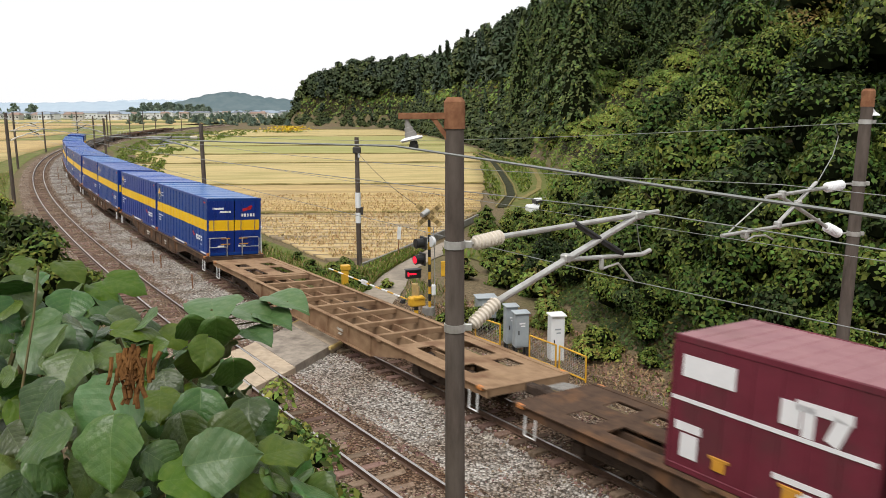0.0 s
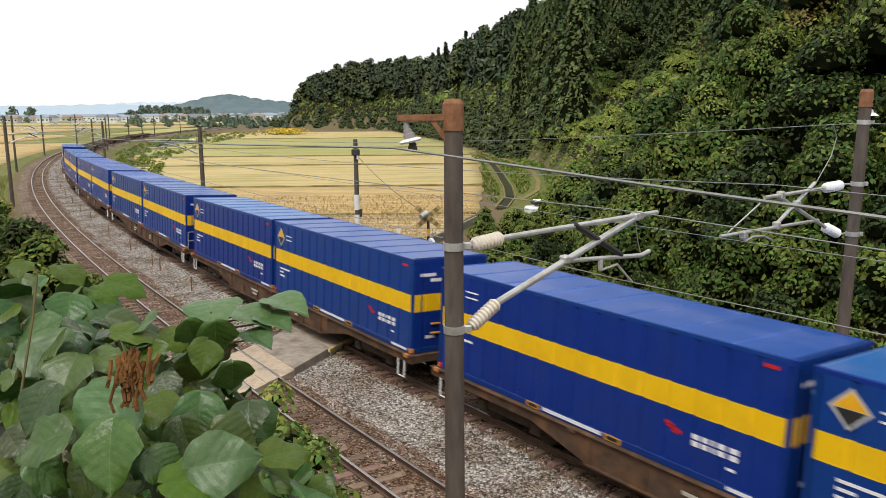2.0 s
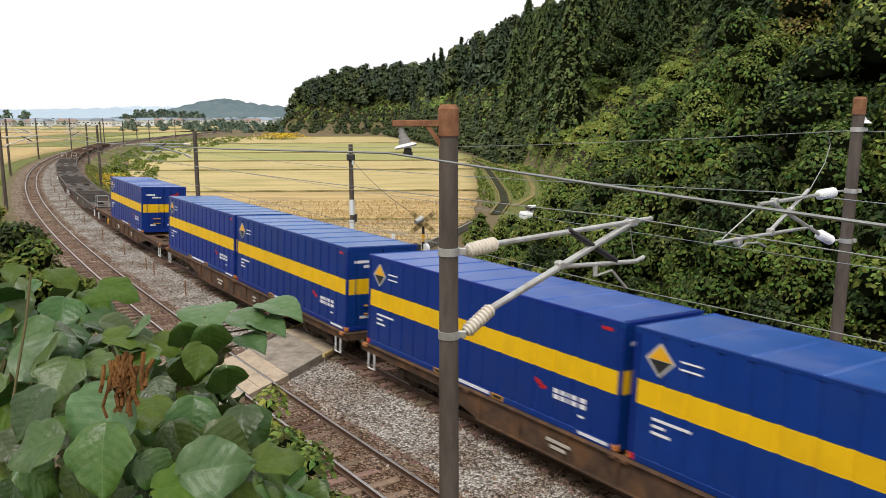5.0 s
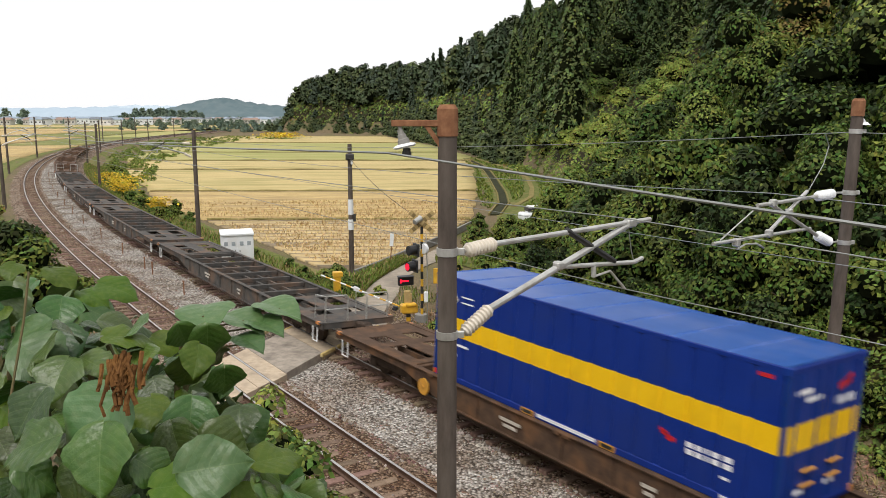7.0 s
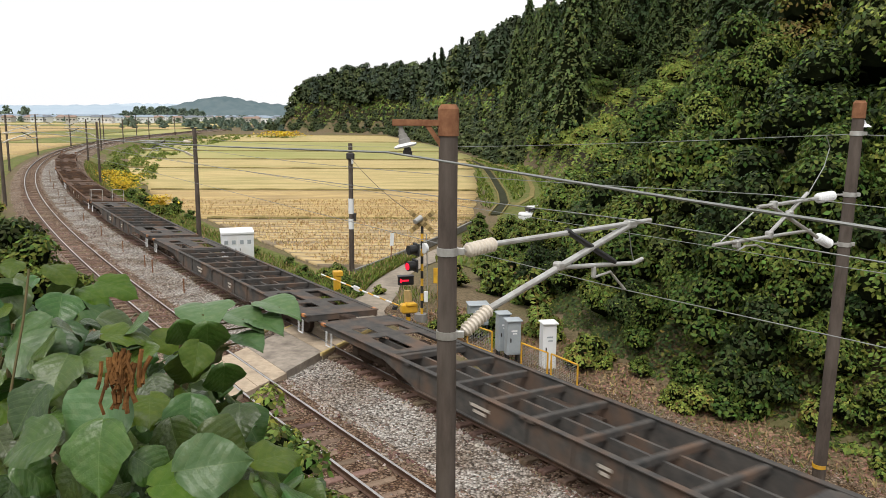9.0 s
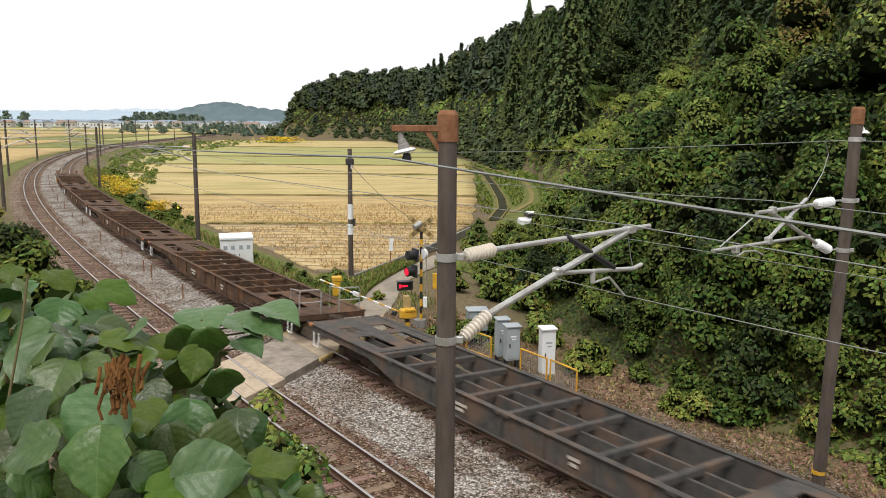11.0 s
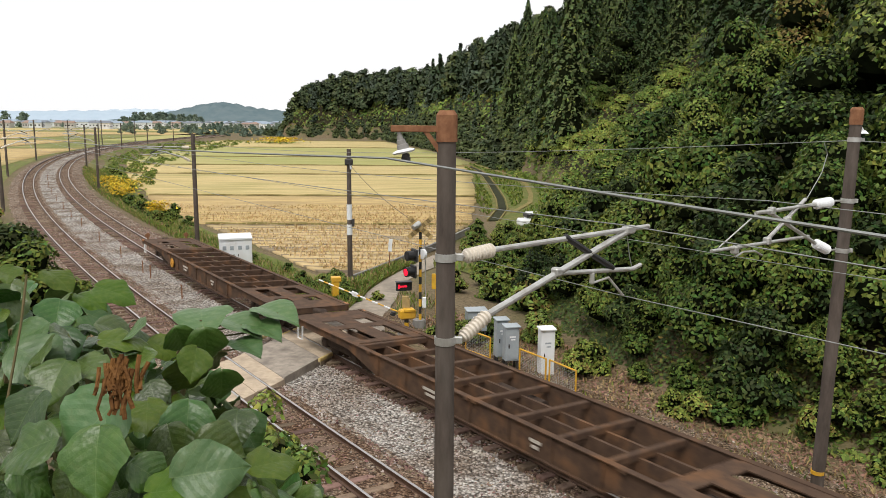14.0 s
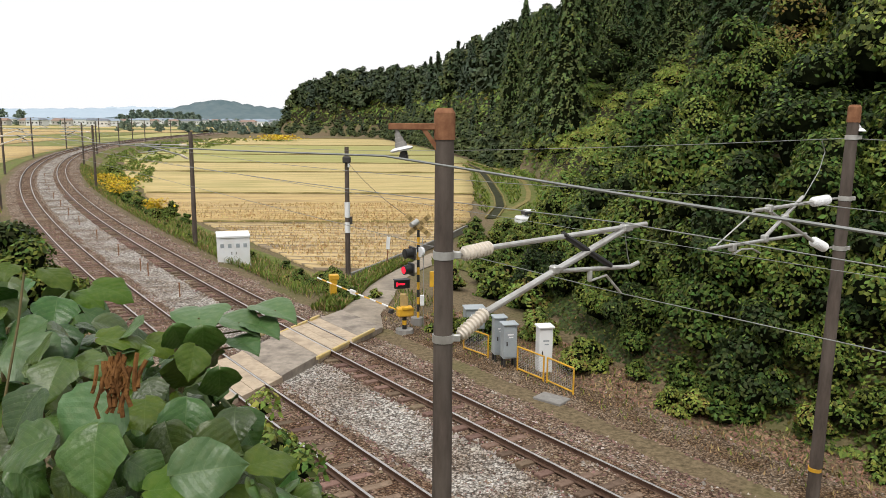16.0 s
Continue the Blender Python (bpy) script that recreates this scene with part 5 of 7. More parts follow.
def crossing_signal():
    x, y = XS
    z0 = gz(x, y)
    e = empty("crossing_signal", pose(x, y, z0))
    tagged(e, "yellow and black level crossing signal with red lights and crossbuck", "crossing signal")
    n = 14
    for k in range(n):
        bm = BM()
        cyl(bm, (0, 0, 4.1 * k / n), (0, 0, 4.1 * (k + 1) / n), 0.055, seg=12)
        part("post_stripe", bm, M_YEL if k % 2 else M_BLACK, e)
    for a in (0.72, -0.72):
        bm = BM()
        box(bm, (0, -0.09 - 0.02 * (a > 0), 3.98), (1.2, 0.03, 0.19), ry=a, bevel=0.006)
        b = part("crossbuck_board", bm, M_CROSS, e, "faded yellow and black crossbuck board")
        bm = BM()
        for q in (-0.4, -0.15, 0.15, 0.4):
            box(bm, (q * math.cos(a), -0.107 - 0.02 * (a > 0), 3.98 - q * math.sin(a)), (0.13, 0.008, 0.15), ry=a)
        part("dark_stripe", bm, M_FADE, b)
    bm = BM()
    cyl(bm, (-0.26, -0.28, 4.0), (-0.05, -0.05, 4.12), 0.10, 0.13, seg=14)
    part("bell_horn", bm, M_GALV, e, "pale grey warning loudspeaker")
    for dx, z, lit, yy in ((-0.16, 2.92, 0, -0.16), (-0.20, 2.3, 1, -0.18)):
        bm = BM()
        box(bm, (dx - 0.06, yy, z), (0.07, 0.5, 0.5), bevel=0.03, rz=0.5)
        cyl(bm, (dx - 0.02, yy, z + 0.02), (dx - 0.34, yy - 0.22, z), 0.17, 0.19, seg=16)
        h = part("light_housing", bm, M_BLACK, e, "black hooded light housing")
        bm = BM()
        cyl(bm, (dx - 0.33, yy - 0.215, z), (dx - 0.355, yy - 0.232, z), 0.135, seg=16)
        part("red_lens", bm, M_LENS if lit else M_BLACK, h)
    bm = BM()
    cyl(bm, (0.05, -0.1, 2.95), (0.14, -0.02, 2.95), 0.2, seg=16)
    part("rear_shield", bm, M_WHITE, e, "pale round light back plate")
    bm = BM()
    box(bm, (-0.62, -0.2, 1.72), (0.62, 0.14, 0.36), rz=0.3, bevel=0.03)
    box(bm, (-0.62, -0.34, 1.92), (0.62, 0.3, 0.03), rz=0.3)
    h = part("direction_indicator", bm, M_BLACK, e, "black train direction indicator box")
    bm = BM()
    box(bm, (-0.66, -0.285, 1.72), (0.34, 0.012, 0.07), rz=0.3)
    box(bm, (-0.80, -0.33, 1.72), (0.06, 0.012, 0.16), rz=0.3)
    part("red_arrow", bm, M_LENS, h)
    bm = BM()
    box(bm, (0.16, -0.08, 1.05), (0.16, 0.14, 0.42), bevel=0.02)
    part("terminal_box", bm, M_WHITE, e)
    bm = BM()
    box(bm, (0.62, 0.1, 1.85), (0.36, 0.05, 0.62), bevel=0.02)
    cyl(bm, (0.62, 0.14, 0), (0.62, 0.14, 1.9), 0.03, seg=8)
    part("notice_board", bm, M_YEL, e, "yellow notice board")
    bm = BM()
    cyl(bm, (-0.05, 0.0, -0.15), (-0.05, 0.0, 0.35), 0.28, 0.24, seg=14)
    part("foundation", bm, M_POLEG, e)
    bm = BM()
    tube(bm, [(0.2, 0, -0.1), (0.2, 0, 2.4), (0.16, -0.03, 3.5)], 0.02, 6)
    part("conduit", bm, M_GALV, e)


M_CROSS = mat("faded_crossbuck", (0.36, 0.25, 0.09), (0.47, 0.34, 0.14), rough=0.7, scale=9, stain=(0.22, 0.18, 0.12), stain_scale=3)
M_FADE = mat("faded_black", (0.16, 0.115, 0.055), (0.24, 0.175, 0.08), rough=0.8, scale=9)
crossing_signal()
cable("service_cable", (U[0], U[1] - 0.2, 5.5), (XS[0], XS[1], gz(*XS) + 4.05), 0.25, 0.012, "black service cable from utility pole to crossing signal")


def barrier():
    x, y = -1.42, 28.1
    z0 = gz(x, y)
    e = empty("crossing_barrier", pose(x, y, z0))
    tagged(e, "yellow barrier machine with a lowered striped pole across the lane", "crossing barrier")
    bm = BM()
    cyl(bm, (0, 0, -0.1), (0, 0, 0.16), 0.36, 0.33, seg=18)
    part("foundation", bm, M_POLEG, e)
    for k in range(3):
        bm = BM()
        cyl(bm, (0, 0, 0.16 + 0.17 * k), (0, 0, 0.33 + 0.17 * k), 0.085, seg=12)
        part("post_stripe", bm, M_BLACK if k % 2 == 0 else M_YEL, e)
    bm = BM()
    box(bm, (0.02, 0, 0.83), (0.62, 0.34, 0.36), rz=0.35, bevel=0.05)
    box(bm, (0.08, -0.05, 0.98), (0.42, 0.30, 0.14), rz=0.35, bevel=0.04)
    part("drive_box", bm, M_YEL, e, "yellow painted drive box")
    bm = BM()
    box(bm, (-0.04, 0.06, 1.24), (0.24, 0.16, 0.5), bevel=0.02)
    box(bm, (0.10, 0.02, 1.22), (0.05, 0.1, 0.36))
    part("control_box", bm, M_CROSS, e)
    bm = BM()
    for k in range(4):
        box(bm, (-0.44 - 0.03 * k, 0.0, 0.86 - 0.06 * (k % 2)), (0.1, 0.16, 0.1), rz=0.3 * k, bevel=0.02)
    part("counterweight", bm, M_BLACK, e, "black counterweights")
    # pole across the lane
    a = Vector((-0.35, 0.05, 0.90))
    b = Vector((-5.55 + 1.42, 33.6 - 28.1, 0.95))
    n = 14
    for k in range(n):
        bm = BM()
        cyl(bm, a.lerp(b, k / n), a.lerp(b, (k + 1) / n), 0.032, seg=8)
        part("pole_stripe", bm, M_YEL if k % 2 == 0 else M_WHITE, e)
    bm = BM()
    box(bm, a.lerp(b, 0.5), (0.5, 0.06, 0.2), rz=math.atan2(b.y - a.y, b.x - a.x), bevel=0.02)
    part("white_plate", bm, M_WHITE, e)


barrier()


def barrier_rest():
    x, y = -5.3, 33.5
    z0 = gz(x, y)
    e = empty("barrier_post", pose(x + 0.45, y + 0.1, z0 - 0.12, 0, 0, 20))
    tagged(e, "weathered yellow barrier post among roadside weeds", "barrier post")
    bm = BM()
    box(bm, (0, 0, 0.5), (0.3, 0.3, 1.1), bevel=0.03)
    part("body", bm, M_YEL, e)
    bm = BM()
    box(bm, (0.03, 0, 1.15), (0.42, 0.36, 0.22), bevel=0.03)
    part("head", bm, M_YEL, e)
    bm = BM()
    cyl(bm, (0, 0, -0.2), (0, 0, 0.06), 0.28, seg=12)
    part("foundation", bm, M_POLEG, e)


barrier_rest()


def cabinet(name, x, y, w, d, h, rz, m, label, legs=0.0, doors=1, roof=0.05, bars=True):
    z0 = gz(x, y)
    e = empty(name, pose(x, y, z0, 0, 0, rz))
    tagged(e, label, "cabinet", "trackside cabinets")
    bm = BM()
    box(bm, (0, 0, legs + h / 2), (w, d, h), bevel=0.012)
    part("body", bm, m, e)
    bm = BM()
    box(bm, (0, -0.02, legs + h + roof / 2), (w + 0.08, d + 0.1, roof), bevel=0.015, rx=0.04)
    part("roof", bm, m, e)
    for k in range(doors):
        bm = BM()
        wd = (w - 0.06) / doors
        cx = -w / 2 + 0.03 + wd * (k + 0.5)
        box(bm, (cx, -d / 2 - 0.008, legs + h / 2), (wd - 0.02, 0.016, h - 0.10), bevel=0.005)
        dr = part("door", bm, m, e)
        bm = BM()
        box(bm, (cx + wd * 0.36 * (-1 if k % 2 else 1) - (wd * 0.66 if doors == 1 else 0), -d / 2 - 0.03, legs + h * 0.45), (0.04, 0.03, 0.14), bevel=0.008)
        part("handle", bm, M_DARKSTEEL, dr)
        if bars:
            bm = BM()
            box(bm, (cx, -d / 2 - 0.019, legs + h * 0.72), (wd * 0.5, 0.006, 0.05))
            box(bm, (cx + 0.02, -d / 2 - 0.019, legs + h * 0.64), (wd * 0.36, 0.006, 0.04))
            part("label_bars", bm, M_GREYP if m is M_WHITE else M_WHITE, dr)
    if legs:
        for sx in (-1, 1):
            for sy in (-1, 1):
                bm = BM()
                box(bm, (sx * (w / 2 - 0.05), sy * (d / 2 - 0.05), legs / 2 - 0.1), (0.06, 0.06, legs + 0.2))
                part("leg", bm, M_DARKSTEEL, e)
    bm = BM()
    box(bm, (0, 0, -0.06), (w + 0.12, d + 0.12, 0.16), bevel=0.02)
    part("plinth", bm, M_POLEG, e)
    return e


cabinet("relay_cabinet", 3.28, 24.1, 0.46, 0.36, 1.5, 12, M_WHITE, "tall white steel relay cabinet on a concrete foot", roof=0.06)
cabinet("relay_cabinet", 2.16, 24.35, 0.46, 0.34, 1.12, 14, M_GREYP, "grey steel relay cabinet on dark legs", legs=0.35)
cabinet("relay_cabinet", 1.88, 24.95, 0.40, 0.34, 1.25, 14, M_GREYP, "narrow grey steel relay cabinet on dark legs", legs=0.3)
cabinet("relay_cabinet", 1.16, 27.8, 0.72, 0.5, 0.75, 10, M_GREYP, "low grey steel relay cabinet with a pale lid", legs=0.45)
sh = cabinet("equipment_house", -11.9, 43.3, 1.75, 1.5, 1.62, 18, M_WHITE, "white steel equipment house with double doors beside the track", doors=2, roof=0.12, bars=False)
for k, cx in enumerate((-0.62, -0.22, 0.22, 0.62)):
    bm = BM()
    box(bm, (cx, -0.75 - 0.025, 1.15), (0.2, 0.02, 0.22))
    part("vent_window", bm, M_GREYP, sh, "small grey louvred vent")
bm = BM()
for q in (-0.45, 0.0):
    tube(bm, [(q - 0.1, -1.05, -0.2), (q - 0.1, -1.05, 0.5), (q + 0.05, -1.05, 0.62), (q + 0.2, -1.05, 0.5), (q + 0.2, -1.05, -0.2)], 0.02, 6)
part("guard_rail", bm, M_GALV, sh)


def yellow_fence(pts, label):
    e = empty("yellow_fence", pose(pts[0][0], pts[0][1], gz(*pts[0])))
    tagged(e, label, "fence", "yellow fences by the cabinets")
    for (xa, ya), (xb, yb) in zip(pts, pts[1:]):
        za, zb = gz(xa, ya), gz(xb, yb)
        bm = BM()
        A, B = Vector((xa, ya, za + 0.12)), Vector((xb, yb, zb + 0.12))
        up = Vector((0, 0, 0.72))
        for p0, p1 in ((A, B), (A + up, B + up), (A - Vector((0, 0, 0.3)), A + up), (B - Vector((0, 0, 0.3)), B + up)):
            cyl(bm, p0, p1, 0.028, seg=8)
        local_part("frame", bm, M_YEL, e)
        bm = BM()
        n = 14
        for k in range(1, n):
            cyl(bm, A.lerp(B, k / n), (A + up).lerp(B + up, k / n), 0.003, seg=4)
            cyl(bm, A + up * (k / n), B + up * (k / n), 0.003, seg=4)
        local_part("wire_mesh", bm, M_GALV, e)


yellow_fence([(2.42, 23.9), (3.12, 22.85)], "yellow tube fence panel with wire mesh")
yellow_fence([(3.22, 22.75), (3.85, 21.7)], "yellow tube fence panel with wire mesh")
yellow_fence([(0.75, 26.2), (1.55, 25.2)], "yellow tube fence panel half hidden in weeds")


def stakes():
    """Short rusty marker stakes between the tracks."""
    bm = BM()
    box(bm, (0, 0, 0.3), (0.05, 0.05, 0.75), bevel=0.006)
    box(bm, (0, 0, 0.66), (0.07, 0.07, 0.06), bevel=0.01)
    me_o = empty("marker_stake", at(9.5, -2.0, -0.3))
    part("stake", bm, M_RUST, me_o)
    tagged(me_o, "short rusty steel marker stake between the tracks", "stake", "marker stakes between the tracks")
    for s in (15.0, 16.6, 22, 29, 37, 43.5, 50, 58, 66, 76, 88):
        copy_thing(me_o, at(s, -2.0, -0.3, random.uniform(-8, 8)))


stakes()


def roadside_bits():
    x, y = -3.3, 44.6
    e = empty("sign_post", pose(x, y, gz(x, y) - 0.1, 0, 4, 0))
    tagged(e, "rusty leaning post with a small white sign plate", "sign post")
    bm = BM()
    cyl(bm, (0, 0, 0), (0, 0, 1.9), 0.03, seg=8)
    part("post", bm, M_RUST, e)
    bm = BM()
    box(bm, (0, -0.04, 1.5), (0.22, 0.02, 0.75), bevel=0.004)
    part("plate", bm, M_WHITE, e)
    # concrete kerb along the foot of the hill side
    for k in range(9):
        bm = BM()
        s = 1.5 - 1.55 * k
        box(bm, (0, 0, 0), (1.45, 0.16, 0.2), bevel=0.02)
        o = obj("kerb_stone", bm, M_POLEG)
        o.matrix_basis = at(s, 3.1, -0.42 + 0.02 * math.sin(k * 3), random.uniform(-2, 2))
        tagged(o, "weathered concrete kerb stone beside the ballast", "kerb stone", "kerb stones beside the ballast")
    bm = BM()
    box(bm, (0, 0, 0), (0.9, 0.6, 0.1), bevel=0.02)
    o = obj("concrete_pad", bm, M_POLEG)
    o.matrix_basis = pose(3.15, 21.2, gz(3.15, 21.2) + 0.03, 0, 0, -40)
    tagged(o, "small pale concrete pad on the ground", "concrete pad")
    # pale ditch wall beside the lane
    bm = BM()
    pts = [(-5.4, 40.8), (-3.9, 44.5), (-2.1, 49.5), (0.2, 56.0), (2.6, 64)]
    for (xa, ya), (xb, yb) in zip(pts, pts[1:]):
        L = math.hypot(xb - xa, yb - ya)
        box(bm, ((xa + xb) / 2, (ya + yb) / 2, -0.95), (L + 0.1, 0.14, 0.5), rz=math.atan2(yb - ya, xb - xa), bevel=0.02)
    o = obj("ditch_wall", bm, M_POLEG)
    tagged(o, "grey concrete ditch wall between lane and field", "ditch wall", kind="structure")


roadside_bits()


def parked(x, y, rz, body, label, name):
    z0 = -1.2
    e = empty(name, pose(x, y, z0, 0, 0, rz))
    tagged(e, label, "vehicle")
    bm = BM()
    box(bm, (0, 0, 0.62), (3.4, 1.5, 0.6), bevel=0.12)
    part("body", bm, body, e)
    bm = BM()
    box(bm, (-0.2, 0, 1.15), (1.9, 1.36, 0.6), bevel=0.18)
    c = part("cabin", bm, body, e)
    bm = BM()
    box(bm, (-0.2, 0, 1.18), (1.7, 1.39, 0.34), bevel=0.04)
    box(bm, (-0.2, 0, 1.18), (1.93, 1.2, 0.34), bevel=0.04)
    part("windows", bm, M_BLACK, c)
    for sx in (-1.1, 1.1):
        for sy in (-0.68, 0.68):
            bm = BM()
            cyl(bm, (sx, sy - 0.08, 0.28), (sx, sy + 0.08, 0.28), 0.28, seg=16)
            part("wheel", bm, M_BLACK, e)


parked(7.8, 64.5, 12, M_WHITE, "small white car parked half hidden behind bushes", "car")


def tarp():
    e = empty("covered_machine", pose(10.1, 65.5, -1.2))
    tagged(e, "farm machine under a blue and white sheet", "farm machine")
    bm = BM()
    bmesh.ops.create_icosphere(bm, subdivisions=3, radius=1.0)
    for v in bm.verts:
        v.co = Vector((v.co.x * 1.6, v.co.y * 1.0, max(v.co.z, -0.2) * 1.55 + 0.3)) * (1 + 0.12 * noise.noise(v.co * 2.2))
    part("sheet", bm, M_TARP, e)


M_TARP = mat("blue_sheet", (0.05, 0.16, 0.5), (0.6, 0.65, 0.7), rough=0.5, scale=1.1)
tarp()


# ---------------- trees and shrubs ----------------
L_DARK = leafmat("leaf_dark", (0.024, 0.045, 0.012), (0.054, 0.086, 0.021), vary=0.5, trans=0.06)
L_MID = leafmat("leaf_mid", (0.058, 0.106, 0.019), (0.122, 0.178, 0.034), vary=0.6, trans=0.1)
L_LIGHT = leafmat("leaf_light", (0.105, 0.185, 0.034), (0.195, 0.28, 0.062))
L_YEL = leafmat("leaf_yellow", (0.13, 0.135, 0.025), (0.22, 0.17, 0.05))
L_CON = leafmat("leaf_conifer", (0.032, 0.062, 0.021), (0.066, 0.108, 0.033), vary=0.45, trans=0.04)
# near-black, standing in for the shade between the leaves
L_CORE = mat("crown_shade", (0.006, 0.009, 0.004), (0.016, 0.02, 0.009), rough=1.0, scale=4, spec=0.0)
L_GRASS = leafmat("grass_blade", (0.09, 0.15, 0.024), (0.18, 0.23, 0.045), per="island")
L_DRY = leafmat("dry_grass", (0.26, 0.18, 0.085), (0.40, 0.29, 0.14), per="island")
L_LITTER = leafmat("fallen_leaf", (0.15, 0.095, 0.055), (0.36, 0.25, 0.155), vary=0.5, per="island")
L_FLOWER = leafmat("goldenrod", (0.55, 0.40, 0.02), (0.66, 0.50, 0.04), vary=0.25, per="island")
M_BARK = mat("bark", (0.05, 0.035, 0.025), (0.11, 0.085, 0.06), rough=0.95, scale=6, bump=0.6)


def leaf_quads(C, N, size, rng, long=1.75, droop=0.35):
    """Folded leaf quads (4 corners each) at places C with outward ways N."""
    n = len(C)
    N = N + rng.normal(0, 0.45, (n, 3))
    N[:, 2] += 0.25
    N /= np.linalg.norm(N, axis=1)[:, None] + 1e-9
    t = rng.normal(0, 1, (n, 3))
    t[:, 2] -= droop
    t -= (t * N).sum(1)[:, None] * N
    t /= np.linalg.norm(t, axis=1)[:, None] + 1e-9
    b = np.cross(N, t)
    s = (size * rng.uniform(0.6, 1.35, n))[:, None]
    tip = C + t * s * long * 0.5 - N * s * 0.12
    tail = C - t * s * long * 0.5
    l = C + b * s * 0.5 - N * s * 0.08
    r = C - b * s * 0.5 - N * s * 0.08
    return np.stack([tail, r, tip, l], 1).reshape(-1, 3)


def quad_mesh(name, V, mats, mi=None):
    me = bpy.data.meshes.new(name)
    n = len(V) // 4
    me.vertices.add(len(V))
    me.vertices.foreach_set("co", np.asarray(V, np.float32).ravel())
    me.loops.add(len(V))
    me.loops.foreach_set("vertex_index", np.arange(len(V), dtype=np.int32))
    me.polygons.add(n)
    me.polygons.foreach_set("loop_start", np.arange(0, 4 * n, 4, dtype=np.int32))
    me.polygons.foreach_set("loop_total", np.full(n, 4, np.int32))
    for m in mats:
        me.materials.append(m)
    if mi is not None:
        me.polygons.foreach_set("material_index", np.asarray(mi, np.int32))
    me.update(calc_edges=True)
    return me


def cube_sphere(k):
    """Unit ball of 6 k k quads, as quad corners."""
    g = np.tan(np.linspace(-1, 1, k + 1) * math.pi / 4)
    out = []
    for ax in range(3):
        for sg in (-1, 1):
            for i in range(k):
                for j in range(k):
                    q = [(g[i], g[j]), (g[i + 1], g[j]), (g[i + 1], g[j + 1]), (g[i], g[j + 1])]
                    for u, w in (q if sg > 0 else q[::-1]):
                        p = [0.0, 0.0, 0.0]
                        p[ax], p[(ax + 1) % 3], p[(ax + 2) % 3] = sg, u, w
                        out.append(p)
    V = np.array(out, float)
    return V / np.linalg.norm(V, axis=1)[:, None]


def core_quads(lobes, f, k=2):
    """Near-black lumps that put shade inside a crown, one to each lobe."""
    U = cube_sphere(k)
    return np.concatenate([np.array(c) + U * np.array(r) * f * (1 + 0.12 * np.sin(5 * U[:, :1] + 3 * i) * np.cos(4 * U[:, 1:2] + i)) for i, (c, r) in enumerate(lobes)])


def blob_points(rng, n, lobes):
    """Places on the free outside of a set of lobes (centre, radii), with outward ways."""
    cs, rs = np.array([l[0] for l in lobes], float), np.array([l[1] for l in lobes], float)
    wt = (rs ** 2).sum(1)
    k = rng.choice(len(lobes), 4 * n, p=wt / wt.sum())
    d = rng.normal(0, 1, (4 * n, 3))
    d /= np.linalg.norm(d, axis=1)[:, None]
    d[:, 2] = np.where(d[:, 2] < -0.3, -d[:, 2], d[:, 2])
    ph = np.sin(d[:, 0] * 7 + k) * np.sin(d[:, 1] * 7 + 2 * k) * 0.16 + 1
    depth = 1.06 - 0.26 * rng.rand(4 * n) ** 1.6
    P = cs[k] + d * rs[k] * (depth * ph)[:, None]
    inside = ((((P[:, None, :] - cs) / rs) ** 2).sum(2) < 0.70).any(1)
    keep = np.nonzero(~inside)[0][:n]
    return P[keep], d[keep]


def crown_lobes(seed, R, H, count=15):
    rng = np.random.RandomState(seed)
    lobes = []
    for i in range(count):
        a = i * 2.4 + rng.uniform(-0.5, 0.5)
        z = H * (0.2 + 0.66 * ((i * 0.618) % 1))
        rr = R * 0.72 * math.sqrt(rng.uniform(0.25, 1)) * (1.2 - 0.75 * z / H)
        w = R * rng.uniform(0.24, 0.44) * (1.15 - 0.4 * z / H)
        lobes.append(((rr * math.cos(a), rr * math.sin(a), z), (w, w, w * rng.uniform(0.6, 0.85))))
    lobes.append(((0, 0, H * 0.88), (R * 0.34, R * 0.34, R * 0.3)))
    lobes.append(((0, 0, H * 0.5), (R * 0.55, R * 0.55, H * 0.3)))
    return lobes


def broadleaf_crown(seed, n, R, H, size, k=2, count=15, inner=0.8):
    """Leaf quads and the near-black shade lumps of a broadleaf crown."""
    rng = np.random.RandomState(seed)
    lobes = crown_lobes(seed, R, H, count)
    C, D = blob_points(rng, n, lobes)
    return leaf_quads(C, D, size, rng), core_quads(lobes, inner, k)


def conifer_crown(seed, n, R, H, size, k=2):
    rng = np.random.RandomState(seed)
    z = rng.rand(n) ** 1.35
    tier = np.floor(z * 13) / 13
    a = rng.uniform(0, 6.283, n)
    spoke = 0.70 + 0.30 * np.sin(a * 5 + tier * 40)
    env = (1 - z) ** 0.72 * (0.72 + 0.42 * (1 - z * 13 % 1)) * spoke
    r = R * env * (1 - 0.3 * rng.rand(n) ** 2)
    C = np.c_[r * np.cos(a), r * np.sin(a), H * (0.08 + 0.92 * z) - 0.18 * r]
    D = np.c_[np.cos(a), np.sin(a), 0.55 + 0 * a]
    lobes = [((0, 0, H * q), (R * 0.56 * (1 - q) ** 0.72, R * 0.56 * (1 - q) ** 0.72, H * 0.13)) for q in (0.14, 0.28, 0.42, 0.56, 0.7, 0.82)]
    return leaf_quads(C, D, size, rng, long=1.7, droop=0.8), core_quads(lobes, 1.0, k)


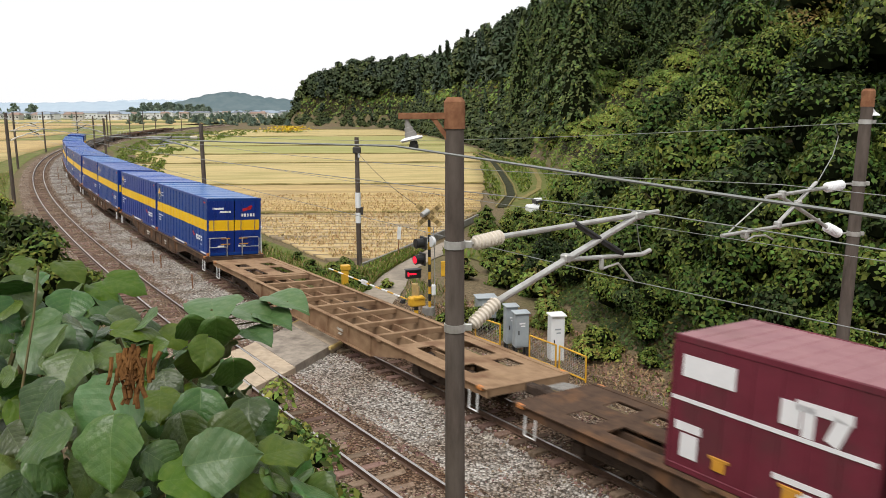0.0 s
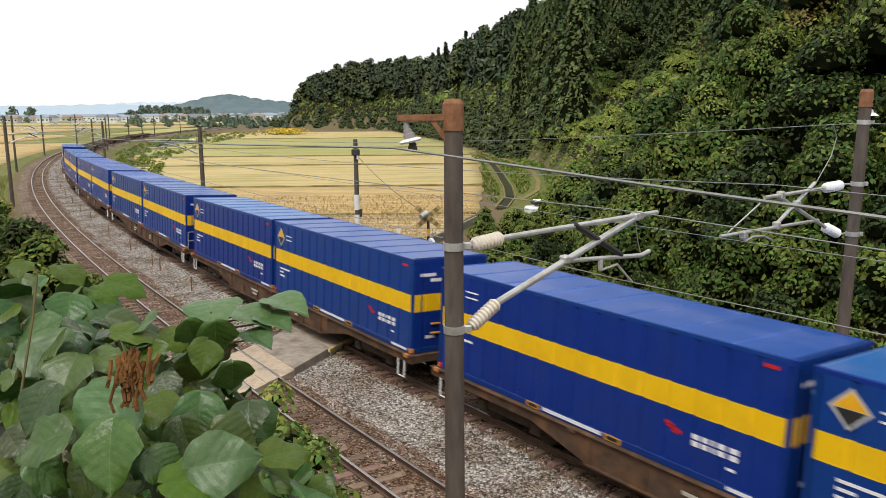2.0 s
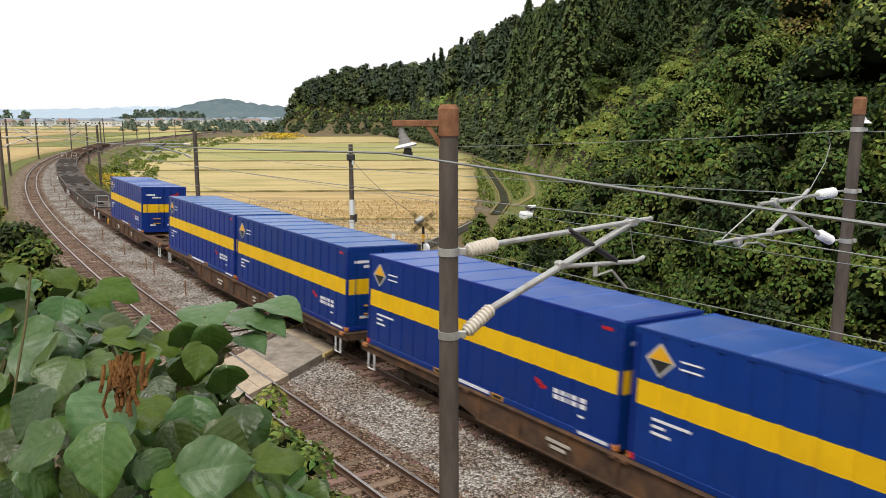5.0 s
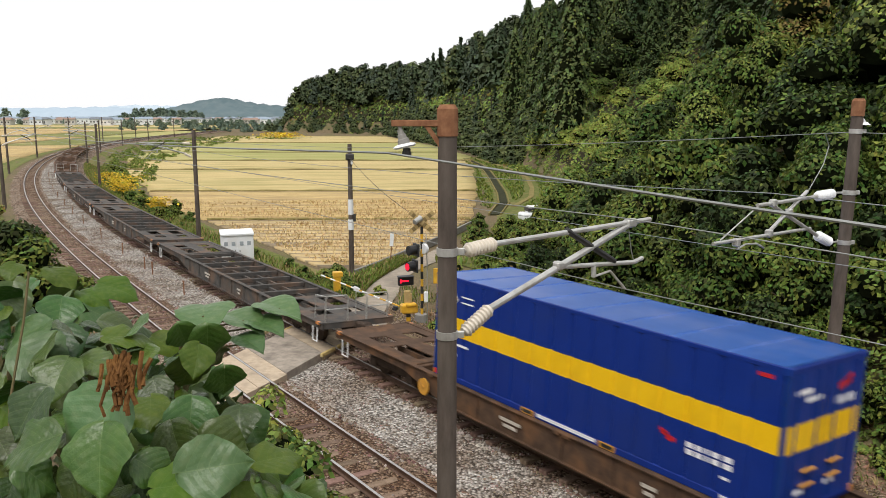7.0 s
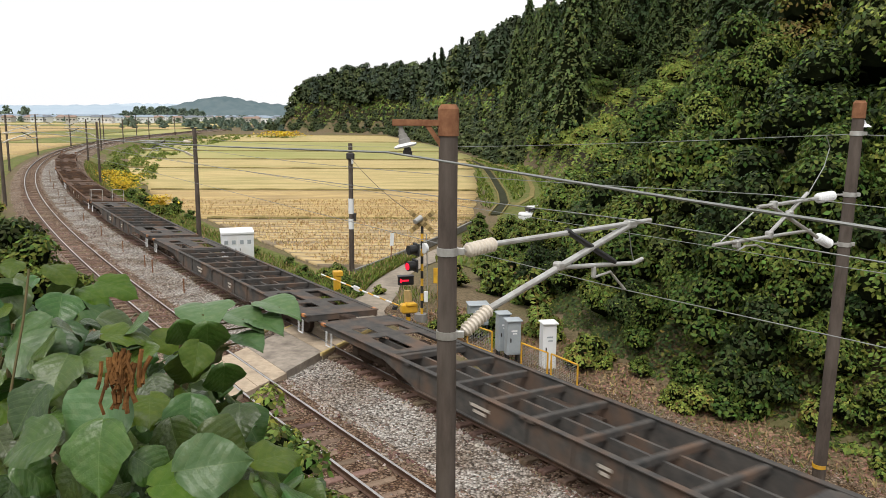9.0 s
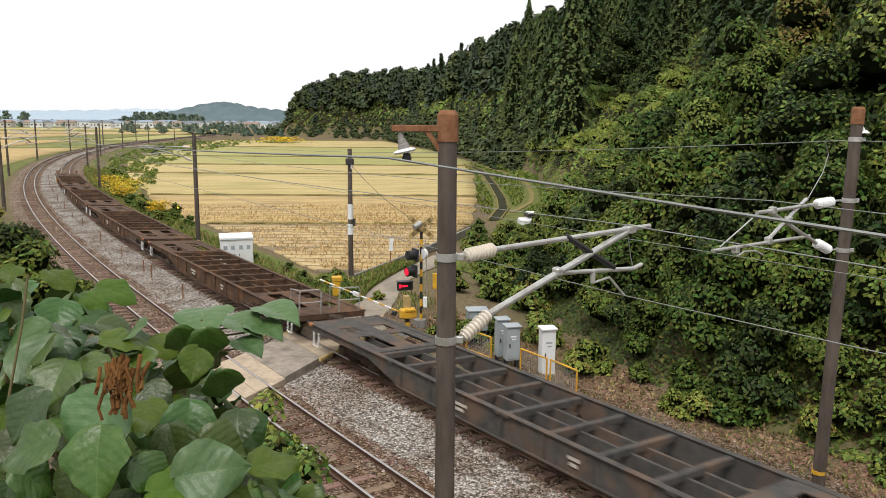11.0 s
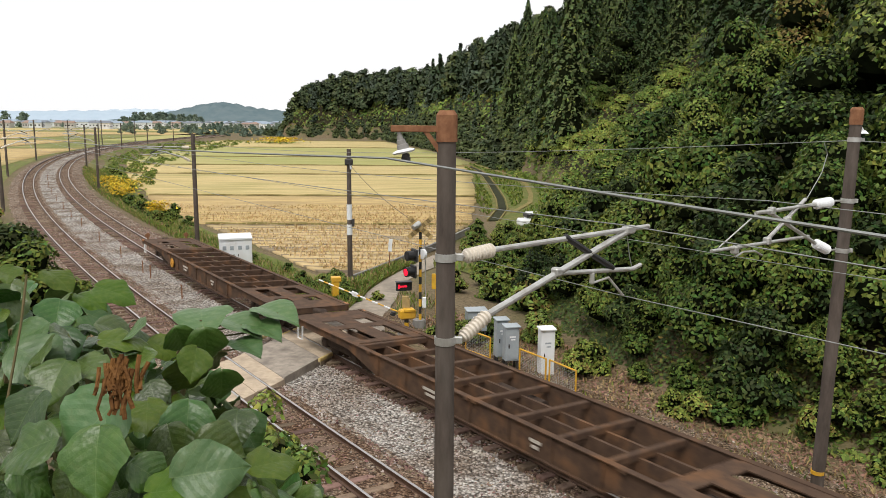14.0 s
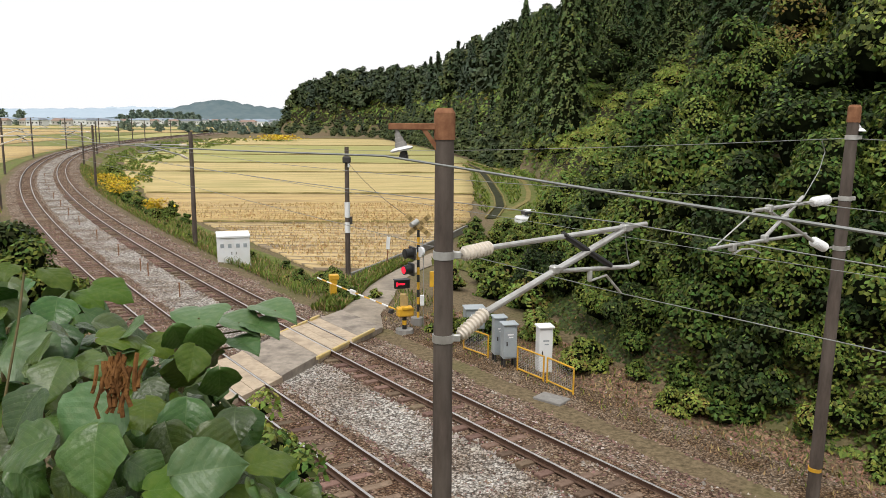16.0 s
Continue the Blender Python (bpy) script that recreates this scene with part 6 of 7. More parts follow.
def trunk_bm(R, H, rng, conifer=False):
    bm = BM()
    top = Vector((rng.uniform(-0.2, 0.2), rng.uniform(-0.2, 0.2), H * (0.95 if conifer else 0.6)))
    cyl(bm, (0, 0, -0.8), top * 0.5, 0.05 * R + 0.06, 0.035 * R + 0.04, seg=7)
    cyl(bm, top * 0.5, top, 0.035 * R + 0.04, 0.02, seg=7)
    if not conifer:
        for k in range(5):
            a = rng.uniform(0, 6.283)
            s = top * rng.uniform(0.4, 0.9)
            cyl(bm, s, s + Vector((math.cos(a) * R * 0.55, math.sin(a) * R * 0.55, H * 0.2)), 0.02 * R + 0.02, 0.012, seg=5)
    return bm


TREES = {}


def tree_kind(key, seed, n, R, H, size, leaf, conifer=False, inner=0.8):
    V, core = conifer_crown(seed, n, R, H, size) if conifer else broadleaf_crown(seed, n, R, H, size, inner=inner)
    rng = np.random.RandomState(seed + 50)
    mi = (rng.rand(len(V) // 4) < (0.27 if key.startswith(('near', 'shrub')) else 0.08)).astype(int)
    other = L_MID if conifer else L_LIGHT if leaf is not L_LIGHT else L_YEL
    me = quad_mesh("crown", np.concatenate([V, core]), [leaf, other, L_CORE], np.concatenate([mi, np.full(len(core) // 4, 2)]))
    b = trunk_bm(R, H, random.Random(seed), conifer)
    tm = bpy.data.meshes.new("trunk")
    b.to_mesh(tm)
    b.free()
    tm.materials.append(M_BARK)
    TREES[key] = (me, tm, R, H)


def plant(key, name, x, y, z, sc, label, group, category="tree", rot=0.0):
    me, tm, R, H = TREES[key]
    e = empty(name, Matrix.LocRotScale((x, y, z), Euler((0, 0, rot)), (sc, sc, sc * random.uniform(0.9, 1.12))))
    c = new("crown", me)
    c.parent = e
    t = new("trunk", tm)
    t.parent = e
    tagged(e, label, category, group)
    return e


for i in range(4):
    tree_kind(f"near{i}", 10 + i, 4600, 3.0, 6.4, 0.115, (L_MID, L_DARK, L_MID, L_DARK)[i])
tree_kind("near4", 16, 4600, 3.0, 6.2, 0.115, L_YEL)
for i in range(3):
    tree_kind(f"back{i}", 17 + i, 2700, 3.2, 6.8, 0.145, (L_MID, L_DARK, L_DARK)[i])
for i in range(3):
    tree_kind(f"mid{i}", 20 + i, 2400, 4.6, 9.5, 0.22, (L_DARK, L_MID, L_DARK)[i])
for i in range(3):
    tree_kind(f"con{i}", 30 + i, 3900, 3.6, 15.0, 0.24, L_CON, conifer=True)
for i in range(3):
    tree_kind(f"shrub{i}", 40 + i, 700, 1.5, 1.9, 0.14, (L_MID, L_LIGHT, L_MID)[i])
for i in range(3):
    tree_kind(f"toe{i}", 52 + i, 2500, 1.7, 2.9, 0.095, (L_MID, L_DARK, L_MID)[i])
tree_kind("sap0", 48, 1500, 0.5, 2.2, 0.04, L_MID, inner=0.35)
tree_kind("vine0", 45, 2300, 2.6, 2.6, 0.16, L_LIGHT)
tree_kind("vine1", 46, 2300, 2.4, 2.2, 0.16, L_LIGHT)


def woods():
    rng = random.Random(11)
    pts = []

    def fill(x0, x1, y0, y1, step, d0, d1):
        xs = np.arange(x0, x1, step)
        ys = np.arange(y0, y1, step)
        X, Y = np.meshgrid(xs, ys)
        X = X.ravel() + np.array([rng.uniform(-0.42, 0.42) for _ in range(X.size)]) * step
        Y = Y.ravel() + np.array([rng.uniform(-0.42, 0.42) for _ in range(Y.size)]) * step
        D = toe_distance(X, Y)
        ok = (D > d0) & (D < d1) & (X / np.maximum(Y, 1) < 0.78) & (X / np.maximum(Y, 1) > -0.3)
        return X[ok], Y[ok], ground_z(X[ok], Y[ok]), D[ok]
    # close wall of broadleaf trees above the line
    for x, y, z, d in zip(*fill(2, 60, 8, 62, 3.9, 1.6, 26)):
        k = rng.randrange(4) if rng.random() > 0.06 else 4
        sc = rng.uniform(0.8, 1.05) if d < 5 else rng.uniform(0.95, 1.35)
        if 28 < y < 62 and d < 12:
            sc *= 0.5 if y > 42 or d < 5 else 0.75
        if d > 13 or y > 48 and d > 8:
            k = rng.randrange(3)
        plant(f"back{k}" if d > 13 or y > 48 and d > 8 else f"near{k}", "broadleaf_tree", x, y, z - 0.9 - (0.5 if d < 5 else 0), sc, "dense green broadleaf tree on the hillside", "trees on the hill", rot=rng.uniform(0, 6.28))
    # bushy growth that closes the wall down to its foot
    for x, y, z, d in zip(*fill(2, 40, 8, 44, 1.65, 0.1, 8.5)):
        if not (28 < y < 62 and d > 6 or x / y > 0.68):
            plant(f"toe{rng.randrange(3)}", "broadleaf_bush", x, y, z - 0.5, rng.uniform(0.85, 1.35) * (0.7 if d < 1.2 else 1), "bushy green growth at the foot of the hill", "bushes at the hill's foot", "bush", rng.uniform(0, 6.28))
    # lighter vine-covered shrubs at the toe farther along
    for x, y, z, d in zip(*fill(2, 40, 30, 150, 5.2, 0.2, 16)):
        if (y > 62 or d < 8) and not (abs(x / y - 0.13) < 0.04 and y < 69):
            plant(rng.choice(("vine0", "vine1", "shrub1")), "shrub", x, y, z - 0.5, rng.uniform(0.8, 1.25) * (0.7 if y < 62 else 1.0), "light green vine-covered shrub at the foot of the hill", "shrubs at the hill's foot", "shrub", rng.uniform(0, 6.28))
    # tall mixed wood behind
    for x, y, z, d in zip(*fill(4, 110, 10, 205, 7.2, 4, 62)):
        if y < 62 and d < 24 or y < 100 and d < 14:
            continue
        if y > 80 and d < 9:
            continue
        if y > 66 and d < 30 and rng.random() < 0.75 or d < 45 and rng.random() < 0.03:
            plant(f"con{rng.randrange(3)}", "conifer_tree", x, y, z - 0.5, rng.uniform(0.8, 1.15), "tall dark green cedar on the wooded hill", "trees on the hill", rot=rng.uniform(0, 6.28))
        else:
            plant(f"mid{rng.randrange(3)}", "broadleaf_tree", x, y, z - 0.8, rng.uniform(0.8, 1.2), "dark green broadleaf tree on the wooded hill", "trees on the hill", rot=rng.uniform(0, 6.28))
    # far woods, one mass
    X, Y, Z, D = fill(-130, 110, 205, 520, 7.4, -2, 70)
    VV, MI = [], []
    base_b = [broadleaf_crown(60 + i, 230, 5.6, 10.5, 0.95, 1, 7) for i in range(3)]
    base_c = [conifer_crown(70 + i, 260, 4.2, 15.0, 0.9, 1) for i in range(2)]

    def add(B, a, sc, x, y, z, m):
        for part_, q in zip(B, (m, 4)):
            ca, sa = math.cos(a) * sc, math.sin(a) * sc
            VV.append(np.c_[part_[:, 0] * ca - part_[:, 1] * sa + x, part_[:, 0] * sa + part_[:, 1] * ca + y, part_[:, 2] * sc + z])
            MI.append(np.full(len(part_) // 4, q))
    for x, y, z, d in zip(X, Y, Z, D):
        con = rng.random() < (0.7 if d < 16 and y < 400 else 0.02)
        add(rng.choice(base_c if con else base_b), rng.uniform(0, 6.28), rng.uniform(0.75, 1.2) * (0.5 if d < 7 else 1), x, y, z - (2.0 if d < 7 else 0.6), rng.choice((0, 0, 3)) if con else rng.choice((1, 1, 2, 3)))
    # low growth along the far toe
    for k in range(560):
        y = rng.uniform(140, 475)
        x = float(np.interp(y, [130, 175, 240, 310, 380, 430, 462, 475], [15, 12, 2, -12, -26, -60, -98, -105])) + rng.uniform(-5, 4)
        add(rng.choice(base_b), 0, rng.uniform(0.25, 0.55), x, y, gz(x, y) - 0.9, rng.choice((1, 2, 2)))
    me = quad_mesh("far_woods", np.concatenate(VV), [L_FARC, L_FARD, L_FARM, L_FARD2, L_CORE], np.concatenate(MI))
    tagged(new("far_woods", me), "mixed woods on the distant hill, dark green tinted with haze", "woods", kind="stuff")


# far greens with haze mixed into the colour, bluer than the near trees
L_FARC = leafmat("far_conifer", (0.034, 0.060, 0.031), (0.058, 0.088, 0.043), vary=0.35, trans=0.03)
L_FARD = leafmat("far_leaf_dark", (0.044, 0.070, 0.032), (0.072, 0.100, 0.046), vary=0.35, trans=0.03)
L_FARD2 = leafmat("far_leaf_haze", (0.040, 0.064, 0.042), (0.064, 0.090, 0.056), vary=0.3, trans=0.03)
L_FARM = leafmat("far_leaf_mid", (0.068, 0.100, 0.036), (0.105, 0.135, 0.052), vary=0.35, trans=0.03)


def hillside_cover():
    """Low leafy undergrowth over the hill's foot, too much to count."""
    rng = np.random.RandomState(77)
    VV, MI = [], []
    for x0, x1, y0, y1, d0, d1, n, size in ((2, 27, 9, 52, -0.5, 8, 230000, 0.095), (2, 30, 52, 66, -0.6, 7, 26000, 0.12), (0, 50, 60, 130, -2, 24, 40000, 0.26), (-40, 50, 125, 330, -4, 22, 34000, 0.8), (-130, 20, 290, 520, -4, 30, 40000, 1.1)):
        x, y = rng.uniform(x0, x1, n), rng.uniform(y0, y1, n)
        D = toe_distance(x, y)
        ok = (D > d0 + 0.9 * wobble(x, y, 1.3, 4) + 0.35) & (D < d1) & (x / y < 0.8)
        x, y, D = x[ok], y[ok], D[ok]
        lump = np.clip(0.5 + 0.9 * wobble(x, y, 1.15, 5) + 0.6 * wobble(x, y, 0.5, 7), 0, 1.6) * smooth(-0.4, 3.0, D)
        k = np.sqrt(rng.rand(len(x)))
        C = np.c_[x, y, ground_z(x, y) + 0.08 + lump * 1.8 * k]
        N = np.c_[-0.5 + 0 * x, -0.5 + 0 * x, 0.7 + 0 * x]
        VV.append(leaf_quads(C, N, size, rng))
        t = wobble(x, y, 2.6, 9) + rng.normal(0, 0.3, len(x)) + np.where(y > 60, 0.25, 0)
        MI.append(np.where(t > 0.45, 2, np.where(t > -0.1, 1, 0)))
        MI[-1] = np.where(rng.rand(len(x)) < 0.03, 3, MI[-1])
    me = quad_mesh("hillside_undergrowth", np.concatenate(VV), [L_DARK, L_MID, L_LIGHT, L_YEL], np.concatenate(MI))
    tagged(new("hillside_undergrowth", me), "dense leafy green undergrowth and vines over the hill's foot", "undergrowth", kind="stuff")


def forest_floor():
    """Leaf mould under the trees, over the ground, darkened to hold the shade in the gaps."""
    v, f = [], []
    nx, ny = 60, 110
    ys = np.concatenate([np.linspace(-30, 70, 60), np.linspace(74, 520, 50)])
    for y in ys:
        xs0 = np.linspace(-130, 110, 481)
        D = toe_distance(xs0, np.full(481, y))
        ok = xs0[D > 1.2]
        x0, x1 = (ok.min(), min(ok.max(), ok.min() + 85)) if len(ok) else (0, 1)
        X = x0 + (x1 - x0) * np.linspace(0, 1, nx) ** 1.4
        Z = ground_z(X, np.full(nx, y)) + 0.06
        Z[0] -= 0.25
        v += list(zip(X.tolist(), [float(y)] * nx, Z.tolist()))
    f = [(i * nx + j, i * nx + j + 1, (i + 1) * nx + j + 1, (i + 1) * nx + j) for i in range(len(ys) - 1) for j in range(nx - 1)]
    ob = pydata("forest_floor", v, f, mat("leaf_mould_shaded", (0.018, 0.016, 0.009), (0.05, 0.04, 0.022), rough=0.97, scale=3, bump=0.8), smooth=True)
    tagged(ob, "leaf mould on the wooded slope, shade put into its dark colour", "forest floor", kind="structure")


woods()
forest_floor()
hillside_cover()
r_ = random.Random(91)
for k in range(15):
    y_ = r_.uniform(104, 195)
    x_ = float(np.interp(y_, [90, 130, 175, 240], [12.5, 15, 12, 2])) + r_.uniform(2, 11)
    plant(f"con{k % 3}", "conifer_tree", x_, y_, gz(x_, y_) - 0.6, r_.uniform(1.15, 1.5), "tall dark green cedar at the edge of the wood", "trees on the hill", rot=r_.uniform(0, 6.28))


def verge():
    """Weeds and bushes along the line and lane."""
    rng = random.Random(21)
    spots = []
    for k in range(60):
        s = rng.uniform(4.5, 110)
        q = rng.uniform(3.6, 6.4) + (0.012 * s)
        if 13 < s < 21 and q < 5.2 or 22.5 < s < 25 and q < 4:
            continue
        x, y, _ = on_line(s, q)
        spots.append((x, y, rng.uniform(0.22, 0.55) * (0.8 if s < 40 else 1.3), "weed along the track's edge"))
    for k in range(26):
        s, q = rng.uniform(4.5, 13), rng.uniform(4.2, 7.5)
        x, y, _ = on_line(s, q)
        if abs(x - np.interp(y, [30, 34, 38], [-3.8, -3.6, -3.3])) > 1.9:
            spots.append((x, y, rng.uniform(0.3, 0.55), "weed bush beside the lane"))
    for k in range(46):
        s, q = rng.uniform(-18, -1), rng.uniform(4.6, 7.4)
        x, y, _ = on_line(s, q)
        if q > 5.3 or s > -5:
            spots.append((x, y, rng.uniform(0.3, 0.62), "bush at the foot of the hill beside the line"))
    for k in range(40):
        s, q = rng.uniform(16, 80), -rng.uniform(8.0, 13)
        x, y, _ = on_line(s, q)
        spots.append((x, y, rng.uniform(0.6, 1.2), "bush on the outer side of the line"))
    for k in range(14):
        x, y = rng.uniform(0.2, 6), rng.uniform(33, 58)
        if x > np.interp(y, [33, 42, 49, 57], [-1.4, -0.2, 1.6, 4.0]):
            spots.append((x, y, rng.uniform(0.5, 1.0), "bush between lane and hill"))
    for k in range(34):
        x, y = rng.uniform(0.6, 7), rng.uniform(43, 64)
        if x > np.interp(y, [43, 47.5, 50, 64], [-0.2, 1.4, 1.2, 2.6]):
            spots.append((x, y, rng.uniform(0.45, 0.8), "bush between lane and hill"))
    lane_c = lambda y: np.interp(y, [28, 30.6, 34, 36.9, 39.4, 42.8, 47.5], [-4.3, -3.75, -3.6, -3.5, -3.0, -2.1, -0.6])
    spots = [p for p in spots if abs(p[0] - lane_c(p[1])) > 1.75 + 0.9 * p[2] or p[1] > 50]
    for k in range(13):
        x, y, _ = on_line(4.6 + 0.42 * k, rng.uniform(3.5, 5.2))
        spots.append((float(x), float(y), rng.uniform(0.22, 0.38), "weed clump beside the track"))
    for x, y, sc, lab in spots:
        plant(f"shrub{rng.randrange(3)}", "bush", x, y, gz(x, y) - 0.25 * sc, sc, "leafy green " + lab, "weeds and bushes", "bush", rng.uniform(0, 6.28))


verge()


def grass_tufts():
    """Grass and dry stalks by the line, the lane and the hill's foot."""
    rng = np.random.RandomState(8)

    def blades(P, h, w, lean):
        n = len(P)
        a = rng.uniform(0, 6.283, n)
        hh = h * rng.uniform(0.5, 1.4, n)
        d = np.c_[np.cos(a), np.sin(a), 0 * a]
        sd = np.c_[-np.sin(a), np.cos(a), 0 * a]
        top = P + d * (lean * hh * rng.uniform(0.2, 1, n))[:, None] + np.c_[0 * a, 0 * a, hh]
        midp = P + (top - P) * 0.5 + np.c_[0 * a, 0 * a, hh * 0.12]
        return np.stack([P, midp + sd * w, top, midp - sd * w], 1).reshape(-1, 3)
    S, Q = [], []
    for s0, s1, q0, q1, n in ((-26, 6, 3.3, 7.5, 5000), (6, 120, 2.5, 6.6, 22000), (10, 90, -12, -7.2, 5000), (-30, 8, -10, -6.7, 2500)):
        S.append(rng.uniform(s0, s1, n))
        Q.append(rng.uniform(q0, q1, n))
    S, Q = np.concatenate(S), np.concatenate(Q)
    x, y, _ = on_line(S, Q)
    lx = np.interp(y, [28, 30.6, 33.8, 36.9, 39.4, 42.8, 49], [-4.0, -3.75, -3.6, -3.5, -3.0, -2.1, -0.3])
    ok = (np.abs(x - lx) > 1.5) | (y > 50)
    x, y, S, Q = x[ok], y[ok], S[ok], Q[ok]
    P = np.c_[x, y, ground_z(x, y) - 0.03]
    dry = (rng.rand(len(P)) < np.where((S < 2) & (Q > 0), 0.72, 0.22)).astype(int)
    V = blades(P, np.where((S < 2) & (Q > 0), 0.15, 0.38), 0.022, 1.0)
    tagged(new("verge_grass", quad_mesh("verge_grass", V, [L_GRASS, L_DRY], dry)), "green and dry grass along the line", "grass", kind="stuff")
    # grass overgrowing the lane's field side
    n = 5200
    y = rng.uniform(31.2, 46, n)
    x = np.interp(y, [31, 32.2, 34.4, 36.8, 39.3, 42.8, 47.5], [-4.2, -4.05, -3.75, -3.6, -3.2, -2.5, -1.4]) - 0.02 - 1.3 * rng.rand(n) ** 1.2
    P = np.c_[x, y, np.interp(y, [31, 34.2, 36.9, 39.6, 42.9, 47.5], [-0.2, -0.30, -0.39, -0.49, -0.64, -0.87]) - 0.06]
    P[:, 2] = np.maximum(np.minimum(ground_z(x, y), P[:, 2]), P[:, 2] - 0.4)
    V = blades(P, 0.30, 0.03, 1.0)
    tagged(new("lane_grass", quad_mesh("lane_grass", V, [L_GRASS, L_DRY], (rng.rand(n) < 0.2).astype(int))), "green grass overgrowing the edge of the lane", "grass", kind="stuff")
    # rough meadow between field, ditch and hill
    n = 16000
    x, y = rng.uniform(-5, 16, n), rng.uniform(44, 170, n)
    D = toe_distance(x, y)
    ok = (D < 0.5) & (D > -10) & (x > np.interp(y, [44, 49, 57, 66, 76], [-1.0, 0.9, 3.4, 5.6, 3.5])) & (np.abs(x - np.interp(y, [70, 79, 90, 142, 165], [4.4, 5.9, 6.4, 6.2, 4.0])) > 1.0)
    ok &= np.abs(x - np.interp(y, [76, 86, 96, 112, 128, 148, 170], [6.6, 9.4, 10.6, 11.7, 11.4, 8.6, 5.5])) > 0.9
    P = np.c_[x, y, ground_z(x, y) - 0.03][ok]
    tagged(new("meadow_grass", quad_mesh("meadow_grass", blades(P, 0.42, 0.10, 0.9), [L_GRASS])), "rough green grass between field and hill", "grass", kind="stuff")
    # fallen leaves on the slope beyond the track
    n = 30000
    s_, q_ = rng.uniform(-30, 1, n), 3.0 + 4.8 * rng.rand(n) ** 0.8
    x, y, _ = on_line(s_, q_)
    C = np.c_[x, y, ground_z(x, y) + 0.015]
    V = leaf_quads(C, np.tile([0.0, 0, 1.2], (n, 1)), 0.075, rng, long=1.6, droop=0)
    tagged(new("leaf_litter", quad_mesh("leaf_litter", V, [L_LITTER])), "fallen brown leaves on the slope by the track", "leaf litter", kind="stuff")
    # stubble rows in the nearest fields
    n = 34000
    y = 44 + 36 * rng.rand(n) ** 1.3
    row = np.round(y / 0.62) * 0.62
    x = rng.uniform(-45, 6, n)
    S, Q = line_coords(x, row)
    lane_x = np.interp(row, [37, 42, 49, 57, 66, 90], [-5.6, -4.2, -2.4, 0.0, 2.4, 3.4])
    ok = (Q > 7.8) & (x < lane_x - 0.3) & (wobble(x, y * 3, 4.5, 3) + rng.normal(0, 0.25, n) > -0.25)
    P = np.c_[x, row + 0.035 * (x + 40) + rng.normal(0, 0.06, n), np.full(n, -1.14)][ok]
    V = blades(P, 0.17, 0.05, 0.9)
    tagged(new("rice_stubble", quad_mesh("rice_stubble", V, [L_STRAW])), "cut golden rice stubble in rows", "stubble", kind="stuff")


L_STRAW = leafmat("straw", (0.44, 0.325, 0.15), (0.60, 0.46, 0.23), vary=0.25, per="island")
grass_tufts()


def goldenrod():
    rng = np.random.RandomState(14)
    for s, q, w in ((72, 5.2, 2.2), (79, 6.4, 2.6), (85, 5.2, 2.0), (66, 5.0, 1.6), (48, 5.6, 1.2), (300, 44, 9)):
        x, y, _ = on_line(s, q)
        z = gz(x, y)
        n = 700
        C = np.c_[rng.normal(0, w * 0.45, n), rng.normal(0, w * 0.45, n), rng.uniform(0.2, 1.7, n) * (1.6 if w > 5 else 1)]
        me = quad_mesh("flowers", leaf_quads(C, np.tile([0, 0, 1.0], (n, 1)), 0.16 if w < 5 else 0.6, rng), [L_FLOWER, L_LIGHT], (C[:, 2] < 0.85).astype(int))
        e = empty("goldenrod_clump", pose(x, y, z - 0.1))
        o = new("flower_mass", me)
        o.parent = e
        tagged(o, kind="stuff")
        tagged(e, "clump of tall yellow goldenrod beside the line", "flowers", "goldenrod clumps")


goldenrod()


# ---------------- kudzu on the bank before the camera ----------------
K_LEAF = [mat("kudzu_leaf", (0.024, 0.063, 0.009), (0.046, 0.100, 0.015), rough=0.36, scale=3, stain=(0.07, 0.09, 0.03), stain_scale=6, stain_amt=0.3, per="object", vary=0.45, trans=0.05, spec=0.42),
          # yellow-green with light passing through put into the colour, besides the translucency
          mat("kudzu_leaf_lit", (0.058, 0.115, 0.008), (0.092, 0.155, 0.014), rough=0.42, scale=3, stain=(0.14, 0.17, 0.03), stain_scale=6, stain_amt=0.3, per="object", vary=0.2, trans=0.3, spec=0.3),
          mat("kudzu_leaf_pale", (0.052, 0.118, 0.035), (0.078, 0.152, 0.050), rough=0.42, scale=3, stain=(0.15, 0.19, 0.09), stain_scale=6, stain_amt=0.3, per="object", vary=0.12, trans=0.08, spec=0.45)]


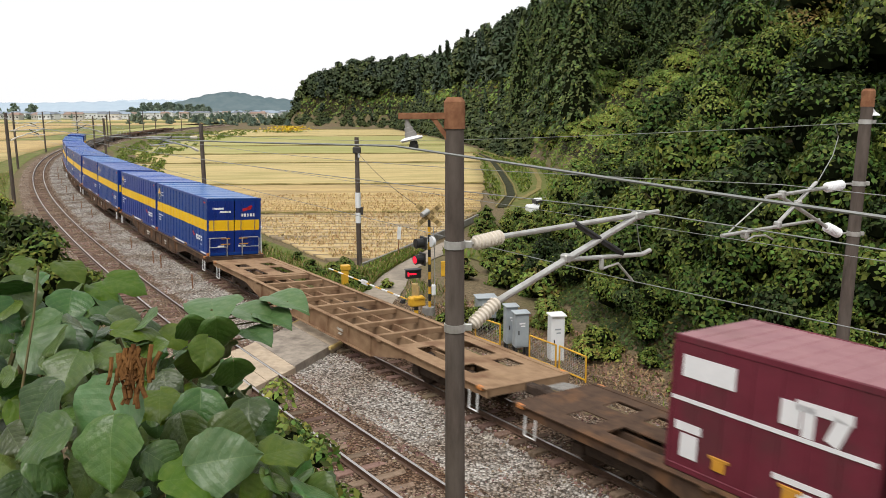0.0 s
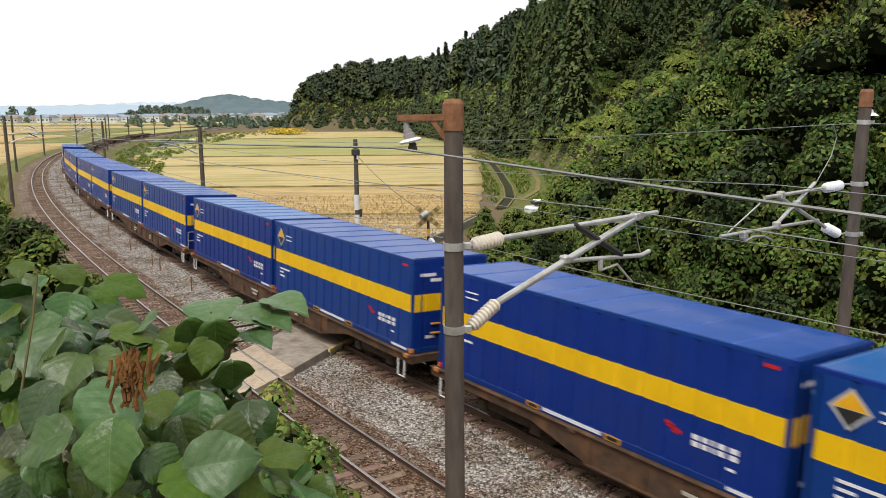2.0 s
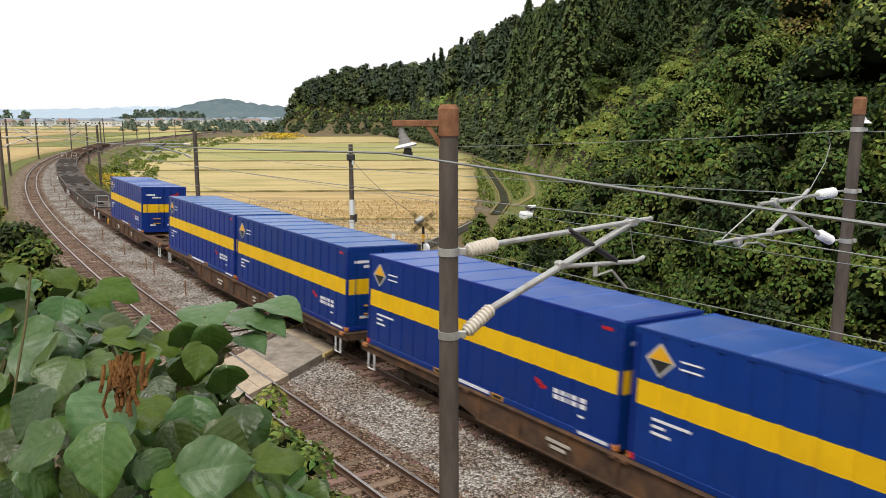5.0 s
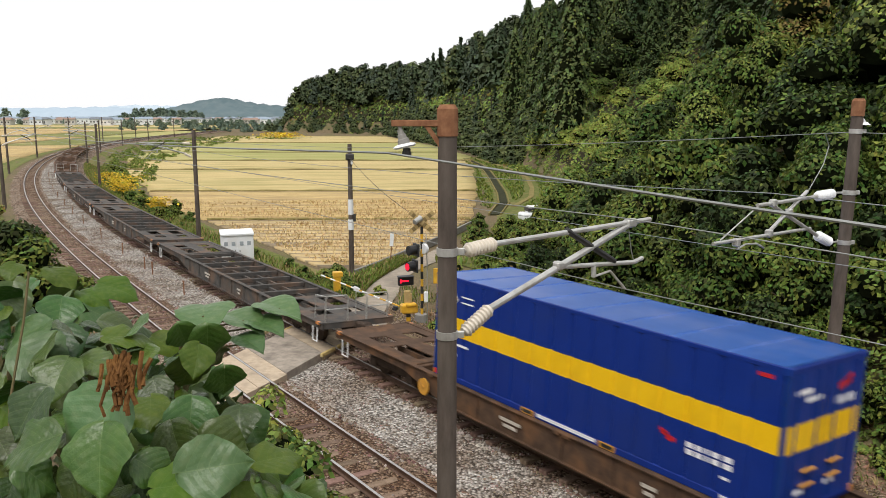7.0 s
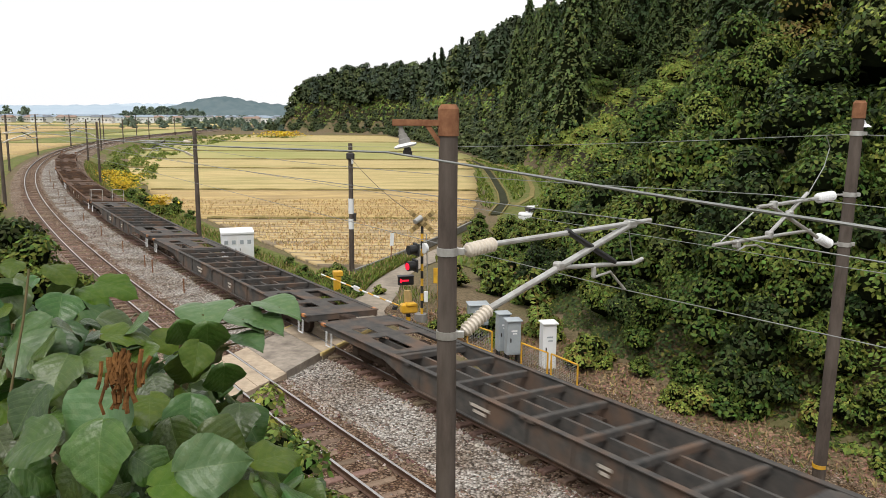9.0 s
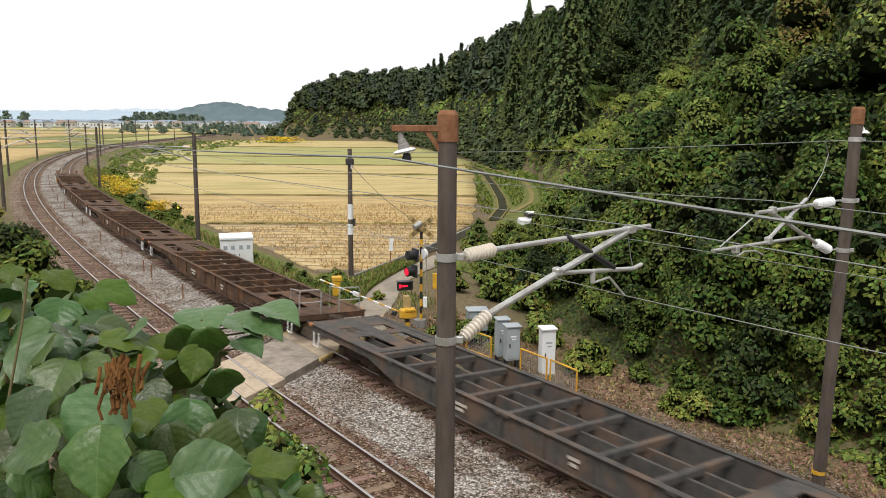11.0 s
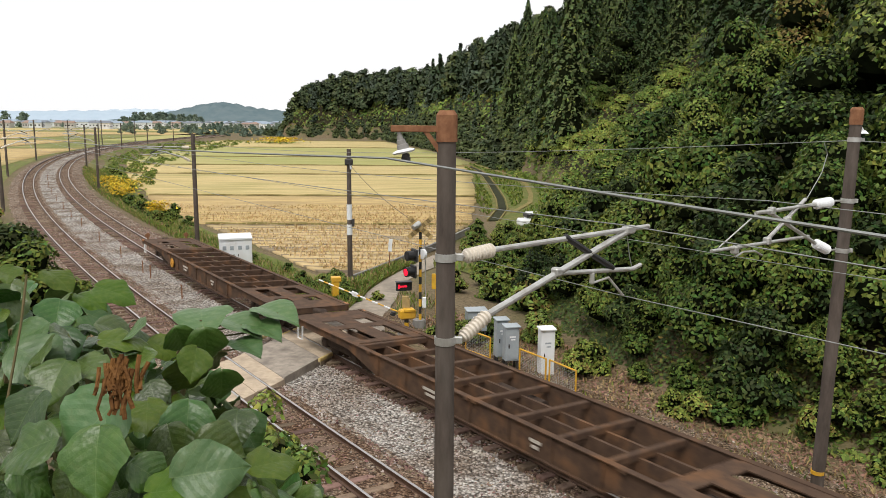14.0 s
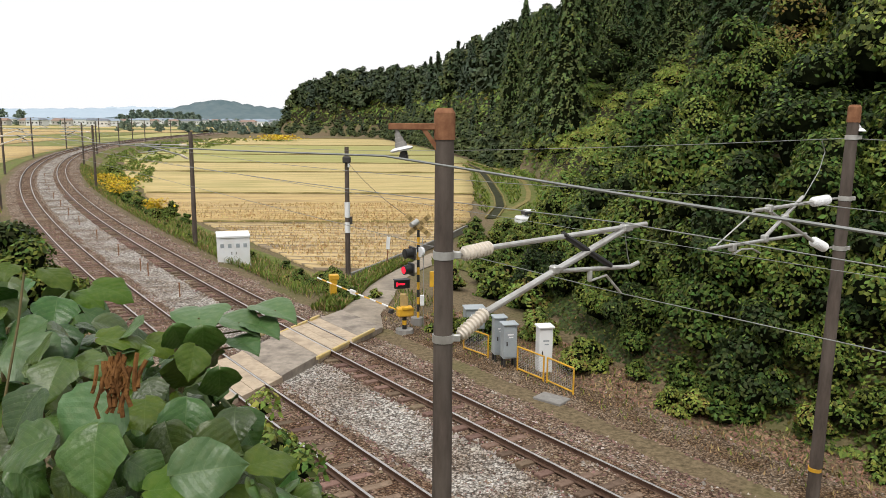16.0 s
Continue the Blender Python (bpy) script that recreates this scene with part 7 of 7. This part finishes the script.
def add_veins(m):
    """Pale ribs along the blade, a midrib and slanting side ribs, with the blade quilted between them."""
    n, l = m.node_tree.nodes, m.node_tree.links
    b = n["Principled BSDF"]
    src = b.inputs["Base Color"].links[0].from_socket
    tc = n.new("ShaderNodeTexCoord")
    sp = n.new("ShaderNodeSeparateXYZ")
    l.new(tc.outputs["Object"], sp.inputs[0])

    def math_(op, a, c=None):
        k = n.new("ShaderNodeMath")
        k.operation = op
        for i, q in enumerate((a, c)):
            if q is None:
                continue
            if isinstance(q, (int, float)):
                k.inputs[i].default_value = q
            else:
                l.new(q, k.inputs[i])
        return k.outputs[0]
    ax = math_("ABSOLUTE", sp.outputs["X"])
    bow = math_("MULTIPLY", math_("POWER", ax, 1.35), 0.95)
    ph = math_("MULTIPLY", math_("SUBTRACT", sp.outputs["Y"], bow), 6.2)
    tri = math_("ABSOLUTE", math_("SUBTRACT", math_("FRACT", ph), 0.5))
    side = math_("MULTIPLY", math_("LESS_THAN", tri, 0.035), 0.6)
    rib = math_("MAXIMUM", side, math_("LESS_THAN", ax, 0.007))
    mx = n.new("ShaderNodeMix")
    mx.data_type = "RGBA"
    l.new(math_("MULTIPLY", rib, 0.2), mx.inputs["Factor"])
    l.new(src, mx.inputs["A"])
    mx.inputs["B"].default_value = (0.20, 0.27, 0.10, 1)
    l.new(mx.outputs["Result"], b.inputs["Base Color"])
    nz = n.new("ShaderNodeTexNoise")
    nz.inputs["Scale"].default_value, nz.inputs["Detail"].default_value = 11, 3
    l.new(tc.outputs["Object"], nz.inputs["Vector"])
    quilt = math_("MULTIPLY", math_("MINIMUM", tri, math_("MULTIPLY", ax, 6.0)), 0.28)
    hgt = math_("ADD", quilt, math_("MULTIPLY", nz.outputs[0], 0.4))
    bp = n.new("ShaderNodeBump")
    bp.inputs["Strength"].default_value, bp.inputs["Distance"].default_value = 0.5, 0.006
    l.new(hgt, bp.inputs["Height"])
    l.new(bp.outputs[0], b.inputs["Normal"])


for m_ in K_LEAF:
    add_veins(m_)
M_STEM = mat("vine_stem", (0.07, 0.075, 0.03), (0.13, 0.10, 0.05), rough=0.8, scale=20)
M_DEAD = mat("withered_leaf", (0.06, 0.026, 0.010), (0.20, 0.095, 0.03), rough=0.85, scale=30, bump=0.4)


def leaf_mesh(seed, kind, fold, wave):
    """A broad kudzu leaflet of unit length: heart-shaped foot, one shoulder lobed, a drawn-out tip, curled rim."""
    rng = random.Random(seed)
    bm = BM()
    n = 17
    rows = []
    tt = [0, 0.02, 0.06, 0.12, 0.2, 0.3, 0.4, 0.5, 0.6, 0.68, 0.76, 0.83, 0.89, 0.93, 0.96, 0.985, 1.0]
    ww = [0.0, 0.15, 0.275, 0.365, 0.43, 0.465, 0.47, 0.45, 0.405, 0.35, 0.28, 0.205, 0.13, 0.075, 0.045, 0.02, 0.0]
    lob = (rng.uniform(-0.02, 0.10), rng.uniform(-0.02, 0.10))
    ks = (-1, -0.8, -0.5, -0.22, 0, 0.22, 0.5, 0.8, 1)
    ph = rng.uniform(0, 6)
    for t, w in zip(tt, ww):
        row = []
        for k in ks:
            q = w * (1 + lob[k > 0] * math.exp(-((t - 0.42) / 0.12) ** 2) * 1.6 - 0.05 * math.exp(-((t - 0.62) / 0.08) ** 2)) * (1 + 0.025 * math.sin(31 * t + ph + 4 * (k > 0)))
            y = t - 0.09 * abs(k) * max(0.0, 1 - t / 0.2)
            z = fold * abs(k) ** 1.2 * w + wave * (math.sin(t * 6 + k * 2.0 + ph) * 0.5 + abs(k) ** 3 * math.sin(t * 15 + ph + 2 * k)) - 0.24 * t * t - 0.05 * abs(k) ** 4
            row.append(bm.verts.new((k * q, y, z)))
        rows.append(row)
    for a, b in zip(rows, rows[1:]):
        for k in range(len(ks) - 1):
            bm.faces.new((a[k], a[k + 1], b[k + 1], b[k]))
    bmesh.ops.remove_doubles(bm, verts=bm.verts, dist=1e-5)
    me = bpy.data.meshes.new("leaf")
    bm.to_mesh(me)
    bm.free()
    me.materials.append(K_LEAF[kind])
    me.polygons.foreach_set("use_smooth", [True] * len(me.polygons))
    return me


def kudzu():
    e = empty("kudzu_vine", pose(-0.9, 1.4, gz(-0.9, 1.4)))
    tagged(e, "kudzu vine with broad green leaves covering the bank", "vine")
    inv = e.matrix_basis.inverted()
    kinds = {(s, k): leaf_mesh(s + 10 * k, k, (0.12, 0.2, 0.3, 0.08)[s], (0.03, 0.05, 0.02, 0.06)[s]) for s in range(4) for k in range(3)}
    rng = random.Random(4)
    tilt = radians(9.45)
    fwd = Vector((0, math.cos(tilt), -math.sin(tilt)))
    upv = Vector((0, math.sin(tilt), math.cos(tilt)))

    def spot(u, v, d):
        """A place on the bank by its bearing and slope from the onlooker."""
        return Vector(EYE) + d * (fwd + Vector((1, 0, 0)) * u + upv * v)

    def leaf(p, size, facing, spin, kind=0, shape=None):
        me = kinds[(rng.randrange(4) if shape is None else shape, kind)]
        o = new("leaf", me)
        q = Vector(facing).normalized().to_track_quat("Z", "Y")
        o.matrix_basis = Matrix.LocRotScale(p, q @ Euler((0, 0, spin)).to_quaternion(), (size, size, size)) @ pose(0, -0.5, 0)
        o.parent = e
        o.matrix_parent_inverse = inv
        return o
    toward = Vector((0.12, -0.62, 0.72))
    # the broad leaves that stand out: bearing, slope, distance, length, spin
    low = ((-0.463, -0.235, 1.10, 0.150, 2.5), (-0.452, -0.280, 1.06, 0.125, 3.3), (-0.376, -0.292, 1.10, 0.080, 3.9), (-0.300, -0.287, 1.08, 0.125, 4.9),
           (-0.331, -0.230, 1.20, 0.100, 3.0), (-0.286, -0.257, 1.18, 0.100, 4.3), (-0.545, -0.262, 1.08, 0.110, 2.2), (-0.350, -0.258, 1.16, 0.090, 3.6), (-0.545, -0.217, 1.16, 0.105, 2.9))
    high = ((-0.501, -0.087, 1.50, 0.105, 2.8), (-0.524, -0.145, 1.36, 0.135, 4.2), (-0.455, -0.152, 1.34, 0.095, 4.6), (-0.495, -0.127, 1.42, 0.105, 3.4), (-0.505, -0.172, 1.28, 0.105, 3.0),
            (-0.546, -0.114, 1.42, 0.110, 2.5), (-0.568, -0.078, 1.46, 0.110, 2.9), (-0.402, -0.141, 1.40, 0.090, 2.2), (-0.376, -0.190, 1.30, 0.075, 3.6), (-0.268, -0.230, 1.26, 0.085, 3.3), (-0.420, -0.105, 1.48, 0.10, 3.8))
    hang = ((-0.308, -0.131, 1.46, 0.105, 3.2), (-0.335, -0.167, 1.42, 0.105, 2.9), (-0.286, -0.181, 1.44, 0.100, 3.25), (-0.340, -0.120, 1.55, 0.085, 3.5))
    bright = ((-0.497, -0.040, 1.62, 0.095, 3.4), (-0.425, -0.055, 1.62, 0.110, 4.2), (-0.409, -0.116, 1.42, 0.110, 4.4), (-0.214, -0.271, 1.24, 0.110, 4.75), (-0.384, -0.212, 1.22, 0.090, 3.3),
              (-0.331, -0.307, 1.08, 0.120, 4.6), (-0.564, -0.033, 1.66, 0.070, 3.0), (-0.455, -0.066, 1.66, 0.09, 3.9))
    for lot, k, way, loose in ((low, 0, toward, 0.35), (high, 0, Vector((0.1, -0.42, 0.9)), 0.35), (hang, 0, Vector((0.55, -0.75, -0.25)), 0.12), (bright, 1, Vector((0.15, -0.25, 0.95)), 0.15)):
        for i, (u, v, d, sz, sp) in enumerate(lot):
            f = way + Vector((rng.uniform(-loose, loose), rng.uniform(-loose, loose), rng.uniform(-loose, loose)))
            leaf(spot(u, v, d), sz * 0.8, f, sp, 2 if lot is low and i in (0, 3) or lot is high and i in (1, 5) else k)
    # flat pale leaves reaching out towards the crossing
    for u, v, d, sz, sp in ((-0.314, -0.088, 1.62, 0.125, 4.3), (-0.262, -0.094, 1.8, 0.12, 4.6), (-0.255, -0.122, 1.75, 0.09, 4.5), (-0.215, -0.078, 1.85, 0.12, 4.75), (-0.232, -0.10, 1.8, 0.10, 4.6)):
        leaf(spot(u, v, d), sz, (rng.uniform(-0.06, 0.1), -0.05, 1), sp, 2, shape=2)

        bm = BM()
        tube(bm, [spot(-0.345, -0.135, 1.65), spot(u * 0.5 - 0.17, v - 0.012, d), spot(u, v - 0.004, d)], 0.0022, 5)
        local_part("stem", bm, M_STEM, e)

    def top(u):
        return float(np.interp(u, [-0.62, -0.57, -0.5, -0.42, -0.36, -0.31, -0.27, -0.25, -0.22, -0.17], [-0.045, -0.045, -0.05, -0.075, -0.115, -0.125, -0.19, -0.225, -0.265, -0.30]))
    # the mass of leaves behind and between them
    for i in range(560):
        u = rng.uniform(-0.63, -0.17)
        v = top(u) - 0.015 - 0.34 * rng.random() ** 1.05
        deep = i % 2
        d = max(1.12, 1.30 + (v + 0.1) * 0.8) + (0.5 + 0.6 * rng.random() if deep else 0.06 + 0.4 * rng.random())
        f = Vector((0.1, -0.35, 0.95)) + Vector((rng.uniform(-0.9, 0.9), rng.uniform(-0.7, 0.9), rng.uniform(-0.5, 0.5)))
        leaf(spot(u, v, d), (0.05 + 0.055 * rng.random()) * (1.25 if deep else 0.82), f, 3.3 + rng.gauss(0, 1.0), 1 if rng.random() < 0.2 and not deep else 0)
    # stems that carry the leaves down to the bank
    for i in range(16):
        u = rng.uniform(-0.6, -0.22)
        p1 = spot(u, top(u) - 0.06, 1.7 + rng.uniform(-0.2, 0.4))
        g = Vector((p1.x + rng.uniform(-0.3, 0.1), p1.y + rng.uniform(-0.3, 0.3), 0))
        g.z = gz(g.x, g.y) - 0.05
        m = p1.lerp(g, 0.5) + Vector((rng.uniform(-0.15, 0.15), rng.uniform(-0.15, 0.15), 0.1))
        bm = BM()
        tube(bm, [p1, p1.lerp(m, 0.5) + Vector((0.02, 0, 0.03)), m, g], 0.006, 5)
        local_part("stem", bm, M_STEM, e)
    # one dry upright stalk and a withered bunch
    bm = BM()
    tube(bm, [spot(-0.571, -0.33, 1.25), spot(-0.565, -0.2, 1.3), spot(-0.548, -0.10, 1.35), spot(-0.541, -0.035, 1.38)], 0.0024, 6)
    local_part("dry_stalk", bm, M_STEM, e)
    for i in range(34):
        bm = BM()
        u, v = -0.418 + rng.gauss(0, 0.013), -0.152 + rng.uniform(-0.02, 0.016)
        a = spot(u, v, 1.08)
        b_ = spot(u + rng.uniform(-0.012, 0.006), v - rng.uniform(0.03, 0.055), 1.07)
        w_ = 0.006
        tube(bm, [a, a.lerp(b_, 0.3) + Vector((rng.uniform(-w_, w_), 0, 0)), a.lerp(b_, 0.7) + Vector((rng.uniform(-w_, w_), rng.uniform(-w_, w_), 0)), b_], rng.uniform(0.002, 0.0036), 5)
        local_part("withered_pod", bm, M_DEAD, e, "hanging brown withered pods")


kudzu()


def bank_shrubs():
    """Fine-leaved shrubs below the vine and a striped marker."""
    for u, y, z, sc in ((-2.55, 9.6, 0.45, 0.46), (-2.1, 9.0, 0.5, 0.42), (-1.75, 8.3, 0.6, 0.42), (-2.9, 10.6, 0.3, 0.45), (-1.5, 7.6, 1.0, 0.42), (-3.6, 11.6, 0.2, 0.5)):
        z = gz(u, y)
        plant("shrub0", "bush", u, y, z - 0.1, sc, "small dark leafy bush on the bank", "bushes on the bank", "bush", u * 5)
    for x, y, sc in ((-9.5, 17.5, 0.9), (-11, 19.5, 1.0), (-13, 22.5, 1.05), (-15.5, 25.5, 1.1), (-18.5, 29.5, 1.15), (-21.5, 33, 1.2), (-12, 16.5, 1.2), (-16, 21, 1.3), (-20, 27, 1.4), (-24.5, 33, 1.4), (-28, 38, 1.4), (-26, 41, 1.1)):
        plant(f"toe{int(x * 7) % 3}", "bush", x, y, gz(x, y) - 0.3, sc * 0.95, "dense dark green bush beside the outer track", "bushes on the bank", "bush", x)
    for x, y, sc in ((-1.3, 5.7, 1.0), (-1.02, 5.1, 0.95), (-1.55, 6.4, 1.0), (-0.85, 4.5, 0.9), (-1.25, 5.0, 0.85)):
        plant("sap0", "sapling", x, y, gz(x, y) - 0.05, sc, "slender fine-leaved sapling on the bank", "saplings on the bank", "sapling", x * 9)
    x, y, _ = on_line(2.4, -6.9)
    e = empty("marker_board", pose(x, y, gz(x, y) - 0.1, 0, 0, 20))
    tagged(e, "small yellow and black striped marker board on a post", "marker board")
    bm = BM()
    cyl(bm, (0, 0, 0), (0, 0, 2.1), 0.03, seg=8)
    part("post", bm, M_GALV, e)
    bm = BM()
    box(bm, (0, -0.04, 1.95), (0.42, 0.03, 0.5), bevel=0.005)
    b = part("plate", bm, M_YEL, e)
    bm = BM()
    box(bm, (0.0, -0.06, 1.95), (0.16, 0.012, 0.5), ry=0.5)
    part("dark_stripe", bm, M_BLACK, b)


bank_shrubs()


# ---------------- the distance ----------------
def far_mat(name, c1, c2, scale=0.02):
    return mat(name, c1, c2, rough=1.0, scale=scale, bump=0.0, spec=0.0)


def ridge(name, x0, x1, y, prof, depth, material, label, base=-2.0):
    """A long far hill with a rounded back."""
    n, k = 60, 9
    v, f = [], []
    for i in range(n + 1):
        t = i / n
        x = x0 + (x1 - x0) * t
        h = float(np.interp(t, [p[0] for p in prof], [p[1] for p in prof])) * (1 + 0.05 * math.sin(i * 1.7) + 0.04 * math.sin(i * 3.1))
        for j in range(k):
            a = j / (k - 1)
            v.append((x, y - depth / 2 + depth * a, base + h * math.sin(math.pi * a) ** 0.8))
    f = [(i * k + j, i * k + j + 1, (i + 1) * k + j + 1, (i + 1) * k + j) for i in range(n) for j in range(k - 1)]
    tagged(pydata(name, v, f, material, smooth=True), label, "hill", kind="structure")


# haze is put into the surface colours of these hills
ridge("far_hill", -1010, -430, 2300, ((0, 4), (0.15, 14), (0.38, 34), (0.55, 58), (0.63, 62), (0.78, 45), (0.95, 38), (1, 32)), 500, far_mat("hill_blue_haze", (0.10, 0.145, 0.16), (0.15, 0.19, 0.20)), "wooded hill in the distance, blue-green haze in its colour")
ridge("far_hill", -2600, -1000, 4200, ((0, 60), (0.2, 52), (0.5, 58), (0.8, 40), (1, 30)), 600, far_mat("hills_pale_haze", (0.36, 0.44, 0.52), (0.40, 0.48, 0.55)), "hills on the far horizon, pale blue haze in their colour")
ridge("far_hill", -2600, -900, 4350, ((0, 20), (0.5, 70), (0.8, 62), (1, 50)), 500, far_mat("hills_paler_haze", (0.42, 0.50, 0.58), (0.46, 0.54, 0.60)), "hills on the far horizon, pale blue haze in their colour")

H_WALL = [far_mat("house_wall_a", (0.62, 0.62, 0.62), (0.7, 0.7, 0.7)), far_mat("house_wall_b", (0.48, 0.46, 0.42), (0.55, 0.52, 0.48)), far_mat("house_wall_c", (0.72, 0.73, 0.75), (0.8, 0.8, 0.8))]
H_ROOF = [far_mat("house_roof_a", (0.16, 0.18, 0.21), (0.24, 0.26, 0.29)), far_mat("house_roof_b", (0.28, 0.2, 0.17), (0.34, 0.25, 0.2)), far_mat("house_roof_c", (0.25, 0.31, 0.38), (0.33, 0.38, 0.44))]


def house_kind(i):
    rng = random.Random(90 + i)
    w, d, h = rng.uniform(9, 15), rng.uniform(7, 10), rng.uniform(4.5, 6.5)
    rh = rng.uniform(1.5, 2.6)
    e = empty("house", pose(-400, 900, -1.4))
    tagged(e, "small distant house with pale walls and a tiled roof", "house", "houses of the town")
    bm = BM()
    box(bm, (0, 0, h / 2), (w, d, h))
    part("wall", bm, H_WALL[i % 3], e)
    bm = BM()
    a = [bm.verts.new((x, y, z)) for x, y, z in ((-w / 2 - 0.6, -d / 2 - 0.6, h), (w / 2 + 0.6, -d / 2 - 0.6, h), (w / 2 + 0.6, d / 2 + 0.6, h), (-w / 2 - 0.6, d / 2 + 0.6, h), (-w / 2 + 0.8, 0, h + rh), (w / 2 - 0.8, 0, h + rh))]
    for q in ((0, 1, 5, 4), (2, 3, 4, 5), (1, 2, 5), (3, 0, 4), (3, 2, 1, 0)):
        bm.faces.new([a[k] for k in q])
    part("roof", bm, H_ROOF[i % 3], e)
    for k in range(3):
        bm = BM()
        box(bm, (-w / 3 + k * w / 3, -d / 2 - 0.03, h * 0.55), (1.6, 0.08, 1.3))
        part("window", bm, M_BLACK, e)
    return e


def town():
    rng = random.Random(33)
    kinds = [house_kind(i) for i in range(9)]
    for i in range(330):
        y = rng.uniform(800, 1900)
        u = rng.uniform(-0.60, -0.20)
        if u > -0.33 and y < 900:
            continue
        copy_thing(rng.choice(kinds), pose(u * y, y, -1.4, 0, 0, rng.uniform(-40, 40)))
    for j, o in enumerate(kinds):
        o.matrix_basis = pose(-330 - 45 * j, 760 + 20 * j, -1.4, 0, 0, 12 * j)


town()


def far_groves():
    """Haze-tinted groves on the plain and scrub along the far line."""
    rng = random.Random(44)
    nrng = np.random.RandomState(44)
    spots = []
    for i in range(34):
        spots.append((rng.uniform(-570, -440), rng.uniform(1350, 1500), rng.uniform(1.6, 3.0)))
    for i in range(12):
        spots.append((rng.uniform(-760, -640), rng.uniform(1150, 1220), rng.uniform(1.4, 2.6)))
    for i in range(10):
        spots.append((rng.uniform(-0.42, -0.38) * 1100, rng.uniform(1080, 1150), rng.uniform(1.2, 2.2)))
    for i in range(60):
        y = rng.uniform(500, 900)
        spots.append((rng.uniform(-0.42, -0.2) * y, y, rng.uniform(0.4, 0.9)))
    for i in range(150):
        y = rng.uniform(800, 1700)
        spots.append((rng.uniform(-0.62, -0.2) * y, y, rng.uniform(0.5, 1.1)))
    for i in range(26):
        y = rng.uniform(420, 640)
        spots.append((rng.uniform(-0.34, -0.2) * y, y, rng.uniform(0.35, 0.7)))
    VV, MI = [], []
    base = [np.concatenate(broadleaf_crown(80 + i, 130, 5.0, 8.0, 1.2, 1, 7)) for i in range(2)]
    for x, y, sc in spots:
        B = rng.choice(base)
        VV.append(np.c_[B[:, 0] * sc + x, B[:, 1] * sc + y, B[:, 2] * sc - 1.8])
        MI.append(np.full(len(B) // 4, rng.choice((0, 1))))
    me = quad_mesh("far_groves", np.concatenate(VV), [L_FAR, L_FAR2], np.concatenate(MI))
    tagged(new("far_groves", me), "distant groves among the town's fields, leaves tinted with haze", "woods", kind="stuff")
    # scrub slope inside the bend
    VV = []
    base = [broadleaf_crown(85 + i, 150, 2.2, 2.2, 0.36, 1, 7)[0] for i in range(2)]
    for i in range(380):
        s = rng.uniform(84, 330)
        q = rng.uniform(5.5, 10 + 0.11 * (s - 80))
        x, y, _ = on_line(s, q)
        sc = rng.uniform(0.25, 0.6)
        B = rng.choice(base)
        VV.append(B * sc + np.array([x, y, gz(x, y) - 0.4]))
    me = quad_mesh("scrub", np.concatenate(VV), [L_MID, L_LIGHT], (nrng.rand(sum(len(v) for v in VV) // 4) < 0.6).astype(int))
    tagged(new("scrub", me), "low green scrub on the inside of the bend", "scrub", kind="stuff")


# grove leaves paler and bluer still: the plain's haze as leaf colour
L_FAR = leafmat("leaf_far_haze", (0.085, 0.125, 0.10), (0.12, 0.165, 0.125), vary=0.2)
L_FAR2 = leafmat("leaf_far_haze_b", (0.11, 0.155, 0.115), (0.15, 0.195, 0.13), vary=0.2)
far_groves()


def plain_fields():
    """Golden fields on the plain beyond the bend."""
    mats = (F_GREEN, F_PALE, F_GOLD, M_MEADOW)
    k = 0
    for s0, s1 in ((18, 52), (54, 100), (102, 160), (162, 232), (234, 330), (332, 470)):
        for q0, q1 in ((-12.5, -38), (-40, -78), (-80, -150), (-152, -300)):
            k += 1
            o = strip("rice_field", s0, s1, q1, q0, -1.08, mats[(k * 7 + k // 4) % 4], step=6.0, nl=6)
            md = o.modifiers.new("thick", "SOLIDIFY")
            md.thickness, md.offset = 0.3, -1
            tagged(o, "distant green and golden rice field on the plain", "field", "rice fields beside the line", "structure")
    for x0, x1, y0, y1, m in ((-520, -150, 480, 560, F_GOLD), (-640, -170, 565, 640, M_MEADOW), (-170, -95, 480, 640, M_MEADOW), (-900, -180, 650, 760, F_PALE), (-1500, -200, 770, 1300, M_MEADOW)):
        bm = BM()
        g = [[bm.verts.new((x0 + (x1 - x0) * i / 8, y, -1.14)) for i in range(9)] for y in np.linspace(y0, y1, 4)]
        for a, b in zip(g, g[1:]):
            for i in range(8):
                bm.faces.new((a[i], a[i + 1], b[i + 1], b[i]))
        o = obj("rice_field", bm, m)
        md = o.modifiers.new("thick", "SOLIDIFY")
        md.thickness, md.offset = 0.3, -1
        tagged(o, "distant green and golden rice field on the plain", "field", "rice fields beside the line", "structure")


M_MEADOW = mat("far_meadow", (0.12, 0.15, 0.045), (0.22, 0.22, 0.08), rough=0.97, scale=0.4, bump=0.3, stain=(0.34, 0.28, 0.12), stain_scale=0.05, stain_amt=0.6)
plain_fields()


motions()
